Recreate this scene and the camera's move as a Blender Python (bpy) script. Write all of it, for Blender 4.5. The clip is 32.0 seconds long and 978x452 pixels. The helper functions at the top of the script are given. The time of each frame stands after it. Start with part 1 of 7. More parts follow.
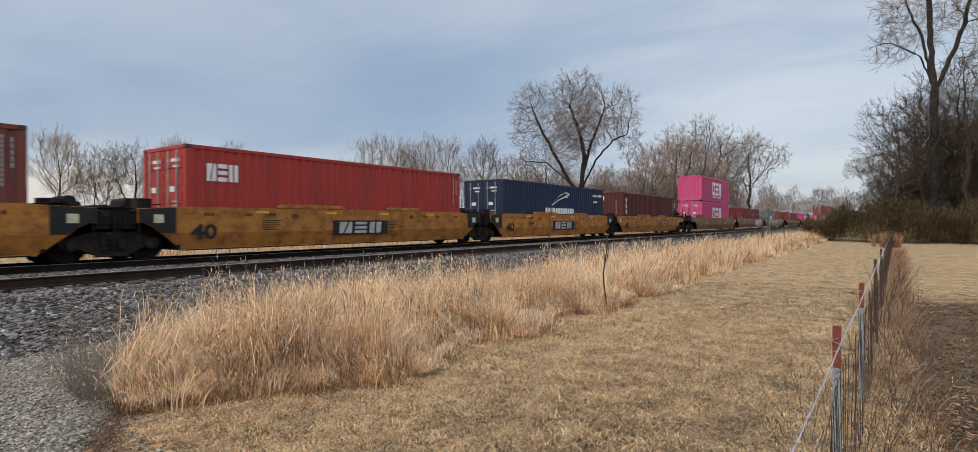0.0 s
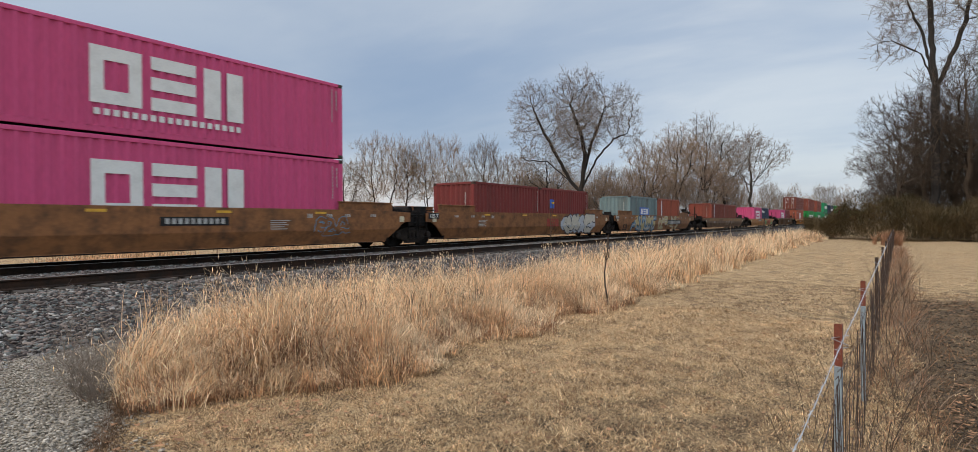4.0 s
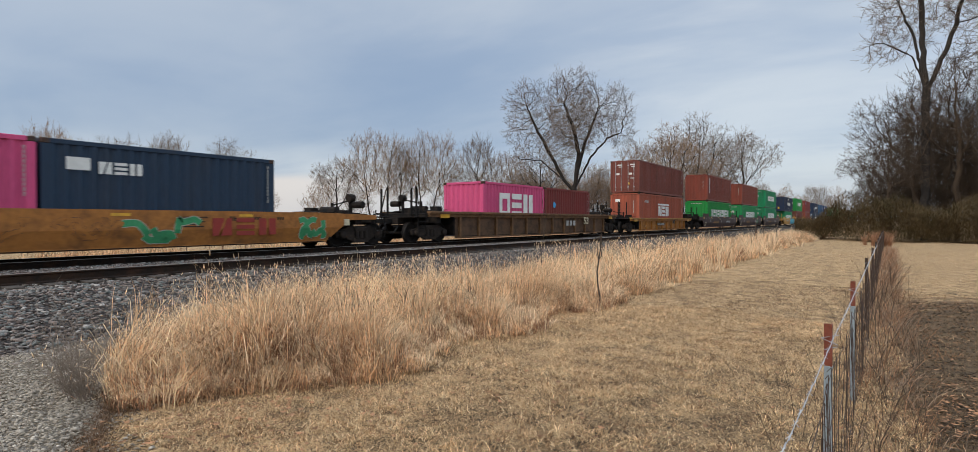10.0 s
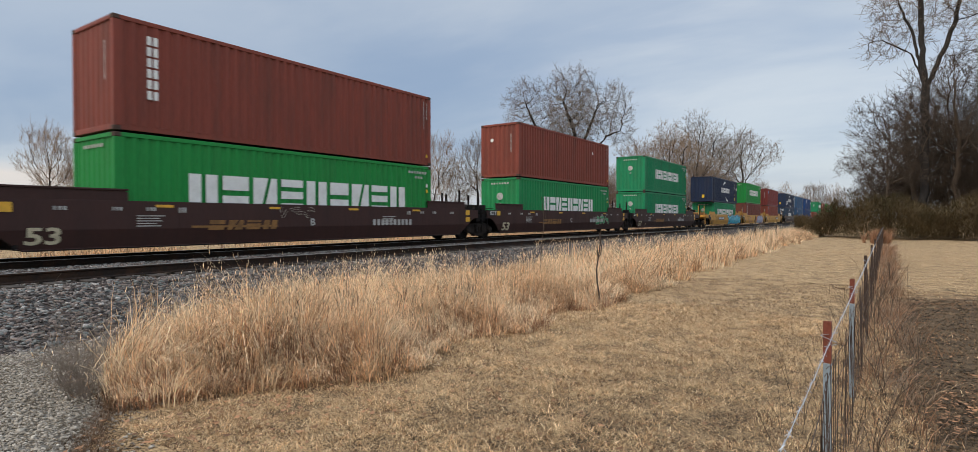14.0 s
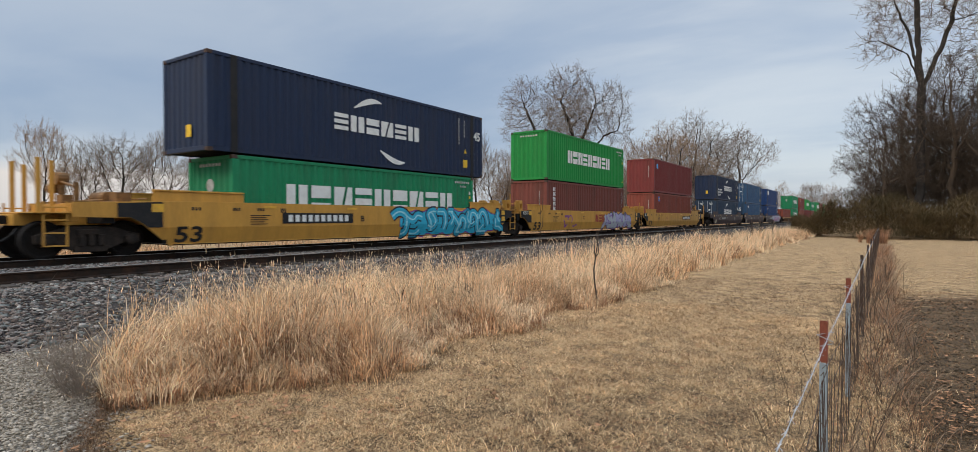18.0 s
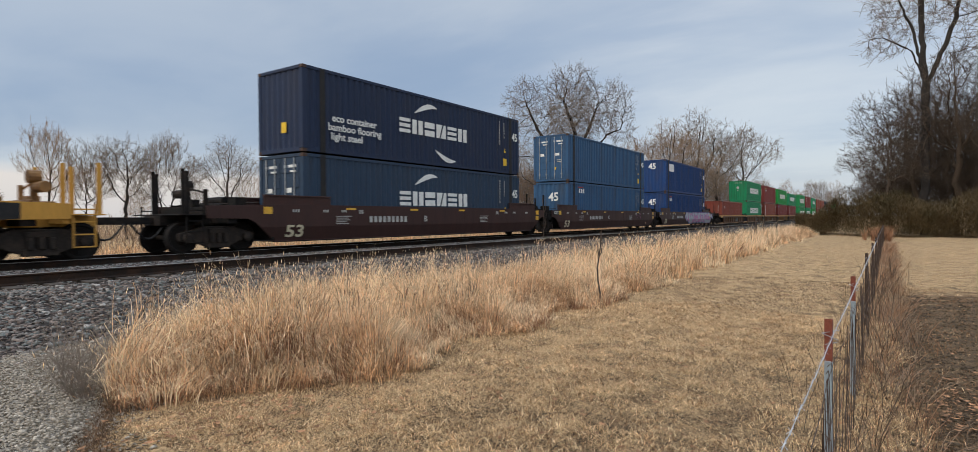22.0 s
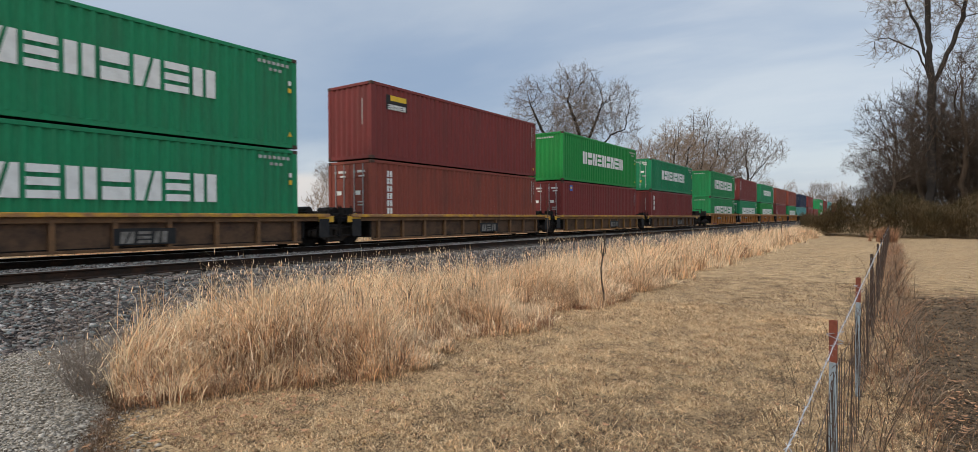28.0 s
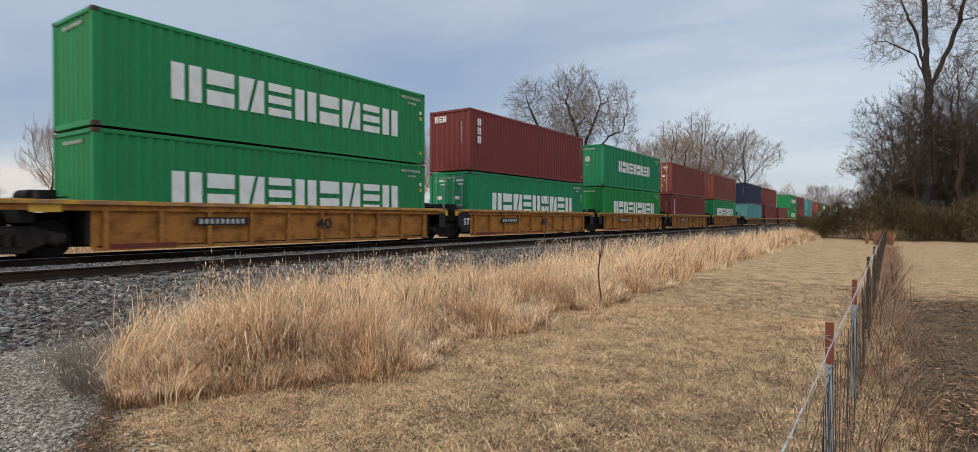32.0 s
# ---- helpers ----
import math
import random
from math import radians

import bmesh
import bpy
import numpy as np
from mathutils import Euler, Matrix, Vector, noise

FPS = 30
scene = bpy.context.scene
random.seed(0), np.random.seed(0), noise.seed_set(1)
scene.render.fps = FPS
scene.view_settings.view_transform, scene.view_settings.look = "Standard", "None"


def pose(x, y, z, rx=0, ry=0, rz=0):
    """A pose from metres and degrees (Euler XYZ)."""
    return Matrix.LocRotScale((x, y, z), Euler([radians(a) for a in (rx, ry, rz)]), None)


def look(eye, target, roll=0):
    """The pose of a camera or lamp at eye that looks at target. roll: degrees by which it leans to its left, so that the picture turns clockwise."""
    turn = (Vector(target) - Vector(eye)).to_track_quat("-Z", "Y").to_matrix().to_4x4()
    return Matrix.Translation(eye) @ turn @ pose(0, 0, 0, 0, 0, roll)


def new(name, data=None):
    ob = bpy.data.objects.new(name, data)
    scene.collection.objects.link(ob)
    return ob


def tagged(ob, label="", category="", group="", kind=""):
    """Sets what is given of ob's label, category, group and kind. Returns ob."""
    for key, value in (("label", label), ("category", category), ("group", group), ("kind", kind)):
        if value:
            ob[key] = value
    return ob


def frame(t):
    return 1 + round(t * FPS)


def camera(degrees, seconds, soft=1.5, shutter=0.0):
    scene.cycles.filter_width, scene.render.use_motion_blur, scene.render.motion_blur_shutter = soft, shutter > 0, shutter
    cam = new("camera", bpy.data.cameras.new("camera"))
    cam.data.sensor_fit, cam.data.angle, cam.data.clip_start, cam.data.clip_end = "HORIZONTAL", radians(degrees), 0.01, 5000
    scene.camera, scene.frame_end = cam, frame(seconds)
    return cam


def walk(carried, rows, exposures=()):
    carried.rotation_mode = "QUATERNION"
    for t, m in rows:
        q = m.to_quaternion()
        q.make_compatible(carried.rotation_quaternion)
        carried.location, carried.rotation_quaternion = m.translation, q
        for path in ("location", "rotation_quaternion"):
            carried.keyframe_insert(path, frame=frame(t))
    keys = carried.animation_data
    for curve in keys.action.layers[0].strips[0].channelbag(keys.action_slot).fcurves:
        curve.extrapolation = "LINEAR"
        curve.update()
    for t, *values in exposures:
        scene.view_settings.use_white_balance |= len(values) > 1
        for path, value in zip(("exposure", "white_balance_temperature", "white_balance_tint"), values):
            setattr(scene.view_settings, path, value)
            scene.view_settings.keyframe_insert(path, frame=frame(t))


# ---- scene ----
# Metres: x to the right of the track's run, y along the track away from the eye, z up; the lawn lies at z = 0.
EYE = 1.6
RAIL = 0.71            # top of the rails
TRACK = -16.93         # centre of the train's track
DROP = 0.05            # how far its rails lie below the near rail
SPEED = 14.875         # metres a second, towards the eye

cam = camera(81.2, 32.0, soft=0.45, shutter=0.15)


def aim(turn, tilt, lean):
    return pose(0, 0, EYE, 90 + tilt, 0, turn) @ pose(0, 0, 0, 0, 0, lean)


walk(cam, [(t, aim(a, b, c)) for t, a, b, c in (
    (0, 34.940, -0.283, -0.227), (1, 34.971, -0.306, -0.283), (2, 34.988, -0.336, -0.375), (3, 35.034, -0.336, -0.442),
    (3.5, 35.056, -0.338, -0.437), (5.5, 34.804, -0.479, -0.201), (6, 34.776, -0.481, -0.142), (7, 34.649, -0.503, -0.002),
    (8, 34.546, -0.506, 0.072), (9, 34.462, -0.520, 0.061), (10, 34.354, -0.524, -0.025), (11, 34.267, -0.534, -0.049),
    (12, 34.235, -0.646, -0.093), (13, 34.277, -0.702, -0.178), (14, 34.295, -0.699, -0.138), (14.5, 34.288, -0.710, -0.111),
    (16.5, 34.052, -0.736, 0.019), (17, 34.023, -0.740, 0.007), (18, 34.036, -0.753, -0.094), (19, 34.129, -0.756, -0.205),
    (20, 34.188, -0.771, -0.274), (21, 34.306, -0.768, -0.362), (22, 34.353, -0.785, -0.389), (23, 34.418, -0.765, -0.344),
    (24, 34.497, -0.787, -0.411), (25, 34.556, -0.799, -0.420), (25.5, 34.567, -0.806, -0.411), (27.5, 34.718, -0.790, -0.266),
    (28, 34.724, -0.789, -0.239), (29, 34.703, -0.754, -0.137), (30, 34.635, -0.720, -0.057), (31, 34.555, -0.710, 0.010),
    (32, 34.484, -0.731, 0.073))], exposures=((0, 0.0), (32, 0.0)))

# ---- light: a bright overcast sky with a soft sun behind the cloud ----
SUN_UP, SUN_TURN = 38, 200     # degrees above the horizon; compass degrees from +y towards +x
SUN_POWER, SKY_POWER = 1.5, 0.10


def build_light():
    way = Vector((math.sin(radians(SUN_TURN)) * math.cos(radians(SUN_UP)), math.cos(radians(SUN_TURN)) * math.cos(radians(SUN_UP)), math.sin(radians(SUN_UP))))
    lamp = bpy.data.lights.new("sun", "SUN")
    lamp.energy, lamp.angle, lamp.color = SUN_POWER, radians(14), (1.0, 0.90, 0.76)
    sun = new("sun", lamp)
    sun.matrix_world = look(way * 60, (0, 0, 0))
    world = bpy.data.worlds.new("overcast")
    scene.world = world
    world.use_nodes = True
    nt = world.node_tree
    nt.nodes.clear()
    n, link = nt.nodes.new, nt.links.new
    coord = n("ShaderNodeTexCoord")
    sky = n("ShaderNodeTexSky")
    sky.sky_type, sky.sun_disc = "NISHITA", False
    sky.sun_elevation, sky.sun_rotation = radians(SUN_UP), radians(SUN_TURN)
    sky.dust_density, sky.air_density = 2.0, 1.0
    sep = n("ShaderNodeSeparateXYZ")
    link(coord.outputs["Generated"], sep.inputs[0])
    # a flat cloud layer: the direction divided by its height, so that the banks crowd towards the horizon
    def maths(kind, a, b=None, c=None):
        node = n("ShaderNodeMath"); node.operation = kind
        for socket, value in zip(node.inputs, (a, b, c)):
            if value is None:
                continue
            if isinstance(value, (int, float)):
                socket.default_value = value
            else:
                link(value, socket)
        return node.outputs[0]

    def ramped(value, lo, hi, out0=0.0, out1=1.0):
        node = n("ShaderNodeMapRange"); node.interpolation_type = "SMOOTHSTEP"
        link(value, node.inputs["Value"])
        for key, v in (("From Min", lo), ("From Max", hi), ("To Min", out0), ("To Max", out1)):
            node.inputs[key].default_value = v
        return node.outputs[0]

    def blend(factor, a, b):
        node = n("ShaderNodeMix"); node.data_type = "RGBA"
        link(factor, node.inputs["Factor"])
        for socket, v in ((node.inputs["A"], a), (node.inputs["B"], b)):
            if isinstance(v, tuple):
                socket.default_value = (*v, 1)
            else:
                link(v, socket)
        return node.outputs["Result"]

    up = maths("MAXIMUM", sep.outputs["Z"], 0.0)
    flat = n("ShaderNodeVectorMath"); flat.operation = "DIVIDE"
    link(coord.outputs["Generated"], flat.inputs[0]); link(maths("ADD", up, 0.14), flat.inputs[1])

    def noise_at(vector, size, detail, rough, scale, place=(0, 0, 0), turn=0):
        place_node = n("ShaderNodeMapping")
        place_node.inputs["Scale"].default_value, place_node.inputs["Location"].default_value, place_node.inputs["Rotation"].default_value = scale, place, (0, 0, radians(turn))
        link(vector, place_node.inputs[0])
        t = n("ShaderNodeTexNoise"); t.inputs["Scale"].default_value, t.inputs["Detail"].default_value, t.inputs["Roughness"].default_value = size, detail, rough
        t.inputs["Distortion"].default_value = 0.3
        link(place_node.outputs[0], t.inputs["Vector"])
        return t.outputs["Fac"]

    banks = noise_at(flat.outputs[0], 0.9, 7, 0.5, (0.6, 1.0, 0.0), (0.6, 0.35, 0), 32)
    wisps = noise_at(flat.outputs[0], 2.6, 8, 0.55, (0.5, 1.2, 0.0), (0.1, 0.8, 0), 40)
    # the heavy bank low over the field beyond the railway
    toward = n("ShaderNodeVectorMath"); toward.operation = "DOT_PRODUCT"
    link(coord.outputs["Generated"], toward.inputs[0])
    toward.inputs[1].default_value = (-0.84, 0.50, 0.20)
    heavy = ramped(toward.outputs["Value"], 0.72, 1.0)
    heavy = maths("MULTIPLY", heavy, ramped(up, 0.07, 0.15))
    heavy = maths("MULTIPLY", heavy, ramped(up, 0.46, 0.22))
    pale = blend(ramped(banks, 0.34, 0.66), (0.41, 0.492, 0.612), (0.60, 0.655, 0.712))
    pale = blend(ramped(wisps, 0.45, 0.75, 0.0, 0.5), pale, (0.66, 0.70, 0.745))
    cloud = blend(maths("MULTIPLY", heavy, ramped(banks, 0.75, 0.30, 0.55, 0.95)), pale, (0.26, 0.355, 0.51))
    # the clear strip under the bank, and haze along the horizon
    edge = maths("ADD", sep.outputs["Z"], maths("MULTIPLY", maths("SUBTRACT", wisps, 0.5), 0.02))
    strip_mask = maths("MULTIPLY", ramped(edge, 0.085, 0.062), ramped(sep.outputs["X"], -0.45, -0.90))
    cloud = blend(strip_mask, cloud, (0.80, 0.73, 0.69))
    cloud = blend(ramped(edge, 0.10, 0.0, 0.0, 0.55), cloud, (0.64, 0.66, 0.70))
    # thinner cloud overhead lets more light through
    lit = n("ShaderNodeVectorMath"); lit.operation = "SCALE"
    link(cloud, lit.inputs[0]); link(ramped(up, 0.38, 0.85, 1.0, OVERHEAD), lit.inputs["Scale"])
    blue = n("ShaderNodeBackground"); blue.inputs["Strength"].default_value = SKY_POWER * 0.25
    link(sky.outputs[0], blue.inputs["Color"])
    grey = n("ShaderNodeBackground"); grey.inputs["Strength"].default_value = CLOUD_POWER
    link(lit.outputs[0], grey.inputs["Color"])
    both = n("ShaderNodeAddShader")
    link(blue.outputs[0], both.inputs[0]); link(grey.outputs[0], both.inputs[1])
    out = n("ShaderNodeOutputWorld")
    link(both.outputs[0], out.inputs["Surface"])


CLOUD_POWER = 0.88
OVERHEAD = 3.0
build_light()


# ---- materials ----
def material(name, colour, rough=0.7, metal=0.0, dirt=None, dirt_size=1.2, dirt_amount=0.35, grain=0.12, grain_size=30.0, bump=0.15, streak=(1, 1, 1), vary=0.0, per_object=0.0, island=0.0, thin=0.0):
    """A worn surface: a base colour, coarse stains of another colour, fine grain and relief."""
    mat = bpy.data.materials.new(name)
    mat.use_nodes = True
    nt = mat.node_tree
    n, link = nt.nodes.new, nt.links.new
    shader = nt.nodes["Principled BSDF"]
    shader.inputs["Metallic"].default_value = metal
    shader.inputs["Specular IOR Level"].default_value = 0.22 if rough > 0.5 else 0.5
    coord = n("ShaderNodeTexCoord")
    stretch = n("ShaderNodeMapping"); stretch.inputs["Scale"].default_value = streak
    link(coord.outputs["Object"], stretch.inputs[0])
    coarse = n("ShaderNodeTexNoise"); coarse.inputs["Scale"].default_value, coarse.inputs["Detail"].default_value, coarse.inputs["Roughness"].default_value = dirt_size, 8, 0.62
    link(stretch.outputs[0], coarse.inputs["Vector"])
    fine = n("ShaderNodeTexNoise"); fine.inputs["Scale"].default_value, fine.inputs["Detail"].default_value = grain_size, 4
    link(stretch.outputs[0], fine.inputs["Vector"])
    spread = n("ShaderNodeMapRange"); spread.inputs["From Min"].default_value, spread.inputs["From Max"].default_value = 0.44, 0.72
    spread.inputs["To Max"].default_value = dirt_amount
    link(coarse.outputs["Fac"], spread.inputs["Value"])
    stain = n("ShaderNodeMix"); stain.data_type = "RGBA"
    link(spread.outputs[0], stain.inputs["Factor"])
    stain.inputs["A"].default_value = (*colour, 1)
    stain.inputs["B"].default_value = (*(dirt or tuple(c * 0.45 for c in colour)), 1)
    value = n("ShaderNodeMapRange"); value.inputs["From Min"].default_value, value.inputs["From Max"].default_value = 0.3, 0.7
    value.inputs["To Min"].default_value, value.inputs["To Max"].default_value = 1 - grain, 1 + grain
    link(fine.outputs["Fac"], value.inputs["Value"])
    hsv = n("ShaderNodeHueSaturation")
    link(stain.outputs["Result"], hsv.inputs["Color"])
    last = value.outputs[0]
    for amount, node, socket in ((per_object, "ShaderNodeObjectInfo", "Random"), (island, "ShaderNodeNewGeometry", "Random Per Island")):
        if amount:
            info = n(node)
            span = n("ShaderNodeMapRange"); span.inputs["To Min"].default_value, span.inputs["To Max"].default_value = 1 - amount, 1 + amount
            link(info.outputs[socket], span.inputs["Value"])
            times = n("ShaderNodeMath"); times.operation = "MULTIPLY"
            link(last, times.inputs[0]); link(span.outputs[0], times.inputs[1])
            last = times.outputs[0]
    link(last, hsv.inputs["Value"])
    link(hsv.outputs[0], shader.inputs["Base Color"])
    gloss = n("ShaderNodeMapRange"); gloss.inputs["To Min"].default_value, gloss.inputs["To Max"].default_value = max(rough - 0.12, 0.05), min(rough + 0.12, 1)
    link(coarse.outputs["Fac"], gloss.inputs["Value"]); link(gloss.outputs[0], shader.inputs["Roughness"])
    if bump:
        relief = n("ShaderNodeBump"); relief.inputs["Strength"].default_value, relief.inputs["Distance"].default_value = bump, 0.01
        link(fine.outputs["Fac"], relief.inputs["Height"]); link(relief.outputs[0], shader.inputs["Normal"])
    if thin:
        # light passes through dry leaves and stems
        leafy = n("ShaderNodeBsdfTranslucent")
        link(hsv.outputs[0], leafy.inputs["Color"])
        mixed = n("ShaderNodeMixShader"); mixed.inputs[0].default_value = thin
        link(shader.outputs[0], mixed.inputs[1]); link(leafy.outputs[0], mixed.inputs[2])
        link(mixed.outputs[0], nt.nodes["Material Output"].inputs["Surface"])
    return mat


RUST = (0.10, 0.045, 0.022)
GRIME = (0.055, 0.045, 0.036)


def paint(name, colour, amount=0.45, dirt=GRIME):
    """Container paint: faded, with runs of grime down the sides."""
    return material(name, colour, 0.58, 0.0, dirt, 0.9, amount, 0.10, 14, 0.05, (1.0, 2.2, 0.35), per_object=0.06)


def car_paint(name, colour, amount, dirt):
    """Railcar paint: flaked and scraped in patches that run along the side."""
    return material(name, colour, 0.62, 0.0, dirt, 2.4, amount, 0.12, 11, 0.10, (1.0, 0.85, 1.15), per_object=0.08)


M = {
    "green": paint("green_paint", (0.017, 0.225, 0.072), 0.25),
    "green_bright": paint("bright_green_paint", (0.016, 0.235, 0.048), 0.18),
    "green_aged": paint("aged_green_paint", (0.014, 0.215, 0.090), 0.3),
    "red": paint("red_paint", (0.37, 0.042, 0.034), 0.3),
    "oxide": paint("oxide_red_paint", (0.225, 0.055, 0.036), 0.4),
    "brown": paint("brown_paint", (0.175, 0.052, 0.038), 0.4),
    "maroon": paint("maroon_paint", (0.185, 0.036, 0.032), 0.3),
    "dark_maroon": paint("dark_maroon_paint", (0.105, 0.027, 0.023), 0.3),
    "orange": paint("orange_red_paint", (0.34, 0.088, 0.050), 0.4),
    "magenta": paint("magenta_paint", (0.60, 0.085, 0.205), 0.15),
    "navy": paint("navy_paint", (0.016, 0.028, 0.063), 0.25),
    "blue": paint("blue_paint", (0.032, 0.088, 0.175), 0.5),
    "royal": paint("royal_blue_paint", (0.012, 0.046, 0.148), 0.4),
    "teal_dark": paint("dark_teal_paint", (0.024, 0.045, 0.078), 0.25),
    "teal": paint("teal_paint", (0.09, 0.28, 0.27), 0.3),
    "grey": paint("blue_grey_paint", (0.16, 0.22, 0.22), 0.5, (0.10, 0.055, 0.03)),
    "white": material("white_lettering", (0.74, 0.74, 0.70), 0.6, 0, (0.3, 0.28, 0.24), 3, 0.25, 0.05, 20, 0.02),
    "dull_white": material("faded_white_marking", (0.45, 0.44, 0.41), 0.7, 0, GRIME, 3, 0.5, 0.1, 20, 0.02),
    "faded_white": material("worn_faded_marking", (0.21, 0.19, 0.165), 0.8, 0, GRIME, 5, 0.9, 0.2, 20, 0.02),
    "cream": material("cream_marking", (0.62, 0.55, 0.38), 0.7, 0, GRIME, 3, 0.3, 0.1, 20, 0.02),
    "warning": material("yellow_label", (0.75, 0.48, 0.04), 0.6, 0, GRIME, 4, 0.2, 0.05, 20, 0.0),
    "reflector": material("yellow_reflector", (0.70, 0.38, 0.03), 0.4, 0, GRIME, 4, 0.25, 0.05, 20, 0.0),
    "black": material("black_paint", (0.016, 0.016, 0.017), 0.6, 0, (0.06, 0.05, 0.04), 2, 0.4, 0.1, 20, 0.05),
    "sky_logo": material("light_blue_sticker", (0.06, 0.35, 0.68), 0.5, bump=0),
    "blue_logo": material("blue_sticker", (0.02, 0.10, 0.42), 0.5, bump=0),
    "red_logo": material("red_marking", (0.30, 0.045, 0.036), 0.6, 0, GRIME, 3, 0.2, bump=0),
    "galvanised": material("galvanised_bar", (0.42, 0.44, 0.45), 0.45, 0.7, RUST, 5, 0.3),
    "corner": material("container_casting", (0.075, 0.050, 0.040), 0.7, 0.2, RUST, 6, 0.5),
    "underframe": material("grimy_black_steel", (0.009, 0.008, 0.0075), 0.88, 0.1, (0.050, 0.034, 0.024), 3, 0.7, 0.2, 25, 0.2),
    "truck": material("grimy_cast_steel", (0.026, 0.021, 0.018), 0.85, 0.1, (0.075, 0.052, 0.036), 4, 0.6, 0.2, 25, 0.2),
    "wheel": material("dark_wheel_steel", (0.016, 0.014, 0.013), 0.75, 0.2, (0.040, 0.027, 0.019), 4, 0.4, 0.15, 30, 0.15),
    "yellow_new": paint("fresh_railcar_yellow", (0.54, 0.275, 0.052), 0.35, (0.16, 0.09, 0.035)),
    "yellow_old": car_paint("weathered_railcar_yellow", (0.42, 0.168, 0.035), 0.95, (0.135, 0.050, 0.019)),
    "yellow_dull": car_paint("sooty_railcar_yellow", (0.25, 0.125, 0.042), 0.75, (0.060, 0.040, 0.026)),
    "orange_car": car_paint("weathered_railcar_orange", (0.37, 0.150, 0.038), 0.7, (0.10, 0.050, 0.026)),
    "brown_car": car_paint("weathered_railcar_brown", (0.25, 0.108, 0.042), 0.85, (0.055, 0.032, 0.021)),
    # set-back web panels, a darker brown than the ribs in front of them
    "dark_web": car_paint("dark_side_panel", (0.105, 0.058, 0.032), 0.9, (0.030, 0.021, 0.017)),
    "dark_car": car_paint("sooty_brown_railcar", (0.17, 0.088, 0.040), 0.85, (0.045, 0.028, 0.019)),
    "oxide_car": paint("oxide_brown_railcar", (0.050, 0.023, 0.019), 0.4, (0.028, 0.020, 0.018)),
    "edge_yellow": car_paint("chipped_yellow_rail", (0.30, 0.155, 0.070), 1.0, (0.70, 0.36, 0.03)),
}


# ---- mesh tools ----
class Shape:
    """Collects plain solids into one mesh."""

    def __init__(self):
        self.v, self.f = [], []

    def add(self, verts, faces):
        k = len(self.v)
        self.v += [tuple(p) for p in verts]
        self.f += [tuple(i + k for i in f) for f in faces]
        return self

    def box(self, x0, x1, y0, y1, z0, z1):
        return self.add([(x0, y0, z0), (x1, y0, z0), (x1, y1, z0), (x0, y1, z0), (x0, y0, z1), (x1, y0, z1), (x1, y1, z1), (x0, y1, z1)],
                        [(3, 2, 1, 0), (4, 5, 6, 7), (0, 1, 5, 4), (1, 2, 6, 5), (2, 3, 7, 6), (3, 0, 4, 7)])

    def slab(self, outline, x0, x1):
        """A flat piece: an outline in (y, z), anticlockwise seen from +x, between two x."""
        n = len(outline)
        self.add([(x0, y, z) for y, z in outline] + [(x1, y, z) for y, z in outline],
                 [tuple(range(n - 1, -1, -1)), tuple(range(n, 2 * n))] + [(i, (i + 1) % n, n + (i + 1) % n, n + i) for i in range(n)])
        return self

    def turned(self, ring, x=0.0, y=0.0, z=0.0, n=20, axis="x"):
        """A solid of revolution round an axis: ring of (along, radius)."""
        verts, faces = [], []
        for a, r in ring:
            for i in range(n):
                c, s = math.cos(2 * math.pi * i / n) * r, math.sin(2 * math.pi * i / n) * r
                verts.append({"x": (x + a, y + c, z + s), "y": (x + s, y + a, z + c), "z": (x + c, y + s, z + a)}[axis])
        for k in range(len(ring) - 1):
            for i in range(n):
                j = (i + 1) % n
                faces.append((k * n + i, k * n + j, (k + 1) * n + j, (k + 1) * n + i))
        faces += [tuple(range(n - 1, -1, -1)), tuple((len(ring) - 1) * n + i for i in range(n))]
        return self.add(verts, faces)

    def rod(self, a, b, r, n=6):
        a, b = Vector(a), Vector(b)
        q = (b - a).to_track_quat("Z", "Y").to_matrix()
        ring = [q @ Vector((math.cos(2 * math.pi * i / n) * r, math.sin(2 * math.pi * i / n) * r, 0)) for i in range(n)]
        return self.add([a + p for p in ring] + [b + p for p in ring],
                        [tuple(range(n - 1, -1, -1)), tuple(range(n, 2 * n))] + [(i, (i + 1) % n, n + (i + 1) % n, n + i) for i in range(n)])

    def mesh(self, name="mesh", bevel=0.0, smooth=False):
        me = bpy.data.meshes.new(name)
        me.from_pydata(self.v, [], self.f)
        if bevel:
            bm = bmesh.new()
            bm.from_mesh(me)
            bmesh.ops.recalc_face_normals(bm, faces=bm.faces)
            bmesh.ops.bevel(bm, geom=[e for e in bm.edges if len(e.link_faces) == 2 and e.calc_face_angle(0) > 0.6], offset=bevel, segments=1, affect="EDGES", clamp_overlap=True)
            bm.to_mesh(me)
            bm.free()
        if smooth:
            me.polygons.foreach_set("use_smooth", [True] * len(me.polygons))
        me.update()
        return me


KEPT = {}


def kept(key, build):
    """The mesh of that key, built the first time it is asked for."""
    if key not in KEPT:
        KEPT[key] = build()
    return KEPT[key]


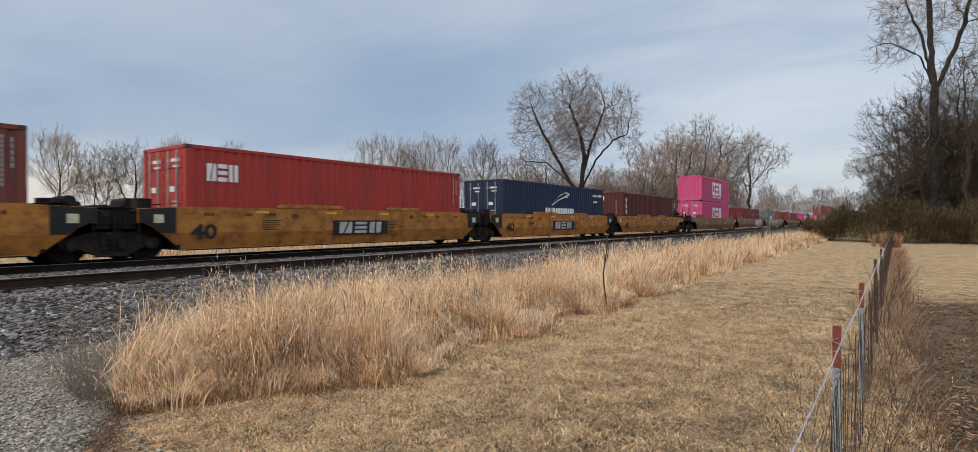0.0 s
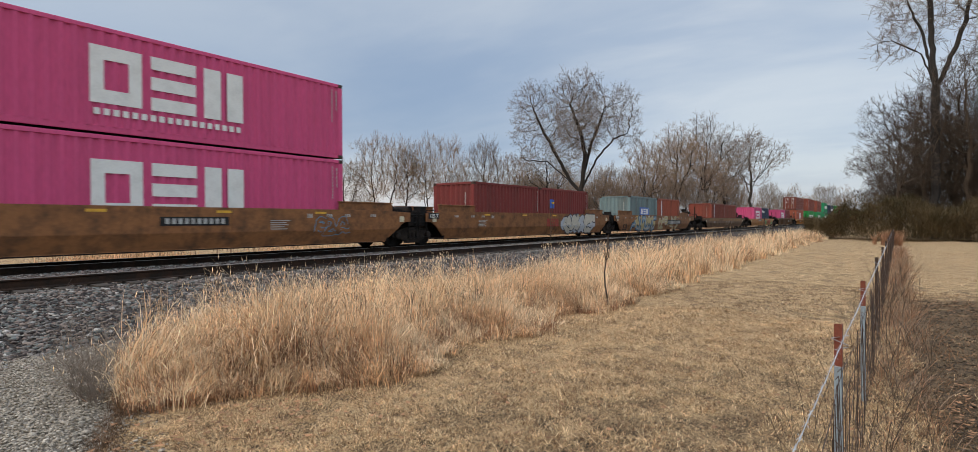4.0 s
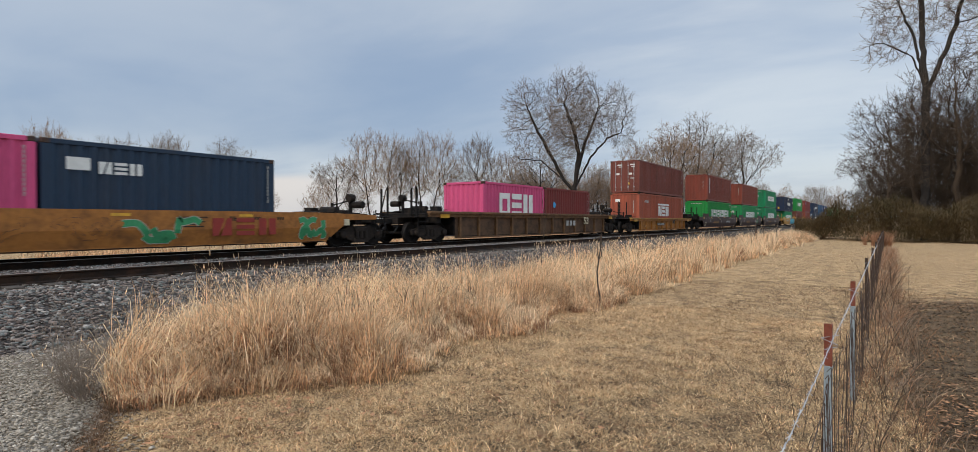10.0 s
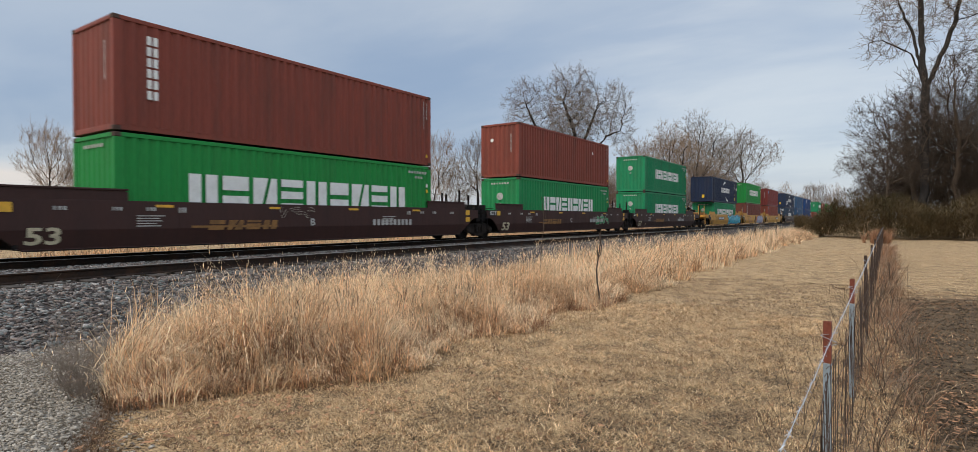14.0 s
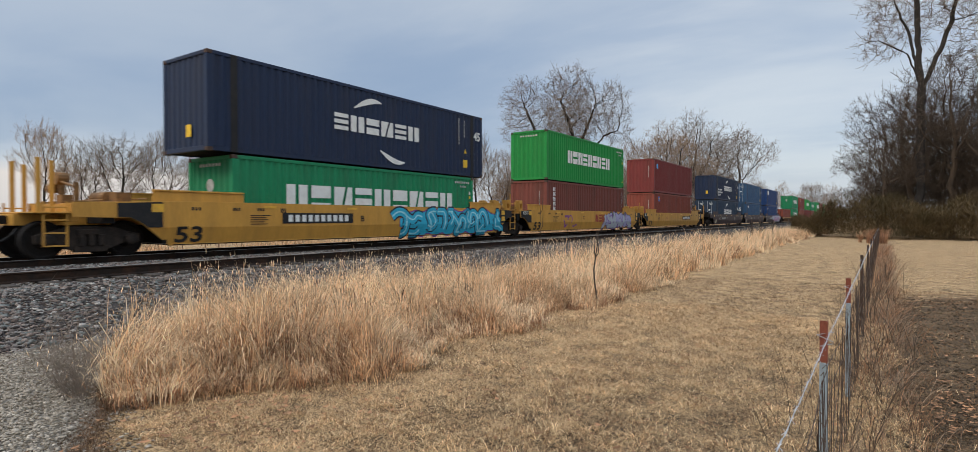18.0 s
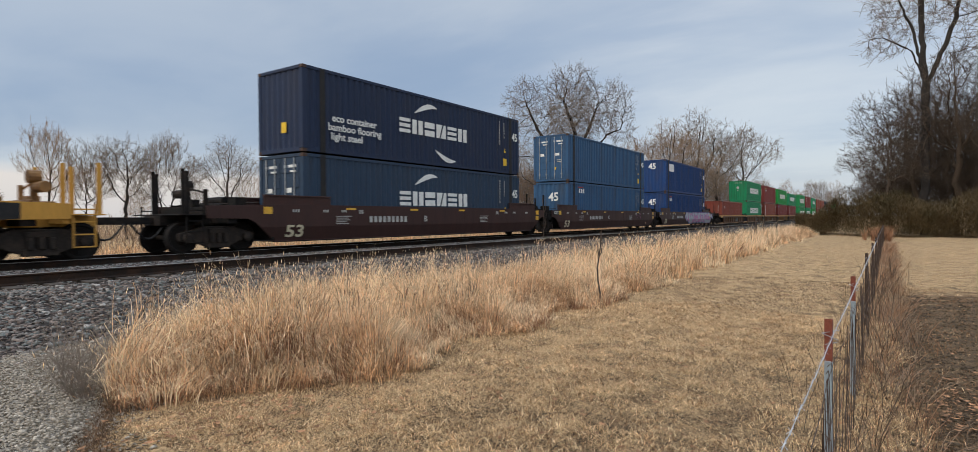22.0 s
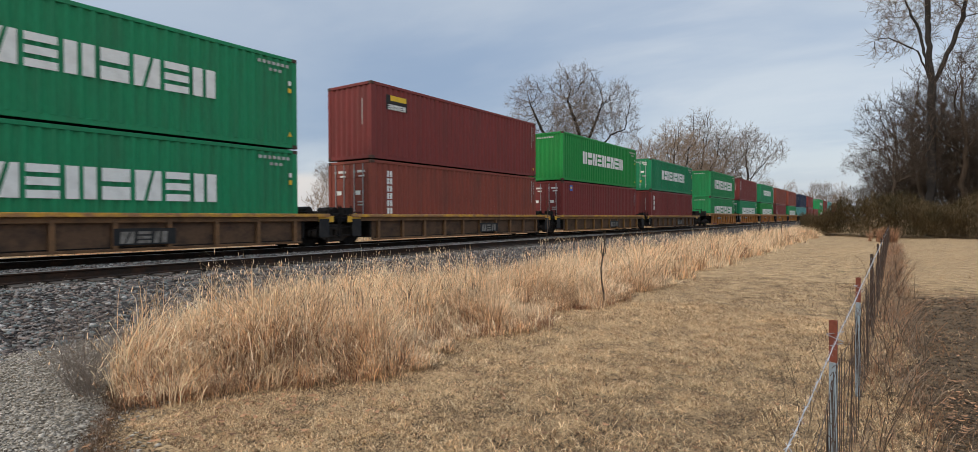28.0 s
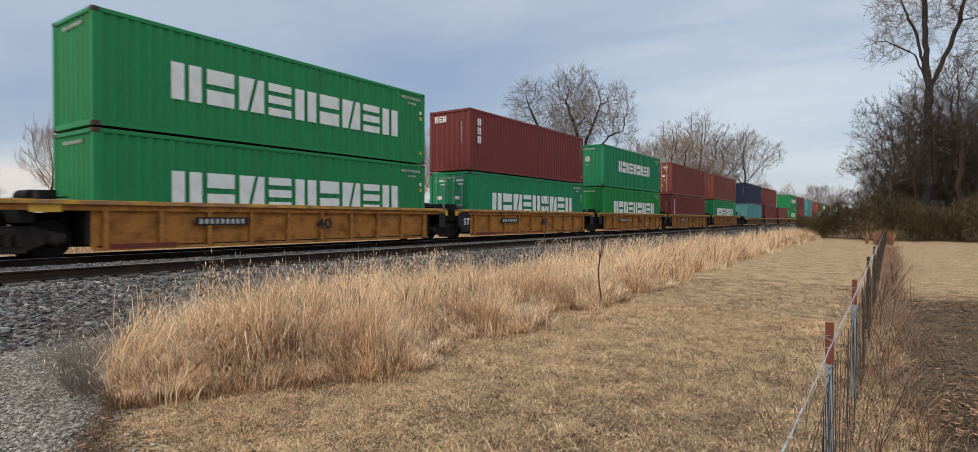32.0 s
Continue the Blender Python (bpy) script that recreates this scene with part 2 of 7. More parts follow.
def part(name, me, mat, parent, label="", at=None):
    """One mesh object under a thing or a part."""
    ob = new(name, me)
    if not me.materials:
        me.materials.append(None)
    ob.material_slots[0].link = "OBJECT"
    ob.material_slots[0].material = mat
    ob.parent = parent
    if at:
        ob.location = at
    if label:
        ob["label"] = label
    return ob


def thing(name, label, category, group="", kind=""):
    ob = new(name)
    ob.empty_display_size = 0.5
    return tagged(ob, label, category, group, kind)


def bulk(name, verts, faces, mat, smooth=False):
    """One large mesh from arrays of equal-sided faces."""
    verts, faces = np.asarray(verts, np.float32), np.asarray(faces, np.int32)
    me = bpy.data.meshes.new(name)
    k = faces.shape[1]
    me.vertices.add(len(verts)); me.vertices.foreach_set("co", verts.ravel())
    me.loops.add(faces.size); me.loops.foreach_set("vertex_index", faces.ravel())
    me.polygons.add(len(faces)); me.polygons.foreach_set("loop_start", np.arange(0, faces.size, k, dtype=np.int32))
    me.polygons.foreach_set("loop_total", np.full(len(faces), k, np.int32))
    if smooth:
        me.polygons.foreach_set("use_smooth", np.ones(len(faces), bool))
    me.update(calc_edges=True)
    me.validate()
    if mat:
        me.materials.append(mat)
    return me


def writing(text, height):
    """A mesh of plain characters in the built-in font, in the (y, z) plane, reading towards +y seen from +x."""
    def build():
        curve = bpy.data.curves.new("writing", "FONT")
        curve.body, curve.size, curve.align_x, curve.extrude, curve.resolution_u, curve.offset = text, height * 1.45, "CENTER", 0.002, 3, height * 0.035
        ob = bpy.data.objects.new("writing", curve)
        scene.collection.objects.link(ob)
        bpy.context.view_layer.update()
        me = bpy.data.meshes.new_from_object(ob.evaluated_get(bpy.context.evaluated_depsgraph_get()))
        bpy.data.objects.remove(ob)
        me.transform(Matrix(((0, 0, 1, 0), (0.95 if text == "45" else 1.35 if text.isdigit() else 1.1, 0, 0, 0), (0, 1, 0, 0), (0, 0, 0, 1))))
        me.materials.clear()
        return me
    return kept(("writing", text, height), build)


# plain bars that stand for painted logos: each piece is a few (u, v) outlines in a unit square
STENCILS = ((((0, 0), (1, 0), (1, 0.42), (0, 0.42)), ((0, 0.58), (1, 0.58), (1, 1), (0, 1))),
            (((0, 0), (0.42, 0), (0.42, 1), (0, 1)), ((0.58, 0), (1, 0), (1, 1), (0.58, 1))),
            (((0, 0), (1, 0), (1, 0.24), (0, 0.24)), ((0, 0.38), (1, 0.38), (1, 0.62), (0, 0.62)), ((0, 0.76), (1, 0.76), (1, 1), (0, 1))),
            (((0, 0), (0.30, 0), (0.62, 1), (0, 1)), ((0.44, 0), (1, 0), (1, 1), (0.76, 1))))
FRAME = (((0, 0), (1, 0), (1, 0.24), (0, 0.24)), ((0, 0.76), (1, 0.76), (1, 1), (0, 1)), ((0, 0.24), (0.26, 0.24), (0.26, 0.76), (0, 0.76)), ((0.74, 0.24), (1, 0.24), (1, 0.76), (0.74, 0.76)))
SOLID = (((0, 0), (1, 0), (1, 1), (0, 1)),)


def blocks(n, width, height, slots=1, slant=0.0, deep=0.004):
    """A row of n slit blocks in the (y, z) plane, centred; without slots they are plain upright bars."""
    def build():
        s = Shape()
        pitch = width / n
        w = pitch * (0.80 if slots else 0.62)
        for i in range(n):
            y0 = -width / 2 + i * pitch + (pitch - w) / 2
            for outline in STENCILS[(i * 3 + n) % 4] if slots and n < 10 else SOLID:
                s.slab([(y0 + u * w + slant * v * height, (v - 0.5) * height) for u, v in outline], 0, deep)
        return s.mesh("blocks")
    return kept(("blocks", n, width, height, slots, slant), build)


def block(i, n, pitch, height):
    """One slit block of a painted row; a large row of three begins with a square frame."""
    k = 9 if n == 3 and i == 0 and height > 1 else (i * 3 + n) % 4
    w = pitch * 0.84

    def build():
        s = Shape()
        for outline in FRAME if k == 9 else STENCILS[k]:
            s.slab([((u - 0.5) * w, (v - 0.5) * height) for u, v in outline], 0, 0.004)
        return s.mesh("block")
    return kept(("block", k, pitch, height), build)


def plate(width, height, deep=0.004):
    return kept(("plate", width, height, deep), lambda: Shape().box(0, deep, -width / 2, width / 2, -height / 2, height / 2).mesh("plate"))


def disc(radius, deep=0.004, n=20):
    return kept(("disc", radius), lambda: Shape().turned([(0, radius), (deep, radius)], n=n).mesh("disc"))


def triangle(size):
    return kept(("triangle", size), lambda: Shape().slab([(-size / 2, -size / 2), (size / 2, -size / 2), (0, size / 2)], 0, 0.004).mesh("triangle"))


def tube(points, radii, sides, v, f):
    k0 = len(v)
    n = len(points)
    for i, (p, r) in enumerate(zip(points, radii)):
        d = (points[min(i + 1, n - 1)] - points[max(i - 1, 0)]).normalized()
        u = d.orthogonal().normalized()
        w = d.cross(u)
        for s in range(sides):
            a = 2 * math.pi * s / sides
            v.append(p + (u * math.cos(a) + w * math.sin(a)) * r)
    for i in range(n - 1):
        for s in range(sides):
            t = (s + 1) % sides
            f.append((k0 + i * sides + s, k0 + i * sides + t, k0 + (i + 1) * sides + t, k0 + (i + 1) * sides + s))


# ---- shipping containers ----
WIDE = 2.438


def corrugated(length, height, flip):
    """A corrugated sheet in the (y, z) plane, folded inwards from x = 0, with its own thickness."""
    def build():
        ys, xs, y = [], [], -length / 2
        step, k = 0.0695, 0
        count = max(int(length / (4 * step)), 1)
        step = length / (4 * count)
        for i in range(4 * count + 1):
            ys.append(-length / 2 + i * step)
            xs.append((0.0, 0.0, -0.045, -0.045)[i % 4])
        s = Shape()
        n = len(ys)
        verts = [(x, y, z) for x, y in zip(xs, ys) for z in (0, height)] + [(x - 0.004, y, z) for x, y in zip(xs, ys) for z in (0, height)]
        faces = [(2 * i, 2 * i + 2, 2 * i + 3, 2 * i + 1) for i in range(n - 1)] + [(2 * n + 2 * i + 1, 2 * n + 2 * i + 3, 2 * n + 2 * i + 2, 2 * n + 2 * i) for i in range(n - 1)]
        return s.add(verts, faces).mesh("corrugated")
    return kept(("corrugated", length, height), build)


def container(label, colour, length=12.192, height=2.896, doors=False, marks=(), group="containers on the train"):
    """A shipping container, its base at the origin; the end at -y bears the doors or a plain corrugated wall."""
    ob = thing("shipping_container", label, "shipping container", group)
    mat = M[colour]
    half, hl = WIDE / 2, length / 2
    ends40 = 6.02 if length > 13 else hl - 0.09
    for sx, turn in ((1, 0), (-1, 180)):
        wall = part("side_wall", corrugated(length - 0.36, height - 0.27, False), mat, ob, at=(sx * (half - 0.014), 0, 0.16))
        wall.rotation_euler = (0, 0, radians(turn))
        part("top_rail", kept(("toprail", length), lambda: Shape().box(-0.04, 0.03, -hl + 0.17, hl - 0.17, -0.11, 0).mesh("rail", 0.008)), mat, ob, at=(sx * (half - 0.035), 0, height - 0.004))
        part("bottom_rail", kept(("botrail", length), lambda: Shape().box(-0.03, 0.03, -hl + 0.17, hl - 0.17, 0, 0.16).mesh("rail", 0.008)), mat, ob, at=(sx * (half - 0.062), 0, 0.02))
        for sy in (-1, 1):
            part("corner_post", kept(("post", height), lambda: Shape().box(-0.08, 0.08, -0.09, 0.09, 0.12, height - 0.12).mesh("post", 0.01)), mat, ob, at=(sx * (half - 0.084), sy * (hl - 0.094), 0))
            for z in (0, height - 0.118):
                part("corner_casting", kept("casting", lambda: Shape().box(-0.081, 0.081, -0.089, 0.089, 0, 0.118).mesh("casting", 0.012)), M["corner"], ob, at=(sx * (half - 0.081), sy * (hl - 0.089), z))
            if length > 13:
                part("lifting_post", kept(("post45", height), lambda: Shape().box(-0.05, 0.016, -0.11, 0.11, 0.02, height - 0.01).mesh("post", 0.008)), M["black"], ob, "dark steel lifting post", at=(sx * (half - 0.014), sy * ends40, 0))
    part("roof", kept(("roof", length), lambda: Shape().box(-half + 0.06, half - 0.06, -hl + 0.06, hl - 0.06, -0.03, 0.0).mesh("roof")), mat, ob, at=(0, 0, height - 0.02))
    part("floor_frame", kept(("floorframe", length), lambda: Shape().box(-half + 0.07, half - 0.07, -hl + 0.05, hl - 0.05, 0.05, 0.16).mesh("floor")), M["underframe"], ob)
    for sy in (-1, 1):
        part("end_rail", kept("endrail", lambda: Shape().box(-half + 0.163, half - 0.163, -0.06, 0.06, 0, 0.11).mesh("rail", 0.008)), mat, ob, at=(0, sy * (hl - 0.066), height - 0.114))
        part("end_sill", kept("endsill", lambda: Shape().box(-half + 0.163, half - 0.163, -0.06, 0.06, 0, 0.14).mesh("rail", 0.008)), mat, ob, at=(0, sy * (hl - 0.066), 0.02))
    far_end = part("end_wall", corrugated(WIDE - 0.33, height - 0.27, False), mat, ob, at=(0, hl - 0.03, 0.16))
    far_end.rotation_euler = (0, 0, radians(90))
    if doors:
        for sx in (-1, 1):
            def door_mesh():
                s = Shape().box(-0.52, 0.52, 0, 0.045, 0, height - 0.28)
                for k in range(5):
                    z = 0.1 + k * (height - 0.42) / 5
                    s.box(-0.46, 0.46, -0.022, 0.002, z, z + (height - 0.42) / 5 - 0.14)
                return s.mesh("door", 0.008)
            door = part("door", kept(("door", height), door_mesh), mat, ob, at=(sx * 0.528, -hl + 0.03, 0.165))
            for k in (-0.24, 0.24):
                part("locking_bar", kept(("bar", height), lambda: Shape().turned([(0, 0.02), (height - 0.3, 0.02)], n=8, axis="z").box(-0.05, 0.05, -0.012, 0.03, 0.25, 0.33).box(-0.05, 0.05, -0.012, 0.03, height - 0.62, height - 0.54).mesh("bar")), M["galvanised"], door, "galvanised locking bar", at=(k, -0.045, 0.0))
            for y, z, w, hh, tint in ((0.12, 0.80, 0.42, 0.09, "white"), (0.16, 0.74, 0.30, 0.06, "white"), (-0.05, 0.52, 0.26, 0.16, "white"), (0.10, 0.40, 0.34, 0.05, "dull_white"), (0.10, 0.36, 0.34, 0.05, "dull_white"), (-0.20, 0.22, 0.14, 0.16, "warning"))[:6 if sx > 0 else 3]:
                part("door_label", plate(w, hh), M[tint], door, "painted label with unreadable bars", at=(y, -0.03, height * z)).rotation_euler = (0, 0, radians(-90))
    else:
        near_end = part("end_wall", corrugated(WIDE - 0.33, height - 0.27, False), mat, ob, at=(0, -hl + 0.03, 0.16))
        near_end.rotation_euler = (0, 0, radians(-90))
    face = half - 0.010
    for kind, tint, y, z, *more in marks:
        y0 = y * length / 2
        if kind in ("word", "word2") and more[0] < 10 and (len(more) < 4 or more[3]):
            n, w, h = more[:3]
            for i in range(n):
                part("logo_block", block(i, n, w / n, h), M[tint], ob, at=(face + (0.005 if kind == "word2" else 0), y0 - w / 2 + (i + 0.5) * w / n, z * height))
        elif kind == "word2":
            part("logo", blocks(*more), M[tint], ob, "plain painted logo blocks", at=(face + 0.005, y0, z * height))["kind"] = "stuff"
        elif kind == "plate2":
            part("sticker", plate(*more), M[tint], ob, "painted sticker", at=(face + 0.005, y0, z * height))
        elif kind == "word":
            part("logo", blocks(*more), M[tint], ob, "plain painted logo blocks", at=(face, y0, z * height))["kind"] = "stuff"
        elif kind == "column":
            n, w, h = more
            for k in range(n):
                part("lettering_block", blocks(1, w, h / n * 0.8, 1), M[tint], ob, "", at=(face, y0, z * height - k * h / n))
        elif kind == "plate":
            part("sticker", plate(*more), M[tint], ob, "painted sticker", at=(face, y0, z * height))
        elif kind == "disc":
            part("sticker", disc(*more), M[tint], ob, "round sticker", at=(face, y0, z * height))
        elif kind == "triangle":
            part("warning_label", triangle(*more), M[tint], ob, "yellow triangle label", at=(face, y0, z * height))
        elif kind == "text":
            part("number_marking", writing(*more), M[tint], ob, "white painted characters", at=(face + 0.014, y0, z * height))
        elif kind == "swoosh":
            w, up = more
            part("logo_arc", kept(("arc", w, up), lambda: arc_shape(w, up)), M[tint], ob, "white painted arc", at=(face, y0, z * height))
        elif kind == "end_disc":
            e = part("end_sticker", disc(*more), M[tint], ob, "round white sticker", at=(y, -hl + 0.018, z * height)); e.rotation_euler = (0, 0, radians(-90))
        elif kind == "end_word":
            e = part("end_marking", blocks(*more), M[tint], ob, "painted marking", at=(y, -hl + 0.018, z * height)); e.rotation_euler = (0, 0, radians(-90)); e["kind"] = "stuff"
        elif kind == "end_plate":
            e = part("end_label", plate(*more), M[tint], ob, "yellow label", at=(y, -hl + 0.018, z * height)); e.rotation_euler = (0, 0, radians(-90))
        elif kind == "end_text":
            e = part("end_number", writing(*more), M[tint], ob, "white painted characters", at=(y, -hl + 0.016, z * height)); e.rotation_euler = (0, 0, radians(-90))
    return ob


def arc_shape(w, up):
    s, n = Shape(), 14
    top, low = [], []
    for i in range(n + 1):
        u = i / n
        y = -w / 2 + w * u
        z = up * math.sin(u * math.pi * 0.62) * w * 0.28
        thick = 0.02 + 0.09 * math.sin(u * math.pi)
        top.append((y, z + thick)), low.append((y, z - thick))
    for i in range(n):
        s.slab([low[i], low[i + 1], top[i + 1], top[i]], 0, 0.004)
    return s.mesh("arc")


# ---- well cars ----
def truck(parent, y):
    """A two-axle truck: cast side frames with springs, a bolster, four wheels and roller bearings."""
    def frame_mesh():
        s = Shape()
        s.slab([(-1.12, 0.36), (-1.0, 0.34), (-0.78, 0.36), (-0.42, 0.20), (0.42, 0.20), (0.78, 0.36), (1.0, 0.34), (1.12, 0.36), (1.14, 0.56), (0.82, 0.64), (0.48, 0.76), (-0.48, 0.76), (-0.82, 0.64), (-1.14, 0.56)], -0.06, 0.06)
        s.slab([(-0.36, 0.14), (0.36, 0.14), (0.36, 0.30), (-0.36, 0.30)], -0.10, 0.11)
        s.slab([(-0.30, 0.56), (0.30, 0.56), (0.30, 0.70), (-0.30, 0.70)], -0.10, 0.12)
        for y0 in (-0.21, 0.0, 0.21):
            s.turned([(0.29, 0.075), (0.57, 0.075)], 0.10, y0, 0, 10, "z")
        return s.mesh("truck_frame", 0.015)
    bolster = part("truck", kept("bolster", lambda: Shape().box(-0.95, 0.95, -0.20, 0.20, 0.45, 0.68).box(-0.25, 0.25, -0.26, 0.26, 0.66, 0.80).mesh("bolster", 0.015)), M["underframe"], parent, "grimy black cast steel truck", at=(0, y, -DROP))
    for sx in (-1, 1):
        part("side_frame", kept("truck_frame", frame_mesh), M["truck"], bolster, at=(sx * 1.0, 0, 0)).rotation_euler = (0, 0, 0 if sx > 0 else math.pi)
    for dy in (-0.89, 0.89):
        axle = part("wheelset", kept("wheelset", lambda: wheelset_mesh()), M["wheel"], bolster, "dark steel wheels on an axle", at=(0, dy, 0.435))
        WHEELSETS.append(axle)
    for sx in (-1, 1):
        for dy in (-0.89, 0.89):
            part("bearing", kept("bearing", lambda: Shape().turned([(-0.06, 0.14), (0.06, 0.14), (0.08, 0.11), (0.10, 0.06)], n=12).mesh("bearing")), M["truck"], bolster, at=(sx * 1.10, dy, 0.44)).rotation_euler = (0, 0, 0 if sx > 0 else math.pi)
    return bolster


WHEELSETS = []
RIDERS = []      # (thing, x, place along the track at the middle of the clip, z)


def wheelset_mesh():
    s = Shape().turned([(-1.05, 0.07), (1.05, 0.07)], n=10)
    prof = [(-0.07, 0.0), (-0.07, 0.16), (-0.03, 0.20), (-0.03, 0.36), (-0.075, 0.39), (-0.075, 0.475), (-0.045, 0.475), (-0.03, 0.445), (0.07, 0.435), (0.075, 0.39), (0.03, 0.36), (0.02, 0.20), (0.07, 0.16), (0.08, 0.0)]
    for sx in (-1, 1):
        s.turned([(sx * a * 1.0 + sx * 0.745, r) for a, r in prof], n=28)
    # cast holes in the web, by which the turning shows
    for sx in (-1, 1):
        for k in range(2):
            a = math.pi * k
            s.turned([(sx * 0.770, 0.035), (sx * 0.786, 0.03)], 0, math.cos(a) * 0.28, math.sin(a) * 0.28, 8)
    return s.mesh("wheelset")


FOLD, SLOPE = 0.66, 0.255      # height of the fold in a smooth car side, and how fast the sheet recedes below it


def smooth_line(pts, fine=4):
    """A rounded line through the corners."""
    ends = [pts[0]] + list(pts) + [pts[-1]]
    line = []
    for a, b, c, d in zip(ends, ends[1:], ends[2:], ends[3:]):
        for i in range(fine):
            t = i / fine
            line.append(tuple(0.5 * (2 * q + (r - p) * t + (2 * p - 5 * q + 4 * r - s) * t * t + (3 * q - p - 3 * r + s) * t ** 3) for p, q, r, s in zip(a, b, c, d)))
    return line + [tuple(pts[-1])]


def graffiti(parent, y, z, width, height, tints, seed, x=1.388):
    """Sprayed letters: a ragged ground, then bent bands with dark edges, laid over one another in layers of paint on the folded side."""
    base = random.Random(seed)
    n = max(3, int(width / (height * 0.62)))
    strokes = []
    for i in range(n):
        cy = -width / 2 + (i + 0.5) * width / n
        for k in range(2):
            pts = []
            q = [cy + base.uniform(-0.5, 0.5) * width / n, base.uniform(-0.34, 0.34) * height]
            turn = base.uniform(0, 6.28)
            for j in range(5):
                pts.append(tuple(q))
                turn += base.uniform(-1.5, 1.5)
                q = [q[0] + math.cos(turn) * height * 0.24, max(-0.36 * height, min(0.36 * height, q[1] + math.sin(turn) * height * 0.30))]
            strokes.append(smooth_line(pts))

    def laid_on(s):
        """The paint follows the sheet where it recedes below the fold."""
        s.v = [(px - SLOPE * max(0.0, FOLD - (pz + z)), py, pz) for px, py, pz in s.v]
        return s.mesh("graffiti")

    def panel(grow, seed_shift):
        rnd = random.Random(seed + seed_shift)
        m = 40
        tops = [height * (0.40 + 0.09 * math.sin(i * 0.9 + seed) * rnd.uniform(0.5, 1)) * grow for i in range(m + 1)]
        lows = [-height * (0.40 + 0.08 * math.sin(i * 1.3 + seed) * rnd.uniform(0.5, 1)) * grow for i in range(m + 1)]
        s, crease = Shape(), FOLD - z
        for i in range(m):
            y0, y1 = (-width / 2 + width * i / m) * (0.97 + 0.03 * grow), (-width / 2 + width * (i + 1) / m) * (0.97 + 0.03 * grow)
            taper0, taper1 = min(1, 0.35 + 4.0 * min(i, m - i) / m), min(1, 0.35 + 4.0 * min(i + 1, m - i - 1) / m)
            a, b, c, d = lows[i] * taper0, lows[i + 1] * taper1, tops[i + 1] * taper1, tops[i] * taper0
            if max(a, b) < crease < min(c, d):
                s.slab([(y0, a), (y1, b), (y1, crease), (y0, crease)], 0, 0.0015)
                s.slab([(y0, crease), (y1, crease), (y1, c), (y0, d)], 0, 0.0015)
            else:
                s.slab([(y0, a), (y1, b), (y1, c), (y0, d)], 0, 0.0015)
        return laid_on(s)

    level = 0
    if len(tints) > 2:
        for tint, grow in ((tints[0][0], 1.12), (tints[1][0], 1.0)):
            part("graffiti", panel(grow, 3), M[tint], parent, "sprayed graffiti", at=(x + 0.002 * level, y, z))["kind"] = "stuff"
            level += 1
        # edge, body and shine of the letters
        tints = tuple((t[0], grow) for t, grow in zip(tints[2:], (1.42, 1.02, 0.20)))
    for layer, (tint, grow) in enumerate(tints):
        s, laid = Shape(), 0
        half = height * 0.125 * grow
        for line in strokes:
            left, right = [], []
            for i, (py, pz) in enumerate(line):
                (ay, az), (by, bz) = line[max(i - 1, 0)], line[min(i + 1, len(line) - 1)]
                d = math.hypot(by - ay, bz - az) or 1
                left.append((py - (bz - az) / d * half, pz + (by - ay) / d * half)), right.append((py + (bz - az) / d * half, pz - (by - ay) / d * half))
            for i in range(len(line) - 1):
                s.slab([right[i], right[i + 1], left[i + 1], left[i]], 0, 0.0010 + laid * 0.000012)
            laid += 1
        part("graffiti", laid_on(s), M[tint], parent, "sprayed graffiti strokes", at=(x + 0.003 * level + 0.0035 * layer, y, z))["kind"] = "stuff"


SPRAY = {"pale_aqua": (0.35, 0.68, 0.74), "aqua": (0.035, 0.40, 0.56), "violet": (0.20, 0.06, 0.28), "silver": (0.42, 0.44, 0.47), "bone": (0.50, 0.46, 0.38), "pink": (0.55, 0.20, 0.36), "lilac": (0.36, 0.34, 0.52),
         "moss": (0.06, 0.30, 0.13), "ink": (0.03, 0.03, 0.05), "sand": (0.45, 0.36, 0.18), "steel_blue": (0.13, 0.24, 0.34)}
for key, tint in SPRAY.items():
    M[key] = material(key + "_spray_paint", tint, 0.55, 0, tuple(c * 0.6 for c in tint), 2.0, 0.5, 0.12, 12, 0.0)


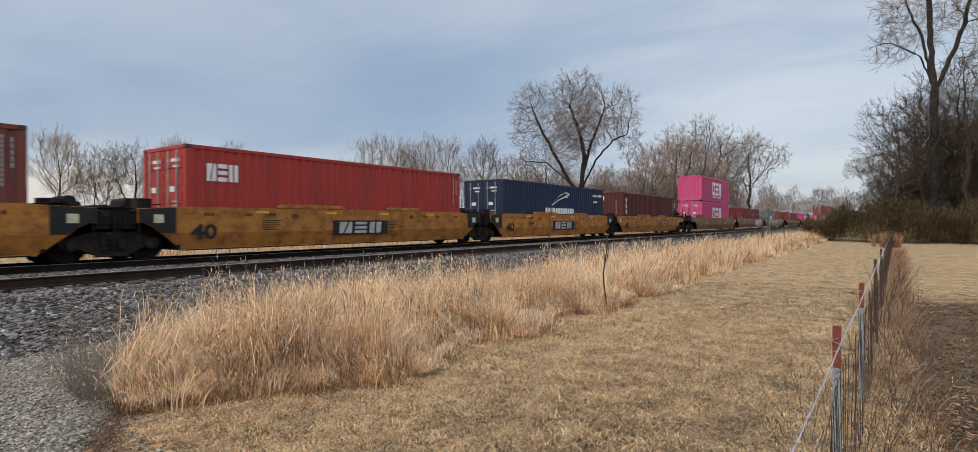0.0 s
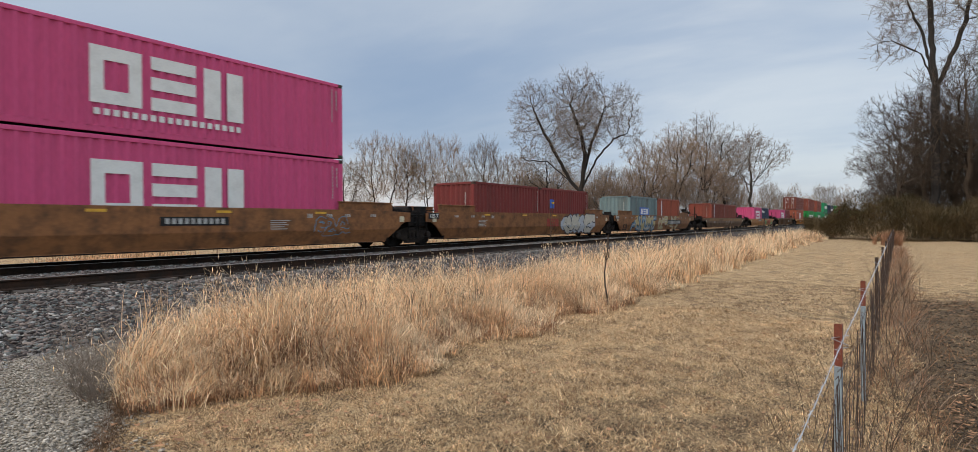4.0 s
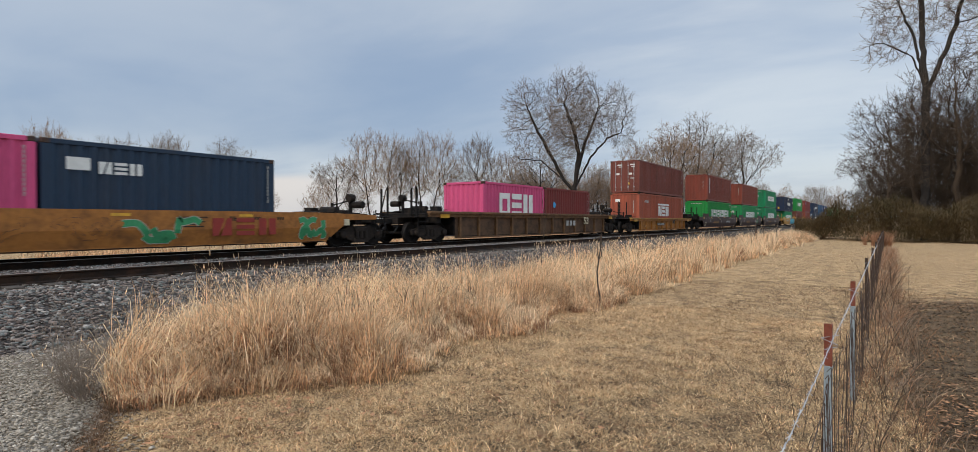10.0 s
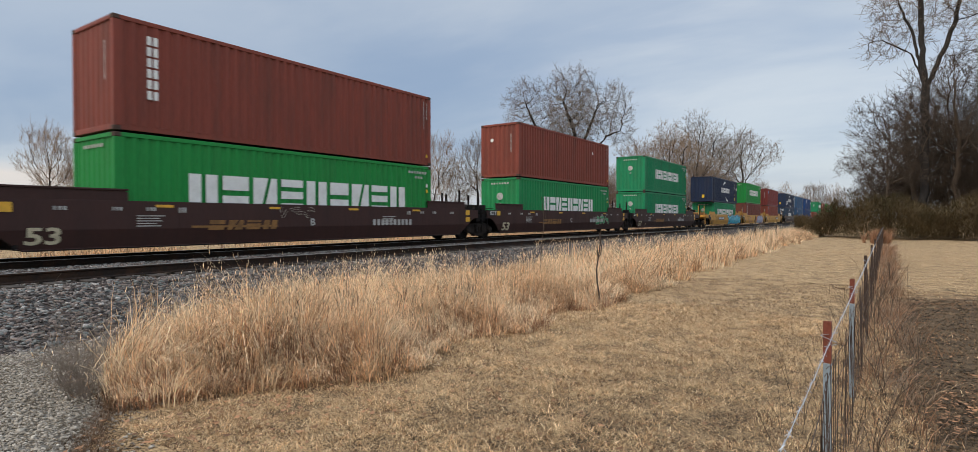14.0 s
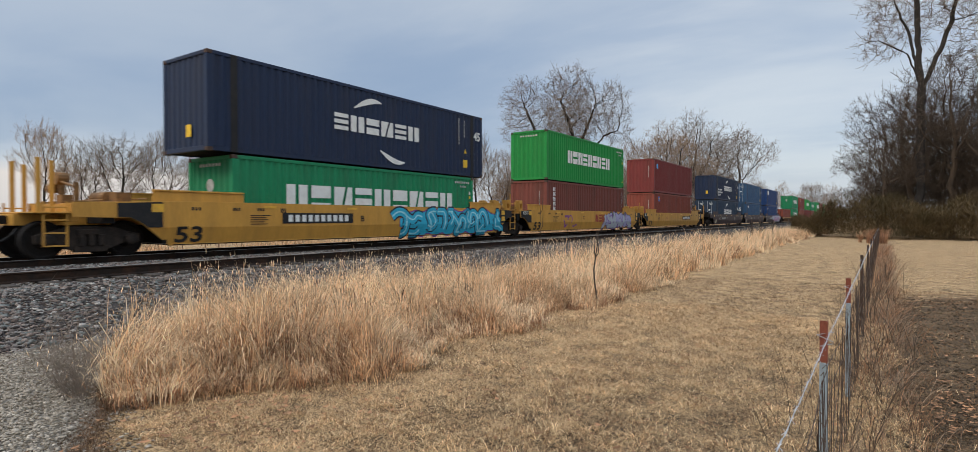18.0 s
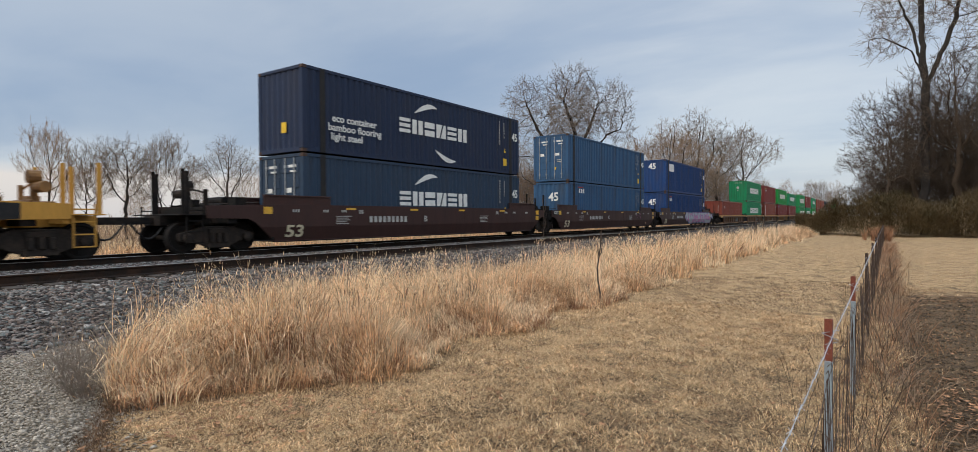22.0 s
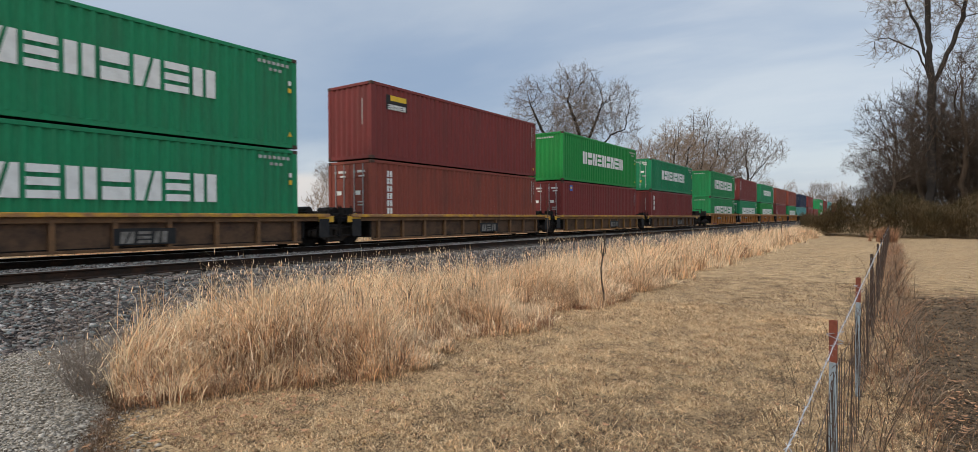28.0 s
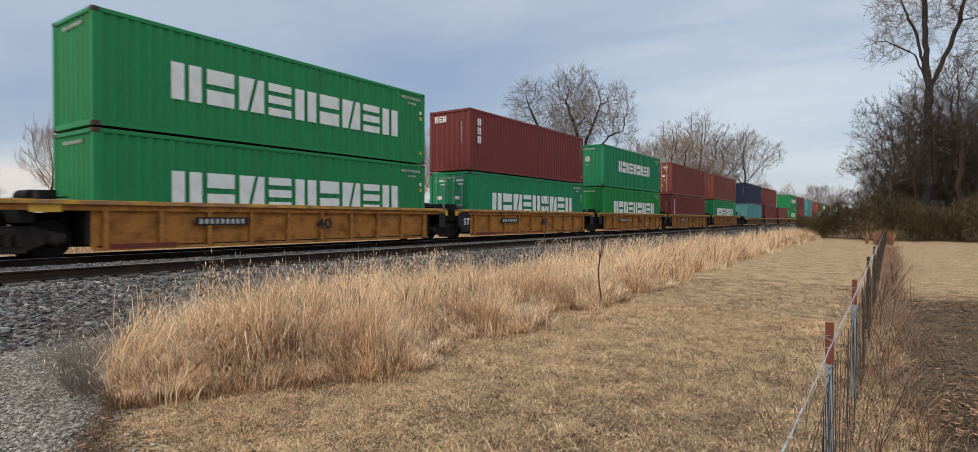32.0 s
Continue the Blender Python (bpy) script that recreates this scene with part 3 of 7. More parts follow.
def well_car(label, along, pitch, colour, style="smooth", top=1.37, lead=False, tail=False, own=(True, True), rail_tint=None, marks=(), posts=(True, True), fence=True, dark_ends=False):
    """One unit of a well car, its origin on the rails at its middle. lead, tail: a coupler end there; own: which ends carry a truck."""
    ob = thing("well_car", label, "railway car", "well cars of the train")
    mat = M[colour]
    h = pitch / 2
    a = h - (1.75 if pitch > 17.5 and style == "smooth" else 1.5 if pitch > 17.5 else 1.6)
    key = (pitch, style, top, lead, tail)

    def side_mesh():
        s = Shape()
        e0, e1 = (h + 0.5 if lead else h - 0.45), (h + 0.5 if tail else h - 0.45)
        # the lower half of the sheet is folded inwards
        arch = [(a + 0.58, FOLD), (a + 0.75, 0.80), (a + 0.98, 0.92)]
        s.slab(arch + [(e1, 0.94), (e1, top - 0.07), (a - 0.4, top), (-a + 0.4, top), (-e0, top - 0.07), (-e0, 0.94)] + [(-y, z) for y, z in reversed(arch)], -0.03, 0.03)
        section = ((-0.03, FOLD), (-0.150, 0.20), (-0.087, 0.20), (0.03, FOLD))
        verts = [(x, sy * (a + 0.58 if z > 0.5 else a), z) for sy in (-1, 1) for x, z in section]
        s.add(verts, [(0, 1, 2, 3), (7, 6, 5, 4)] + [(4 + i, 4 + (i + 1) % 4, (i + 1) % 4, i) for i in range(4)])
        return s.mesh("side", 0.004)

    def low_mesh():
        # a ribbed side: a thin web under a heavy top chord, with a bottom angle
        s = Shape()
        e0, e1 = (h + 0.4 if lead else h - 0.5), (h + 0.4 if tail else h - 0.5)
        s.box(-0.07, 0.03, -a, a, 0.10, 0.17)
        s.box(-0.10, 0.02, -e0, e1, top - 0.27, top - 0.13)
        return s.mesh("side", 0.006)
    for sx in (1, -1):
        side = part("side_wall", kept((key, "side"), side_mesh if style == "smooth" else low_mesh), mat, ob, at=(sx * 1.35, 0, 0))
        if sx < 0:
            side.rotation_euler = (0, 0, 0)
            side.scale = (-1, 1, 1)
        if style == "ribbed":
            part("side_web", kept((key, "web"), lambda: Shape().slab([(-a, 0.12), (a, 0.12), (a + 0.15, 0.5), (a + 0.15, top - 0.1), (-a - 0.15, top - 0.1), (-a - 0.15, 0.5)], -0.0125, 0.0125).mesh("web")), mat if colour == "yellow_old" else M["dark_web"], ob, "faded yellow side panel" if colour == "yellow_old" else "dark brown recessed side panel", at=(sx * 1.2525, 0, 0))
            ribs = 10 if pitch < 17 else 12
            for k in range(ribs):
                y = -a + 0.25 + k * (2 * a - 0.5) / (ribs - 1)
                part("rib", kept(("rib", top), lambda: Shape().slab([(-0.06, 0.14), (0.06, 0.14), (0.06, top - 0.2), (-0.06, top - 0.2)], -0.085, 0.035).mesh("rib", 0.01)), mat, ob, at=(sx * 1.35 if sx > 0 else -1.31, y, 0))
            part("top_chord", kept(("chord", pitch, lead, tail), lambda: Shape().box(-0.12, 0.10, -h - (0.4 if lead else -0.5), h + (0.4 if tail else -0.5), 0, 0.11).mesh("chord", 0.012)), M[rail_tint or colour], ob, "worn painted top rail", at=(sx * 1.35 if sx > 0 else -1.33, 0, top - 0.13))
        else:
            part("sill_rail", kept(("sill", pitch), lambda: Shape().box(-0.05, 0.045, -a, a, 0, 0.05).mesh("sill", 0.01)), mat, ob, at=(sx * 1.235, 0, 0.175))
            for y in (-0.62, -0.18, 0.18, 0.62):
                part("seam", kept(("seam", top), lambda: Shape().box(0, 0.006, -0.02, 0.02, FOLD + 0.02, top - 0.03).mesh("seam")), mat, ob, "welded seam in the side", at=(sx * 1.3805 if sx > 0 else -1.3865, y * a + 0.4, 0))
            if not fence and colour == "yellow_old":
                for y, long in ((-2.0, 1.35), (2.3, 0.95)):
                    part("guide_bar", kept(("guide_bar", long), lambda: Shape().slab([(-long, 0), (long, 0), (long - 0.04, 0.08), (long - 0.16, 0.13), (-long + 0.16, 0.13), (-long + 0.04, 0.08)], -0.05, 0.05).mesh("bar", 0.02)), mat, ob, "rounded container guide bar", at=(sx * 1.345, y, top + 0.002))
        if fence and style == "smooth":
            for sy in (-1, 1):
                part("guide_fence", kept(("fence", style), lambda: Shape().slab([(-1.3, 0), (1.3, 0), (1.3, 0.24), (1.15, 0.30), (-1.3, 0.30)], -0.02, 0.02).box(-0.06, 0.05, -1.3, 1.3, 0.27, 0.32).mesh("fence", 0.008)), M[rail_tint or colour], ob, at=(sx * 1.27, sy * (a - 0.9), top - 0.02))
    part("well_floor", kept(("floor", pitch), lambda: Shape().box(-1.3, 1.3, -a + 0.1, a - 0.1, 0.185, 0.208).mesh("floor")), M["underframe"], ob)
    for k, (sy, coupled) in enumerate(((-1, lead), (1, tail))):
        reach = 1.35 if coupled else 0.55

        frame_mat = mat if colour == "yellow_new" else M["underframe"]
        pieces = [("bulkhead", (-1.30, 1.30, a + 0.05, a + 0.16, 0.25, top - 0.05)), ("deck_plate", (-1.28, 1.28, a + 0.165, h - 0.3, top - 0.22, top - 0.14)),
                  ("centre_sill", (-0.45, 0.45, a + 0.165, h + reach, 0.74, 1.02)), ("bolster", (-1.30, 1.30, h - 0.45, h - 0.15, 0.78, top - 0.225))]
        if coupled:
            pieces += [("end_sill", (-1.28, 1.28, h + 0.35, h + 0.5, 0.82, top - 0.1)), ("end_platform", (-1.35, 1.35, h + 0.505, h + 1.25, 1.025, 1.06)), ("coupler", (-0.12, 0.12, h + reach, h + reach + 0.8, 0.78, 0.98))]
        for name, (x0, x1, y0, y1, z0, z1) in pieces:
            piece = part(name, kept((name, pitch, top, coupled), lambda: Shape().box(x0, x1, y0, y1, z0, z1).mesh(name, 0.012)), M["underframe"] if name in ("bolster", "coupler", "bulkhead") else frame_mat, ob)
            if sy < 0:
                piece.rotation_euler = (0, 0, math.pi)
        if dark_ends:
            part("end_panel", kept(("end_panel", pitch, coupled, top), lambda: Shape().slab([(a + 0.57, 0.67), (a + 0.75, 0.81), (a + 0.98, 0.93), (h - 0.46, 0.95), (h - 0.46, top - 0.08), (a + 0.2, top - 0.03), (a + 0.2, 0.67)], 0, 0.006).mesh("panel")), M["black"], ob, "black painted end panel", at=(1.389, 0, 0)).scale = (1, sy, 1)
        gear = part("brake_gear", kept(("gear", pitch, coupled, top), lambda: gear_mesh(h, a, top, coupled)), M["underframe"] if colour != "yellow_new" else M["yellow_dull"], ob, "brake cylinder, valves and pipes")
        if sy < 0:
            gear.rotation_euler = (0, 0, math.pi)
        if coupled:
            part("air_hose", kept("hose", hose_mesh), M["black"], ob, "black rubber air hose", at=(0.35, sy * (h + reach + 0.25), 0.8))
            if posts[k]:
                for x in (-1.22, -0.35, 0.55, 1.28):
                    part("stanchion", kept("stanchion", lambda: Shape().box(-0.03, 0.03, -0.05, 0.05, 0.0, 1.28).mesh("post", 0.008)), mat if colour == "yellow_new" else M["underframe"], ob, at=(x, sy * (h + 0.62 + (0.5 if x in (-0.35, 1.28) else 0)), 1.02))
            for x in (1.28, -1.28):
                part("side_ladder", kept("ladder", ladder_mesh), mat if colour == "yellow_new" else M["underframe"], ob, at=(x, sy * (h + 0.8), 0.35))
        if style != "smooth":
            part("end_reflector", plate(0.62, 0.22), M["reflector"], ob, "yellow reflective plate", at=(1.385, sy * (h - 0.62), top - 0.20))
        elif colour in ("yellow_new", "oxide_car"):
            for z in (top - 0.19, top - 0.49) if sy > 0 else (top - 0.19,):
                part("end_reflector", plate(0.30, 0.22), M["reflector"], ob, "yellow reflective plate", at=(1.396, sy * (h - (1.28 if sy > 0 else 1.42)), z))
        else:
            part("end_card", plate(0.24, 0.22), M["cream"], ob, "small pale card holder", at=(1.396, sy * (h - 0.95), top - 0.33))
    if own[0]:
        truck(ob, -h + (0.0 if lead else 0.0))
    if own[1]:
        truck(ob, h)
    # reflectors and stencils along the side
    if style == "smooth":
        for k in (-0.62, -0.2, 0.2, 0.62):
            part("reflector", plate(0.45, 0.07), M["reflector"], ob, "yellow reflective strip", at=(1.384, k * a, top - 0.12))
    ink = M["black"] if colour in ("yellow_new", "yellow_old", "orange_car") else M["dull_white"]
    for sy in (-1, 1):
        if style == "smooth":
            for k, (dy, dz, w, hh) in enumerate(((0.7, 0.20, 0.30, 0.09), (1.9, 0.20, 0.26, 0.09), (2.7, 0.20, 0.26, 0.09), (3.5, 0.22, 0.22, 0.14))):
                part("stencil", blocks(3, w, hh, 0), ink, ob, "small stencilled marking", at=(1.386, sy * (a - dy), top - dz))
            part("data_panel", kept("data_panel", data_mesh), ink, ob, "block of fine unreadable stencil lines", at=(1.386, sy * (a - 4.6) if sy > 0 else -(a - 2.7), 0.98))
        if not (lead if sy < 0 else tail):
            if colour == "oxide_car" and sy > 0:
                for x, y, tall in ((-0.9, 0.30, 0.95), (-0.55, 0.42, 0.90), (0.15, 0.28, 1.05), (0.75, 0.36, 0.8), (1.2, 0.20, 0.95)):
                    part("stanchion", kept(("stanchion", tall), lambda: Shape().box(-0.03, 0.03, -0.05, 0.05, 0.0, tall).mesh("post", 0.008)), M["underframe"], ob, at=(x, h - y, top - 0.14))
            if colour == "yellow_new":
                for x in (-1.15, -0.35, 0.35, 1.15):
                    part("box_guide", kept("box_guide", box_guide_mesh), mat, ob, "yellow box-shaped container guide", at=(x, sy * (h - 0.62), top - 0.14))
            if colour != "yellow_new":
                part("end_ladder", kept("ladder", ladder_mesh), frame_mat, ob, at=(1.33, sy * (h - 0.28), 0.40))
            elif sy > 0:
                part("end_ladder", kept("tall_ladder", tall_ladder_mesh), mat, ob, "tall yellow ladder", at=(1.36, h - 0.32, 0.30))
            if style == "ribbed":
                part("end_plate", plate(0.42, 0.62), M["black"], ob, "black painted end plate", at=(1.384 if style == "smooth" else 1.40, sy * (h - 0.72), top - 0.62 if style == "smooth" else top - 0.5))
            if sy < 0 and style == "smooth" and colour in ("yellow_new", "oxide_car", "brown_car"):
                part("capacity_plate", plate(0.66, 0.24), M["black"], ob, "black plate", at=(1.396, -(h - 0.92), top - 0.19))
                part("capacity_marking", writing("125 T", 0.15), M["white"], ob, "white stencilled characters", at=(1.402, -(h - 0.92), top - 0.26))
    for kind, tint, y, z, *more in marks:
        at = (1.392 if style == "smooth" else 1.392, y, z)
        if kind[-1] == "3":
            kind, at = kind[:-1], (at[0] + 0.018, y, z)
        if kind == "text":
            low = style == "smooth" and z < 0.5 and more[1] > 0.3
            mark = part("number_marking", writing(*more), M[tint], ob, "stencilled characters", at=(1.386 - SLOPE * (FOLD - z), y, z) if low else at)
            if low:
                mark.rotation_euler = (0, math.atan(SLOPE), 0)
        elif kind == "word":
            part("marking", blocks(*more), M[tint], ob, "plain painted marking", at=at)
        elif kind == "plate":
            part("marking_plate", plate(*more), M[tint], ob, "painted panel", at=(at[0] - 0.005, y, z))
        elif kind == "spray":
            w, hh, layers, seed = more
            graffiti(ob, y, z, w, hh, layers, seed)
    RIDERS.append((ob, TRACK, along, RAIL))
    return ob


def gear_mesh(h, a, top, coupled):
    s = Shape()
    z = top - 0.13
    s.turned([(-0.45, 0.0), (-0.45, 0.15), (0.40, 0.15), (0.45, 0.0)], 0.25, h - 0.75, z + 0.22, 14, "x")
    s.box(-0.9, -0.5, h - 1.0, h - 0.65, z, z + 0.34)
    s.box(0.85, 1.15, h - 0.95, h - 0.7, z, z + 0.2)
    for x in (-1.1, -0.3, 0.7, 1.2):
        s.rod((x, a + 0.2, z + 0.06), (x * 0.9, h + 0.3, z + 0.09), 0.025, 5)
    s.rod((-1.25, h - 0.2, z + 0.12), (1.25, h - 0.2, z + 0.12), 0.03, 6)
    s.rod((-1.2, a + 0.5, z + 0.18), (1.2, a + 0.45, z + 0.18), 0.02, 5)
    if coupled:
        s.turned([(0.0, 0.0), (0.0, 0.13), (0.5, 0.13), (0.5, 0.0)], 0.6, h + 0.1, z + 0.45, 12, "x")
        s.box(0.42, 0.52, h + 0.0, h + 0.12, z, z + 0.75)
        s.rod((0.47, h + 0.2, z + 0.7), (0.47, h - 0.06, z + 0.7), 0.16, 12)
        s.box(-0.72, -0.62, h + 0.1, h + 0.2, z, z + 0.55)
        s.box(-0.2, 0.15, h + 0.05, h + 0.3, z, z + 0.26)
        s.rod((0.2, h + 0.15, z + 0.6), (-0.7, h + 0.2, z + 0.45), 0.03, 5)
    return s.mesh("gear", 0.006)


def hose_mesh():
    v, f = [], []
    tube([Vector((0, -0.45 + 0.9 * i / 10, -0.42 * math.sin(math.pi * i / 10))) for i in range(11)], [0.03] * 11, 7, v, f)
    return bulk("hose", np.array([tuple(q) for q in v]), f, None, True)


def box_guide_mesh():
    """An upright box with a window and a sloping foot."""
    s = Shape().box(-0.13, 0.13, -0.16, -0.10, 0, 0.62).box(-0.13, 0.13, 0.10, 0.16, 0, 0.62).box(-0.13, 0.13, -0.10, 0.10, 0.42, 0.62).box(-0.13, 0.13, -0.10, 0.10, 0, 0.18)
    return s.mesh("box_guide", 0.012)


def data_mesh():
    s = Shape()
    for k, w in enumerate((0.7, 0.55, 0.62, 0.48, 0.58)):
        s.box(0, 0.003, -0.35, -0.35 + w, -k * 0.065, -k * 0.065 + 0.026)
    return s.mesh("data")


def ladder_mesh():
    s = Shape().box(-0.02, 0.02, -0.25, -0.21, -0.1, 0.95).box(-0.02, 0.02, 0.21, 0.25, -0.1, 0.95)
    for z in (-0.1, 0.2, 0.5, 0.8):
        s.box(-0.015, 0.015, -0.22, 0.22, z, z + 0.035)
    return s.mesh("ladder", 0.005)


def tall_ladder_mesh():
    s = Shape().box(-0.02, 0.02, -0.25, -0.21, 0, 1.85).box(-0.02, 0.02, 0.21, 0.25, 0, 1.45)
    for k in range(5):
        s.box(-0.015, 0.015, -0.22, 0.22, 0.05 + k * 0.32, 0.085 + k * 0.32)
    return s.mesh("ladder", 0.005)


# ---- the train, unit by unit (places along the track at the middle of the clip) ----
CODE = (("column", "dull_white", 0.925, 0.90, 11, 0.05, 1.15), ("column", "dull_white", 0.955, 0.88, 5, 0.05, 0.7), ("triangle", "warning", 0.955, 0.14, 0.15), ("end_word", "dull_white", 0.72, 0.62, 1, 0.05, 1.0, 6))
NINE = (("word", "white", 0.0, 0.54, 9, 6.8, 0.78), ("word", "dull_white", 0.86, 0.90, 7, 1.15, 0.10, 0), ("word", "dull_white", 0.87, 0.83, 3, 0.5, 0.09, 0), ("plate", "white", 0.955, 0.72, 0.10, 0.14), ("plate", "warning", 0.955, 0.64, 0.11, 0.14), ("triangle", "warning", 0.955, 0.16, 0.15),
        ("end_word", "dull_white", 0.0, 0.90, 7, 1.2, 0.09, 0))
NINE_BIG = (("word", "white", 0.02, 0.505, 9, 8.85, 1.0),) + NINE[1:]
PEARL = (("end_disc", "dull_white", 0.0, 0.66, 0.2), ("end_word", "dull_white", 0.0, 0.52, 2, 0.16, 0.1, 0))
ARCS = (("word", "white", 0.0, 0.52, 6, 4.6, 0.58), ("swoosh", "white", -0.09, 0.72, 1.4, 1), ("swoosh", "white", 0.10, 0.23, 1.4, -1))
FORTY5 = (("text", "white", 0.935, 0.60, "45", 0.38), ("plate", "warning", 0.80, 0.20, 0.32, 0.36), ("triangle", "warning", 0.80, 0.40, 0.2), ("column", "dull_white", 0.73, 0.88, 9, 0.08, 1.2), ("column", "dull_white", 0.79, 0.86, 5, 0.07, 0.8))
FLOOR = 0.21     # base of the lower container above the rail
STD, HIGH = 2.591, 2.896


def load(along, ob, level=FLOOR):
    RIDERS.append((ob, TRACK, along, RAIL + level))
    return ob


def stack(along, low, high=None):
    """low and high: (label, colour, length, height, doors, marks)."""
    load(along, container(*low))
    if high:
        load(along, container(*high), FLOOR + low[3] + 0.045)


def twins(along, first, second):
    load(along - 3.07, container(*first))
    load(along + 3.07, container(*second))


L40, L45, L20 = 12.192, 13.716, 6.058
GREEN = "green corrugated steel container with white lettering blocks"
OXIDE = "oxide red corrugated steel container riding in a well car"


def green(tint="green", big=False, doors=False, pearl=False, note="", height=HIGH):
    return (note or GREEN, tint, L40, height, doors, (NINE_BIG if big else NINE) + (PEARL if pearl else ()))


def plain(tint="oxide", doors=False, marks=(), height=HIGH, length=L40, note=""):
    return (note or OXIDE, tint, length, height, doors, CODE + tuple(marks))


COLUMN = (("column", "white", -0.845, 0.83, 6, 0.34, 1.7),)
STICK = (("column", "white", -0.875, 0.80, 3, 0.34, 1.25), ("end_word", "white", -0.55, 0.86, 3, 0.75, 0.3, 1))
PINK_BIG = (("word", "white", 0.055, 0.55, 3, 4.2, 1.4), ("word", "white", 0.055, 0.20, 18, 3.9, 0.16, 0))
PINK_SMALL = (("word", "white", 0.02, 0.575, 3, 3.5, 1.2),)


def tank_marks(y, z=0.72):
    return ("text", "black", -7.45, 0.27, "53", 0.42)


# the leading set: weathered yellow forty-foot wells with single containers
for k, along in enumerate((-239.55, -223.87, -208.2, -192.55)):
    well_car("weathered yellow steel well car with smooth sides", along, 15.67, "yellow_old", own=(k == 0, True), tail=(k == 3), posts=(False, False), fence=False, dark_ends=k < 3,
             marks=(("text", "black", -5.68, 0.5, "40", 0.38), ("plate", "black", 0.1 if k != 3 else 3.0, 0.76 if k != 3 else 0.9, 2.6 if k != 3 else 1.8, 0.5 if k != 3 else 0.22),
                    ("word", "dull_white", 0.05 if k != 3 else 3.0, 0.76 if k != 3 else 0.9, 3 if k != 3 else 9, 2.1 if k != 3 else 1.6, 0.40 if k != 3 else 0.14, 1 if k != 3 else 0, 0.1)))
stack(-239.55, plain("brown"))
stack(-223.87, ("faded red corrugated steel container with white lettering blocks", "red", L40, HIGH, True, CODE + (("word", "white", -0.825, 0.745, 3, 1.0, 0.5),)))
stack(-208.2, ("dark navy corrugated steel container with white wing emblem", "navy", L40, HIGH, True, (("word", "white", 0.0, 0.475, 12, 3.6, 0.33), ("swoosh", "white", 0.0, 0.58, 2.0, 1), ("swoosh", "white", 0.03, 0.64, 1.8, 1), ("swoosh", "white", 0.08, 0.70, 1.4, 1), ("word", "white", 0.86, 0.84, 8, 1.6, 0.15, 0), ("word", "white", 0.80, 0.70, 4, 0.6, 0.13, 0), ("plate", "white", 0.90, 0.40, 0.12, 0.12))))
stack(-192.55, plain("dark_maroon", marks=STICK + (("plate", "warning", 0.86, 0.13, 0.55, 0.2), ("triangle", "warning", 0.86, 0.27, 0.26)), note="dark maroon corrugated steel container with white lettering column"))

# a set of three weathered brown fifty-three-foot wells, sprayed with graffiti
SETB = "weathered brown steel well car sprayed with graffiti"
well_car(SETB, -171.1, 19.6, "brown_car", lead=True, own=(True, True), marks=(("spray", "bone", -5.9, 0.80, 3.6, 0.95, (("bone", 1.0), ("brown_car", 0.72)), 3), ("plate", "black", 0.8, 0.98, 1.9, 0.24), ("word", "dull_white", 0.8, 0.98, 10, 1.7, 0.15, 0), ("spray", "steel_blue", 5.6, 0.8, 1.8, 0.7, (("steel_blue", 1.0), ("brown_car", 0.7)), 4)))
well_car(SETB, -151.45, 19.6, "brown_car", own=(False, True), marks=(("spray", "silver", 4.7, 0.76, 4.7, 1.2, (("ink", 1.05), ("silver", 0.96), ("ink", 0.5), ("bone", 0.5)), 11), ("word", "red_logo", 1.4, 0.86, 3, 1.4, 0.44, 1)))
well_car(SETB, -131.8, 19.6, "brown_car", tail=True, own=(False, True), marks=(("text", "black", -7.4, 0.27, "53", 0.42), ("spray", "aqua", -3.3, 0.72, 4.6, 1.2, (("bone", 1.04), ("sand", 0.95), ("ink", 0.55), ("steel_blue", 0.55), ("bone", 0.3)), 21), ("spray", "sand", 2.1, 0.72, 5.9, 1.2, (("bone", 1.0), ("sand", 0.6)), 22), ("plate3", "black", 3.95, 0.80, 3.7, 0.40), ("word3", "dull_white", 3.95, 0.80, 10, 3.3, 0.26, 0)))
stack(-171.1, ("bright magenta corrugated steel container with white lettering blocks", "magenta", L40, HIGH, True, CODE[:2] + PINK_BIG), ("bright magenta corrugated steel container with white lettering blocks", "magenta", L40, STD, False, CODE[:2] + PINK_BIG))
twins(-151.2, plain("maroon", length=L20, height=STD, note="short red corrugated steel container"), plain("maroon", length=L20, height=STD, marks=(("plate", "blue_logo", -0.55, 0.66, 0.5, 0.5), ("plate2", "warning", -0.52, 0.68, 0.3, 0.12)), note="short red corrugated steel container with a blue sticker"))
twins(-131.75, ("short blue-grey corrugated steel container, rust stained", "grey", L20, STD, False, CODE + (("plate", "blue_logo", 0.015, 0.57, 2.1, 0.58), ("word2", "white", 0.015, 0.56, 3, 1.7, 0.42))), plain("orange", length=L20, height=STD, marks=(("column", "white", -0.66, 0.88, 6, 0.3, 1.6),), note="short orange-red corrugated steel container"))

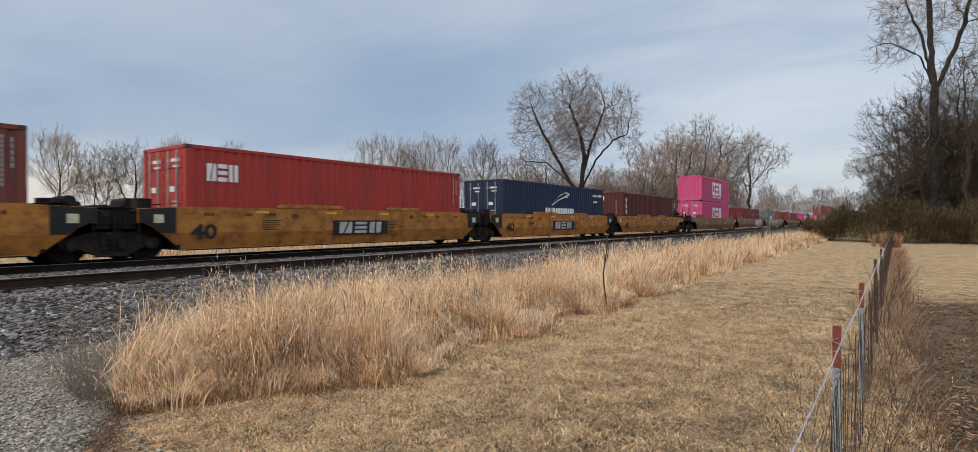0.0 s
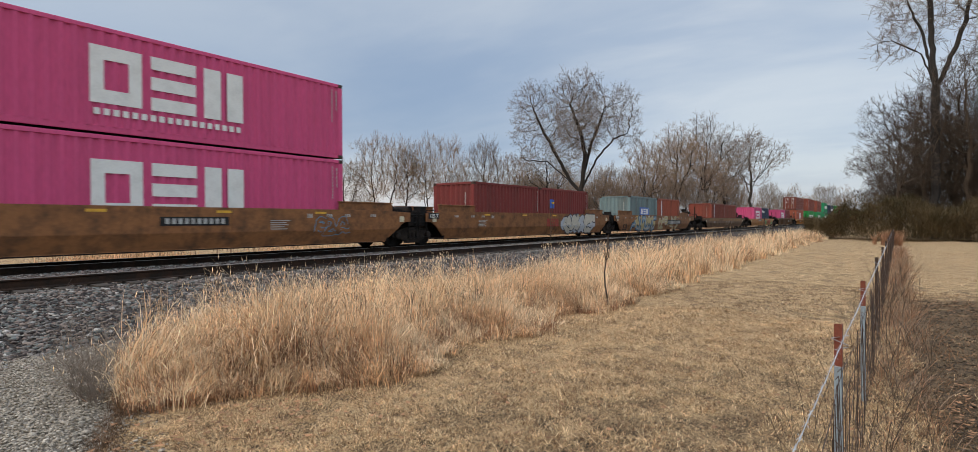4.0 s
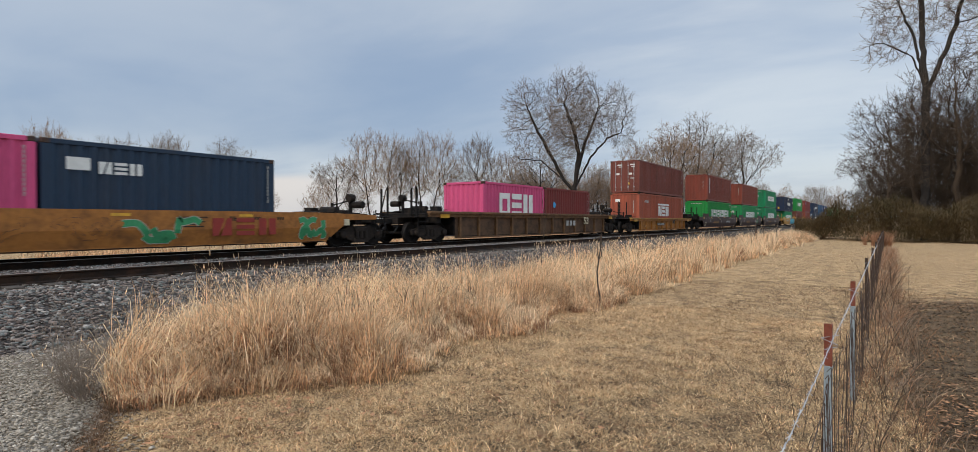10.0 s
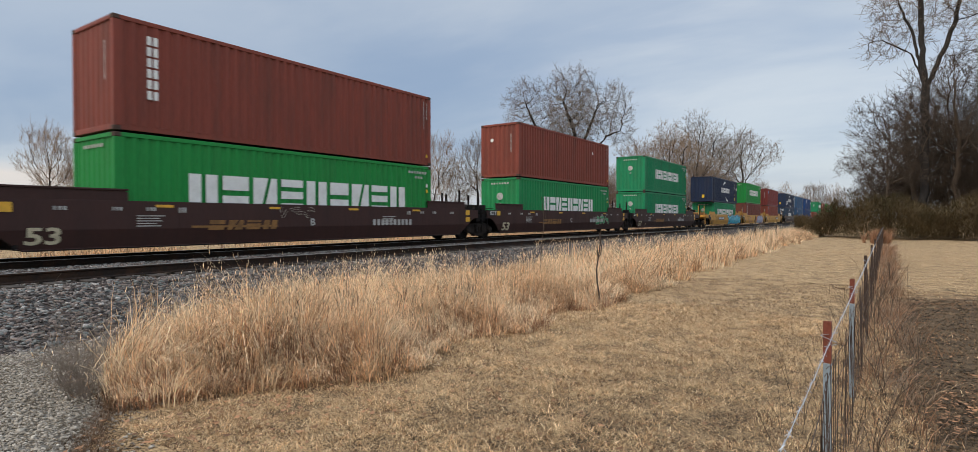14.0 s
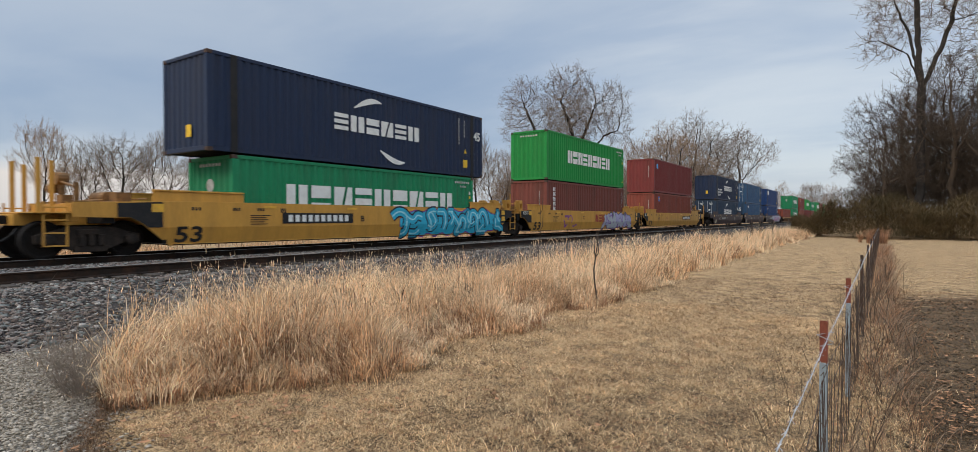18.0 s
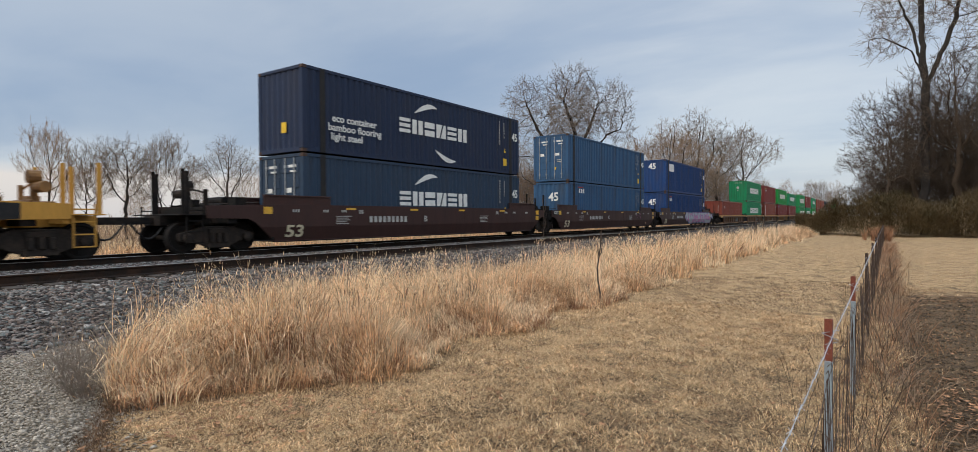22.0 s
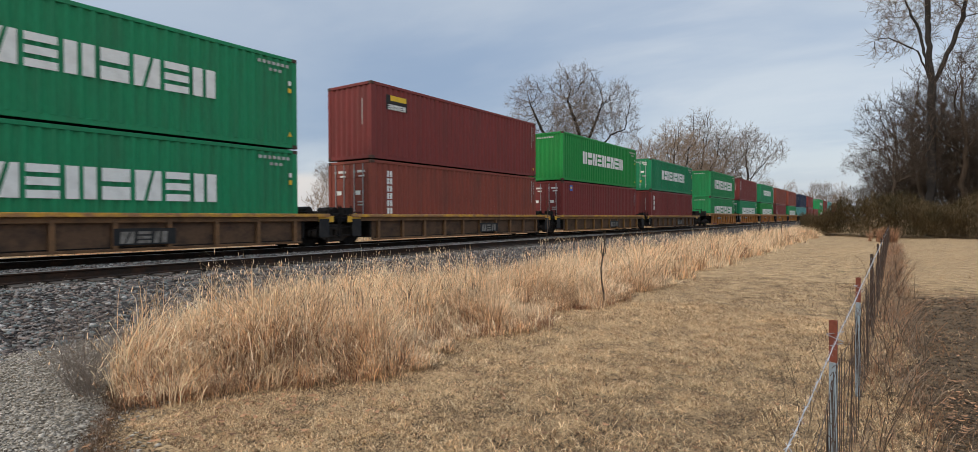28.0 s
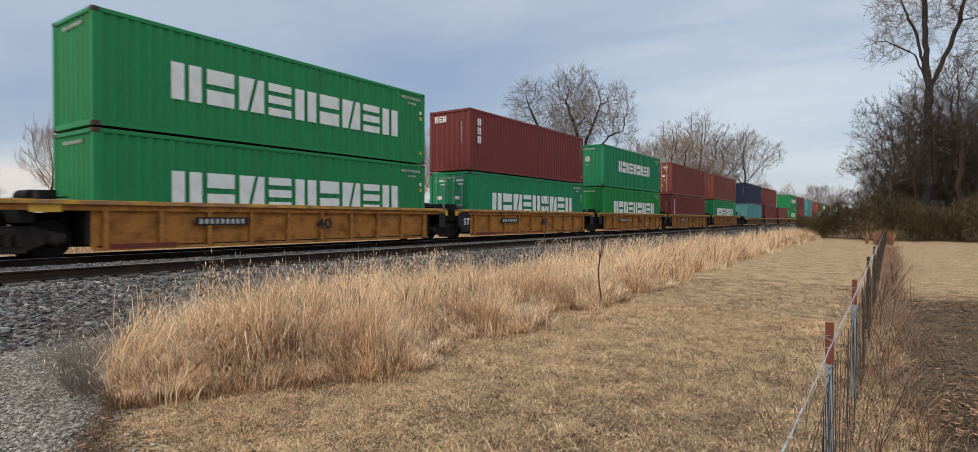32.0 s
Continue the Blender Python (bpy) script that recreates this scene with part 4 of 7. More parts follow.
# single fifty-three-foot wells
well_car("dull yellow and brown steel well car, soot stained", -108.0, 19.7, "dark_car", top=1.2, lead=True, tail=True, posts=(False, False), fence=False, marks=(("plate", "yellow_dull", 0.0, 1.02, 15.5, 0.26), ("word", "dark_car", -2.6, 0.99, 8, 2.3, 0.2, 0), ("spray", "bone", 1.5, 0.60, 2.6, 0.5, (("bone", 0.9), ("dark_car", 0.7)), 31)))
twins(-108.0, plain("oxide", length=L20, height=STD, marks=(("column", "white", -0.62, 0.88, 5, 0.34, 1.8),), note="short oxide red corrugated steel container"), plain("oxide", length=L20, height=STD, note="short oxide red corrugated steel container"))
well_car("weathered orange steel well car with smooth sides", -84.33, 19.7, "orange_car", top=1.17, lead=True, tail=True, posts=(False, False), fence=False, marks=(("plate", "black", -2.4, 0.93, 2.4, 0.22), ("word", "dull_white", -2.4, 0.93, 10, 2.1, 0.14, 0), ("word", "red_logo", 5.0, 0.72, 3, 2.2, 0.5, 1), ("spray", "moss", 2.6, 0.66, 0.9, 0.75, (("bone", 1.1), ("moss", 0.9)), 41), ("spray", "moss", 7.3, 0.66, 0.8, 0.75, (("bone", 1.1), ("moss", 0.9)), 42), ("spray", "ink", 0.6, 0.7, 2.0, 0.6, (("ink", 0.8), ("orange_car", 0.72)), 43)))
twins(-84.33, ("short magenta corrugated steel container with white lettering blocks", "magenta", L20, STD, False, CODE[:2] + PINK_SMALL), ("short dark teal corrugated steel container with white marking", "teal_dark", L20, STD, False, CODE[:2] + (("word", "white", -0.45, 0.765, 3, 1.05, 0.3), ("plate", "white", -0.755, 0.79, 0.5, 0.30))))
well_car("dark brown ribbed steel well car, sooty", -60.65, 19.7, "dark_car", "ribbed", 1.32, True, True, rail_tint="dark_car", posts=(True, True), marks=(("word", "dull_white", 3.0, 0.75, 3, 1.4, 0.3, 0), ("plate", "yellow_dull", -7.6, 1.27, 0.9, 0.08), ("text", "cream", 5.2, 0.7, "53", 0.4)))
twins(-60.65, ("short magenta corrugated steel container with white lettering blocks", "magenta", L20, STD, False, CODE[:2] + PINK_SMALL), plain("maroon", length=L20, height=STD, marks=(("disc", "sky_logo", -0.62, 0.62, 0.17),), note="short maroon corrugated steel container with a round blue sticker"))
well_car("weathered yellow ribbed steel well car", -39.0, 15.9, "yellow_old", "ribbed", 1.14, True, True, rail_tint="edge_yellow", posts=(True, True), marks=(("plate", "black", -1.2, 0.6, 2.0, 0.24), ("word", "dull_white", -1.2, 0.6, 10, 1.8, 0.15, 0), ("text", "black", 2.6, 0.6, "40", 0.36)))
stack(-39.0, ("red corrugated steel container with a white angular logo", "orange", L40, HIGH, False, CODE + (("word", "white", 0.015, 0.52, 3, 3.0, 0.85), ("plate", "white", 0.015, 0.72, 3.1, 0.14), ("word", "dull_white", -0.72, 0.78, 5, 1.0, 0.2, 0), ("end_plate", "white", -0.6, 0.80, 0.4, 0.24))), ("faded brown corrugated steel container, rust streaked", "brown", L40, STD, True, CODE + (("plate", "maroon", 0.08, 0.52, 0.3, 0.24),)))

# three oxide brown fifty-three-foot wells
for k, along in enumerate((-17.17, 2.2, 21.9)):
    well_car("oxide brown smooth-sided steel well car", along, 19.5, "oxide_car", lead=(k == 0), tail=(k == 2), own=(k == 0, True), posts=(True, True),
             marks=(("text", "cream", -7.6, 0.34, "53", 0.38), ("plate", "yellow_dull", -2.9, 0.70, 2.7, 0.06), ("word", "yellow_dull", -2.7, 0.74, 4, 2.3, 0.28, 1, 0.25), ("word", "dull_white", 3.6, 0.78, 10, 2.2, 0.22, 0), ("text", "dull_white", -0.2, 0.70, "BCA"[k], 0.22))
             + ((("spray", "bone", -0.9, 1.12, 1.1, 0.36, (("bone", 0.9), ("oxide_car", 0.65)), 51),) if k == 0 else ()) + ((("spray", "moss", 4.4, 0.8, 2.4, 0.6, (("bone", 1.0), ("moss", 0.7)), 52),) if k == 1 else ()))
stack(-17.17, green("green_bright", True), plain("oxide", marks=COLUMN))
stack(2.2, green("green", False, pearl=True), plain("oxide", marks=(("plate", "white", 0.55, 0.72, 0.16, 0.16), ("end_disc", "white", -0.5, 0.7, 0.1))))
stack(21.9, green("green_aged", False, pearl=True), green("green_aged", False, pearl=True))

# three fresh yellow fifty-three-foot wells
well_car("bright yellow smooth-sided steel well car with turquoise graffiti", 45.58, 19.45, "yellow_new", dark_ends=True, lead=True, own=(True, True), marks=(tank_marks(-7.25, 0.55), ("plate", "black", -3.03, 0.91, 2.95, 0.34), ("word", "white", -3.03, 0.91, 10, 2.6, 0.22, 0), ("text", "black", -1.1, 0.80, "B", 0.2), ("spray", "aqua", 4.6, 0.74, 7.4, 1.25, (("violet", 1.06), ("aqua", 0.98), ("ink", 0.56), ("aqua", 0.42), ("pale_aqua", 0.2)), 61)))
well_car("bright yellow smooth-sided steel well car with lilac graffiti", 65.08, 19.45, "yellow_new", dark_ends=True, own=(False, True), marks=(tank_marks(-7.3, 0.55), ("text", "black", -1.4, 0.84, "C", 0.2), ("word", "red_logo", 1.3, 0.90, 3, 1.75, 0.5, 1), ("spray", "lilac", 4.6, 0.74, 5.3, 1.2, (("ink", 1.02), ("lilac", 0.96), ("violet", 0.6), ("silver", 0.35)), 62), ("spray", "lilac", -3.6, 0.72, 1.4, 0.9, (("violet", 0.34),), 63)))
well_car("bright yellow smooth-sided steel well car", 84.52, 19.45, "yellow_new", dark_ends=True, tail=True, own=(False, True), marks=(tank_marks(-7.3, 0.55), ("plate", "black", 3.4, 0.92, 2.8, 0.32), ("word", "white", 3.4, 0.92, 10, 2.4, 0.2, 0), ("text", "black", 1.5, 0.84, "A", 0.2), ("word", "red_logo", -3.0, 0.92, 1, 0.3, 0.22, 0)))
stack(45.58, green("green_aged", True, pearl=True, height=STD), ("navy blue corrugated steel container with white arcs and lettering", "navy", L45, HIGH, False, FORTY5 + ARCS + (("end_plate", "warning", 0.2, 0.22, 0.28, 0.36),)))
stack(65.08, plain("brown", marks=COLUMN), green("green_bright", False))
stack(84.52, plain("oxide", marks=(("plate", "blue_logo", -0.78, 0.82, 0.42, 0.42), ("plate2", "warning", -0.77, 0.83, 0.24, 0.12))), plain("maroon", marks=(("disc", "sky_logo", -0.86, 0.78, 0.22),), note="maroon corrugated steel container with a round blue sticker"))

# three dark brown fifty-three-foot wells with forty-five-foot containers
for k, along in enumerate((108.23, 127.72, 147.09)):
    well_car("dark oxide brown smooth-sided steel well car", along, 19.45, "oxide_car", lead=(k == 0), tail=(k == 2), own=(k == 0, True), posts=(True, True),
             marks=(("text", "cream", -7.3, 0.34, "53", 0.38), ("word", "dull_white", -3.05, 0.88, 9, 2.1, 0.22, 0), ("text", "dull_white", -0.9, 0.78, "BCA"[k], 0.22))
             + ((("spray", "silver", 3.9, 0.77, 9.6, 1.12, (("aqua", 1.06), ("pink", 0.98), ("violet", 0.92), ("silver", 0.42)), 71),) if k == 2 else ()) + ((("spray", "pink", 5.0, 1.0, 0.8, 0.4, (("pink", 0.8), ("oxide_car", 0.6)), 72),) if k == 1 else ()))
stack(108.23, ("dark teal blue corrugated steel container with white arcs and lettering", "teal_dark", L45, HIGH, True, FORTY5 + ARCS), ("navy blue corrugated steel container with white arcs and lettering", "navy", L45, HIGH, False, FORTY5 + ARCS + (("text", "white", -0.665, 0.40, "eco container", 0.24), ("text", "white", -0.66, 0.29, "bamboo flooring", 0.24), ("text", "white", -0.72, 0.18, "light steel", 0.24), ("end_plate", "warning", 0.2, 0.3, 0.26, 0.36))))
stack(127.72, ("faded blue corrugated steel container, long, rust stained", "blue", L45, HIGH, False, FORTY5 + (("word", "white", -0.72, 0.82, 3, 0.9, 0.26, 0), ("plate", "red_logo", -0.74, 0.90, 0.7, 0.07), ("end_text", "white", 0.2, 0.6, "45", 0.5))), ("faded blue corrugated steel container with doors and steel bars", "blue", L45, HIGH, True, FORTY5))
stack(147.09, ("royal blue corrugated steel container, long", "royal", L45, HIGH, False, FORTY5 + (("word", "white", -0.775, 0.79, 3, 0.75, 0.3, 1, 0.2), ("plate", "red_logo", -0.78, 0.88, 0.6, 0.08), ("end_text", "white", 0.0, 0.62, "45", 0.5))), ("royal blue corrugated steel container with a white sticker", "royal", L45, HIGH, False, FORTY5 + (("plate", "white", -0.74, 0.77, 1.4, 0.68), ("end_text", "white", 0.0, 0.72, "45", 0.5))))

# a set of five low ribbed forty-foot wells
for k, along in enumerate((168.65, 184.15, 199.6, 215.0, 230.6)):
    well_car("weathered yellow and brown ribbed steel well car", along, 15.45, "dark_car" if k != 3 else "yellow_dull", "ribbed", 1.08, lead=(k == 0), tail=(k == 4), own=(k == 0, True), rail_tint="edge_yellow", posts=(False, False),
             marks=(("plate", "black", 1.35, 0.46, 1.5, 0.42), ("word", "faded_white", 1.3, 0.44, 3, 1.2, 0.3, 1, 0.1)))
stack(168.65, plain("oxide", marks=(("plate", "white", -0.78, 0.72, 0.2, 0.3),), height=STD))
stack(184.15, green("green_aged", False, pearl=True), green("green_aged", False, pearl=True))
stack(199.6, plain("oxide", True, COLUMN, note="oxide red corrugated steel container with doors and lettering column"), plain("maroon", marks=(("plate", "black", -0.775, 0.77, 1.16, 0.56), ("plate2", "warning", -0.76, 0.83, 0.9, 0.2), ("word2", "white", -0.775, 0.71, 6, 1.0, 0.2)), note="maroon corrugated steel container with a black and yellow sticker"))
stack(215.0, plain("maroon", True, (("plate", "blue_logo", -0.82, 0.86, 0.36, 0.34), ("plate2", "warning", -0.82, 0.87, 0.2, 0.12))), green("green_bright", False))
stack(230.6, plain("maroon", marks=STICK), green("green_aged", False, doors=True, height=STD, note="green corrugated steel container with doors and white lettering blocks"))

# a set of five yellow ribbed forty-foot wells
for k, along in enumerate((250.05, 265.4, 280.85, 296.3, 312.0)):
    well_car("faded yellow ribbed steel well car with worn top rail", along, 15.45, "yellow_old", "ribbed", 1.34, lead=(k == 0), tail=(k == 4), own=(k == 0, True), rail_tint="edge_yellow", posts=(False, False),
             marks=(("plate", "black", -2.9, 0.81, 1.6, 0.22), ("word", "dull_white", -2.9, 0.81, 9, 1.4, 0.14, 0), ("text", "black", 0.72, 0.56, "40", 0.32), ("plate", "maroon", -5.0, 0.2, 1.6, 0.12)) + ((("plate", "black", -6.7, 0.74, 0.6, 0.9), ("text", "white", -6.7, 0.62, "25T", 0.28)) if k == 1 else ()))
stack(250.05, green("green", True), green("green", True))
stack(265.4, green("green_aged", True, doors=True), plain("maroon", marks=STICK, note="maroon corrugated steel container with white lettering column"))
stack(280.85, green("green_bright", True), green("green_aged", False, pearl=True))
stack(296.3, plain("maroon", marks=COLUMN), plain("oxide", True))
stack(312.0, green("green", True), plain("oxide"))

# the sets that follow, seen far down the line
REST = ((331.6, "teal", "navy"), (347.1, "maroon", "maroon"), (362.6, "oxide", None), (378.0, "green_bright", "green"), (393.5, "oxide", "maroon"), (412.9, "teal", "teal"), (428.4, "maroon", None), (443.9, "green", "oxide"), (459.4, "oxide", "green"), (474.9, "royal", "maroon"))
for k, (along, low, high) in enumerate(REST):
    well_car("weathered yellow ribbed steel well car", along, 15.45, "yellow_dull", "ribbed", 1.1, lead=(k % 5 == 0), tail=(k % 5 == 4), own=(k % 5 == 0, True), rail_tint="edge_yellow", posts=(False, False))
    pair = [green(c, False) if c.startswith("green") else (c.replace("teal", "pale teal").replace("_", " ") + " corrugated steel container", c, L40, HIGH, False, CODE) for c in (low, high) if c]
    stack(along, *pair)


# ---- ground, track bed and rails ----
def ground_material():
    mat = bpy.data.materials.new("dry_winter_lawn")
    mat.use_nodes = True
    nt = mat.node_tree
    n, link = nt.nodes.new, nt.links.new
    shader = nt.nodes["Principled BSDF"]
    shader.inputs["Roughness"].default_value = 0.95
    shader.inputs["Specular IOR Level"].default_value = 0.15
    coord = n("ShaderNodeTexCoord")
    layers = []
    for size, detail, rough in ((0.35, 6, 0.6), (2.6, 8, 0.75), (52.0, 8, 0.75)):
        t = n("ShaderNodeTexNoise"); t.inputs["Scale"].default_value, t.inputs["Detail"].default_value, t.inputs["Roughness"].default_value = size, detail, rough
        link(coord.outputs["Object"], t.inputs["Vector"])
        layers.append(t)
    ramp = n("ShaderNodeValToRGB")
    e = ramp.color_ramp.elements
    e[0].position, e[0].color = 0.41, (0.045, 0.029, 0.017, 1)
    e[1].position, e[1].color = 0.66, (0.62, 0.415, 0.22, 1)
    m = e.new(0.5); m.color = (0.40, 0.262, 0.136, 1)
    mix = n("ShaderNodeMath"); mix.operation = "ADD"
    half = n("ShaderNodeMath"); half.operation = "MULTIPLY_ADD"; half.inputs[1].default_value, half.inputs[2].default_value = 1.3, -0.40
    link(layers[2].outputs["Fac"], half.inputs[0])
    part_of = n("ShaderNodeMath"); part_of.operation = "MULTIPLY"; part_of.inputs[1].default_value = 0.5
    link(layers[1].outputs["Fac"], part_of.inputs[0])
    link(half.outputs[0], mix.inputs[0]); link(part_of.outputs[0], mix.inputs[1])
    link(mix.outputs[0], ramp.inputs[0])
    soil = n("ShaderNodeMix"); soil.data_type = "RGBA"
    patch = n("ShaderNodeMapRange"); patch.inputs["From Min"].default_value, patch.inputs["From Max"].default_value = 0.60, 0.72
    patch.inputs["To Max"].default_value = 0.55
    link(layers[0].outputs["Fac"], patch.inputs["Value"]); link(patch.outputs[0], soil.inputs["Factor"])
    link(ramp.outputs[0], soil.inputs["A"]); soil.inputs["B"].default_value = (0.13, 0.10, 0.045, 1)
    # a stretch of bare soil beyond the fence, with a ragged edge
    place = n("ShaderNodeMapping"); place.inputs["Location"].default_value = (-1.9 / 2.1, -8.6 / 7.0, 0); place.inputs["Scale"].default_value = (1 / 2.1, 1 / 7.0, 0)
    link(coord.outputs["Object"], place.inputs[0])
    reach = n("ShaderNodeVectorMath"); reach.operation = "LENGTH"
    link(place.outputs[0], reach.inputs[0])
    ragged = n("ShaderNodeMath"); ragged.operation = "MULTIPLY_ADD"; ragged.inputs[1].default_value = 1.5
    link(layers[1].outputs["Fac"], ragged.inputs[0]); link(reach.outputs["Value"], ragged.inputs[2])
    bare = n("ShaderNodeMapRange"); bare.inputs["From Min"].default_value, bare.inputs["From Max"].default_value, bare.inputs["To Min"].default_value, bare.inputs["To Max"].default_value = 1.62, 1.86, 0.92, 0.0
    link(ragged.outputs[0], bare.inputs["Value"])
    dark = n("ShaderNodeValToRGB")
    dark.color_ramp.elements[0].position, dark.color_ramp.elements[0].color = 0.40, (0.030, 0.020, 0.012, 1)
    dark.color_ramp.elements[1].position, dark.color_ramp.elements[1].color = 0.70, (0.20, 0.130, 0.072, 1)
    link(mix.outputs[0], dark.inputs[0])
    dirt = n("ShaderNodeMix"); dirt.data_type = "RGBA"
    link(bare.outputs[0], dirt.inputs["Factor"]); link(soil.outputs["Result"], dirt.inputs["A"]); link(dark.outputs[0], dirt.inputs["B"])
    # thin worn lawn beside the near fence
    at = n("ShaderNodeMapping"); at.inputs["Location"].default_value = (0.6 / 2.3, -3.2 / 3.4, 0); at.inputs["Scale"].default_value = (1 / 2.3, 1 / 3.4, 0)
    link(coord.outputs["Object"], at.inputs[0])
    span = n("ShaderNodeVectorMath"); span.operation = "LENGTH"
    link(at.outputs[0], span.inputs[0])
    rough_edge = n("ShaderNodeMath"); rough_edge.operation = "MULTIPLY_ADD"; rough_edge.inputs[1].default_value = 2.2
    link(layers[1].outputs["Fac"], rough_edge.inputs[0]); link(span.outputs["Value"], rough_edge.inputs[2])
    thin_lawn = n("ShaderNodeMapRange"); thin_lawn.inputs["From Min"].default_value, thin_lawn.inputs["From Max"].default_value, thin_lawn.inputs["To Min"].default_value, thin_lawn.inputs["To Max"].default_value = 1.4, 2.5, 0.60, 0.0
    link(rough_edge.outputs[0], thin_lawn.inputs["Value"])
    worn = n("ShaderNodeMix"); worn.data_type = "RGBA"
    link(thin_lawn.outputs[0], worn.inputs["Factor"]); link(dirt.outputs["Result"], worn.inputs["A"]); link(dark.outputs[0], worn.inputs["B"])
    link(worn.outputs["Result"], shader.inputs["Base Color"])
    relief = n("ShaderNodeBump"); relief.inputs["Strength"].default_value, relief.inputs["Distance"].default_value = 0.7, 0.04
    link(layers[2].outputs["Fac"], relief.inputs["Height"]); link(relief.outputs[0], shader.inputs["Normal"])
    return mat


def stone_material(name, tints):
    """Broken stone: every piece takes one of several tints, with a fine grain."""
    mat = bpy.data.materials.new(name)
    mat.use_nodes = True
    n, link = mat.node_tree.nodes.new, mat.node_tree.links.new
    shader = mat.node_tree.nodes["Principled BSDF"]
    shader.inputs["Roughness"].default_value, shader.inputs["Specular IOR Level"].default_value = 0.85, 0.25
    info, ramp = n("ShaderNodeNewGeometry"), n("ShaderNodeValToRGB")
    ramp.color_ramp.interpolation = "CONSTANT"
    e = ramp.color_ramp.elements
    e[0].position, e[0].color = 0.0, (*tints[0], 1)
    e[1].position, e[1].color = 0.16, (*tints[1], 1)
    for at, tint in zip((0.36, 0.56, 0.76, 0.93), tints[2:]):
        e.new(at).color = (*tint, 1)
    link(info.outputs["Random Per Island"], ramp.inputs[0])
    coord, fine = n("ShaderNodeTexCoord"), n("ShaderNodeTexNoise")
    fine.inputs["Scale"].default_value, fine.inputs["Detail"].default_value = 60, 4
    link(coord.outputs["Object"], fine.inputs["Vector"])
    span, hsv = n("ShaderNodeMapRange"), n("ShaderNodeHueSaturation")
    span.inputs["From Min"].default_value, span.inputs["From Max"].default_value, span.inputs["To Min"].default_value, span.inputs["To Max"].default_value = 0.3, 0.7, 0.7, 1.3
    link(fine.outputs["Fac"], span.inputs["Value"])
    link(ramp.outputs[0], hsv.inputs["Color"]), link(span.outputs[0], hsv.inputs["Value"])
    link(hsv.outputs[0], shader.inputs["Base Color"])
    return mat


M["ground"] = ground_material()
M["straw"] = material("dry_tall_grass", (0.71, 0.465, 0.265), 0.85, 0, (0.42, 0.225, 0.115), 0.9, 0.8, 0.15, 6, 0.0, island=0.75, thin=0.4)
M["straw_rust"] = material("rust_brown_dry_grass", (0.37, 0.20, 0.112), 0.9, 0, (0.19, 0.10, 0.058), 0.9, 0.8, 0.15, 6, 0.0, island=0.7, thin=0.35)
M["straw_pale"] = material("bleached_dry_grass", (0.90, 0.71, 0.47), 0.85, 0, (0.66, 0.45, 0.26), 0.9, 0.7, 0.12, 6, 0.0, island=0.4, thin=0.4)
M["plume"] = material("pale_seed_head", (0.88, 0.68, 0.45), 0.9, 0, (0.60, 0.40, 0.23), 0.9, 0.6, 0.1, 9, 0.0, island=0.5, thin=0.4)
M["lawn_blade"] = material("short_dry_grass", (0.65, 0.43, 0.235), 0.9, 0, (0.31, 0.175, 0.09), 1.1, 0.85, 0.15, 6, 0.0, island=0.6, thin=0.25)
M["lawn_pale"] = material("bleached_lawn_blade", (0.78, 0.585, 0.345), 0.9, 0, (0.58, 0.40, 0.215), 1.1, 0.6, 0.15, 6, 0.0, island=0.45, thin=0.25)
M["lawn_brown"] = material("dead_lawn_blade", (0.26, 0.14, 0.07), 0.9, 0, (0.13, 0.07, 0.038), 1.1, 0.8, 0.15, 6, 0.0, island=0.5, thin=0.2)
M["thatch"] = material("brown_thatch", (0.15, 0.088, 0.050), 0.95, 0, (0.070, 0.043, 0.025), 1.3, 0.8, 0.15, 6, 0.0, island=0.5)
M["ballast"] = stone_material("grey_crushed_stone", ((0.044, 0.035, 0.031), (0.115, 0.088, 0.075), (0.19, 0.168, 0.150), (0.145, 0.150, 0.138), (0.235, 0.18, 0.15), (0.36, 0.33, 0.295)))
# the bed's near-black colour paints the shade in gaps between loose stones
M["bed"] = material("gap_shade_stone_bed", (0.032, 0.028, 0.026), 0.95, 0, (0.06, 0.048, 0.042), 3.0, 0.6, 0.45, 22, 0.9)
M["pale_gravel"] = material("pale_limestone_gravel", (0.22, 0.192, 0.158), 0.95, 0, (0.13, 0.108, 0.086), 1.6, 0.7, 0.35, 45, 0.8)
M["pale_stone"] = stone_material("pale_limestone_chip", ((0.15, 0.118, 0.084), (0.27, 0.225, 0.170), (0.34, 0.286, 0.222), (0.30, 0.255, 0.20), (0.38, 0.325, 0.26), (0.46, 0.40, 0.325)))
M["rail"] = material("rusty_rail_steel", (0.024, 0.017, 0.013), 0.75, 0.3, RUST, 3, 0.5, 0.15, 30, 0.2)
M["rail_head"] = material("worn_rail_head", (0.42, 0.41, 0.40), 0.32, 0.85, RUST, 2, 0.2, 0.1, 30, 0.05)
M["tie"] = material("creosoted_tie", (0.045, 0.036, 0.030), 0.9, 0, (0.10, 0.085, 0.07), 3, 0.5, 0.25, 15, 0.4, per_object=0.2)
M["soil"] = material("bare_dark_soil", (0.062, 0.044, 0.028), 0.95, 0, (0.17, 0.115, 0.060), 2.2, 0.7, 0.4, 30, 0.8)
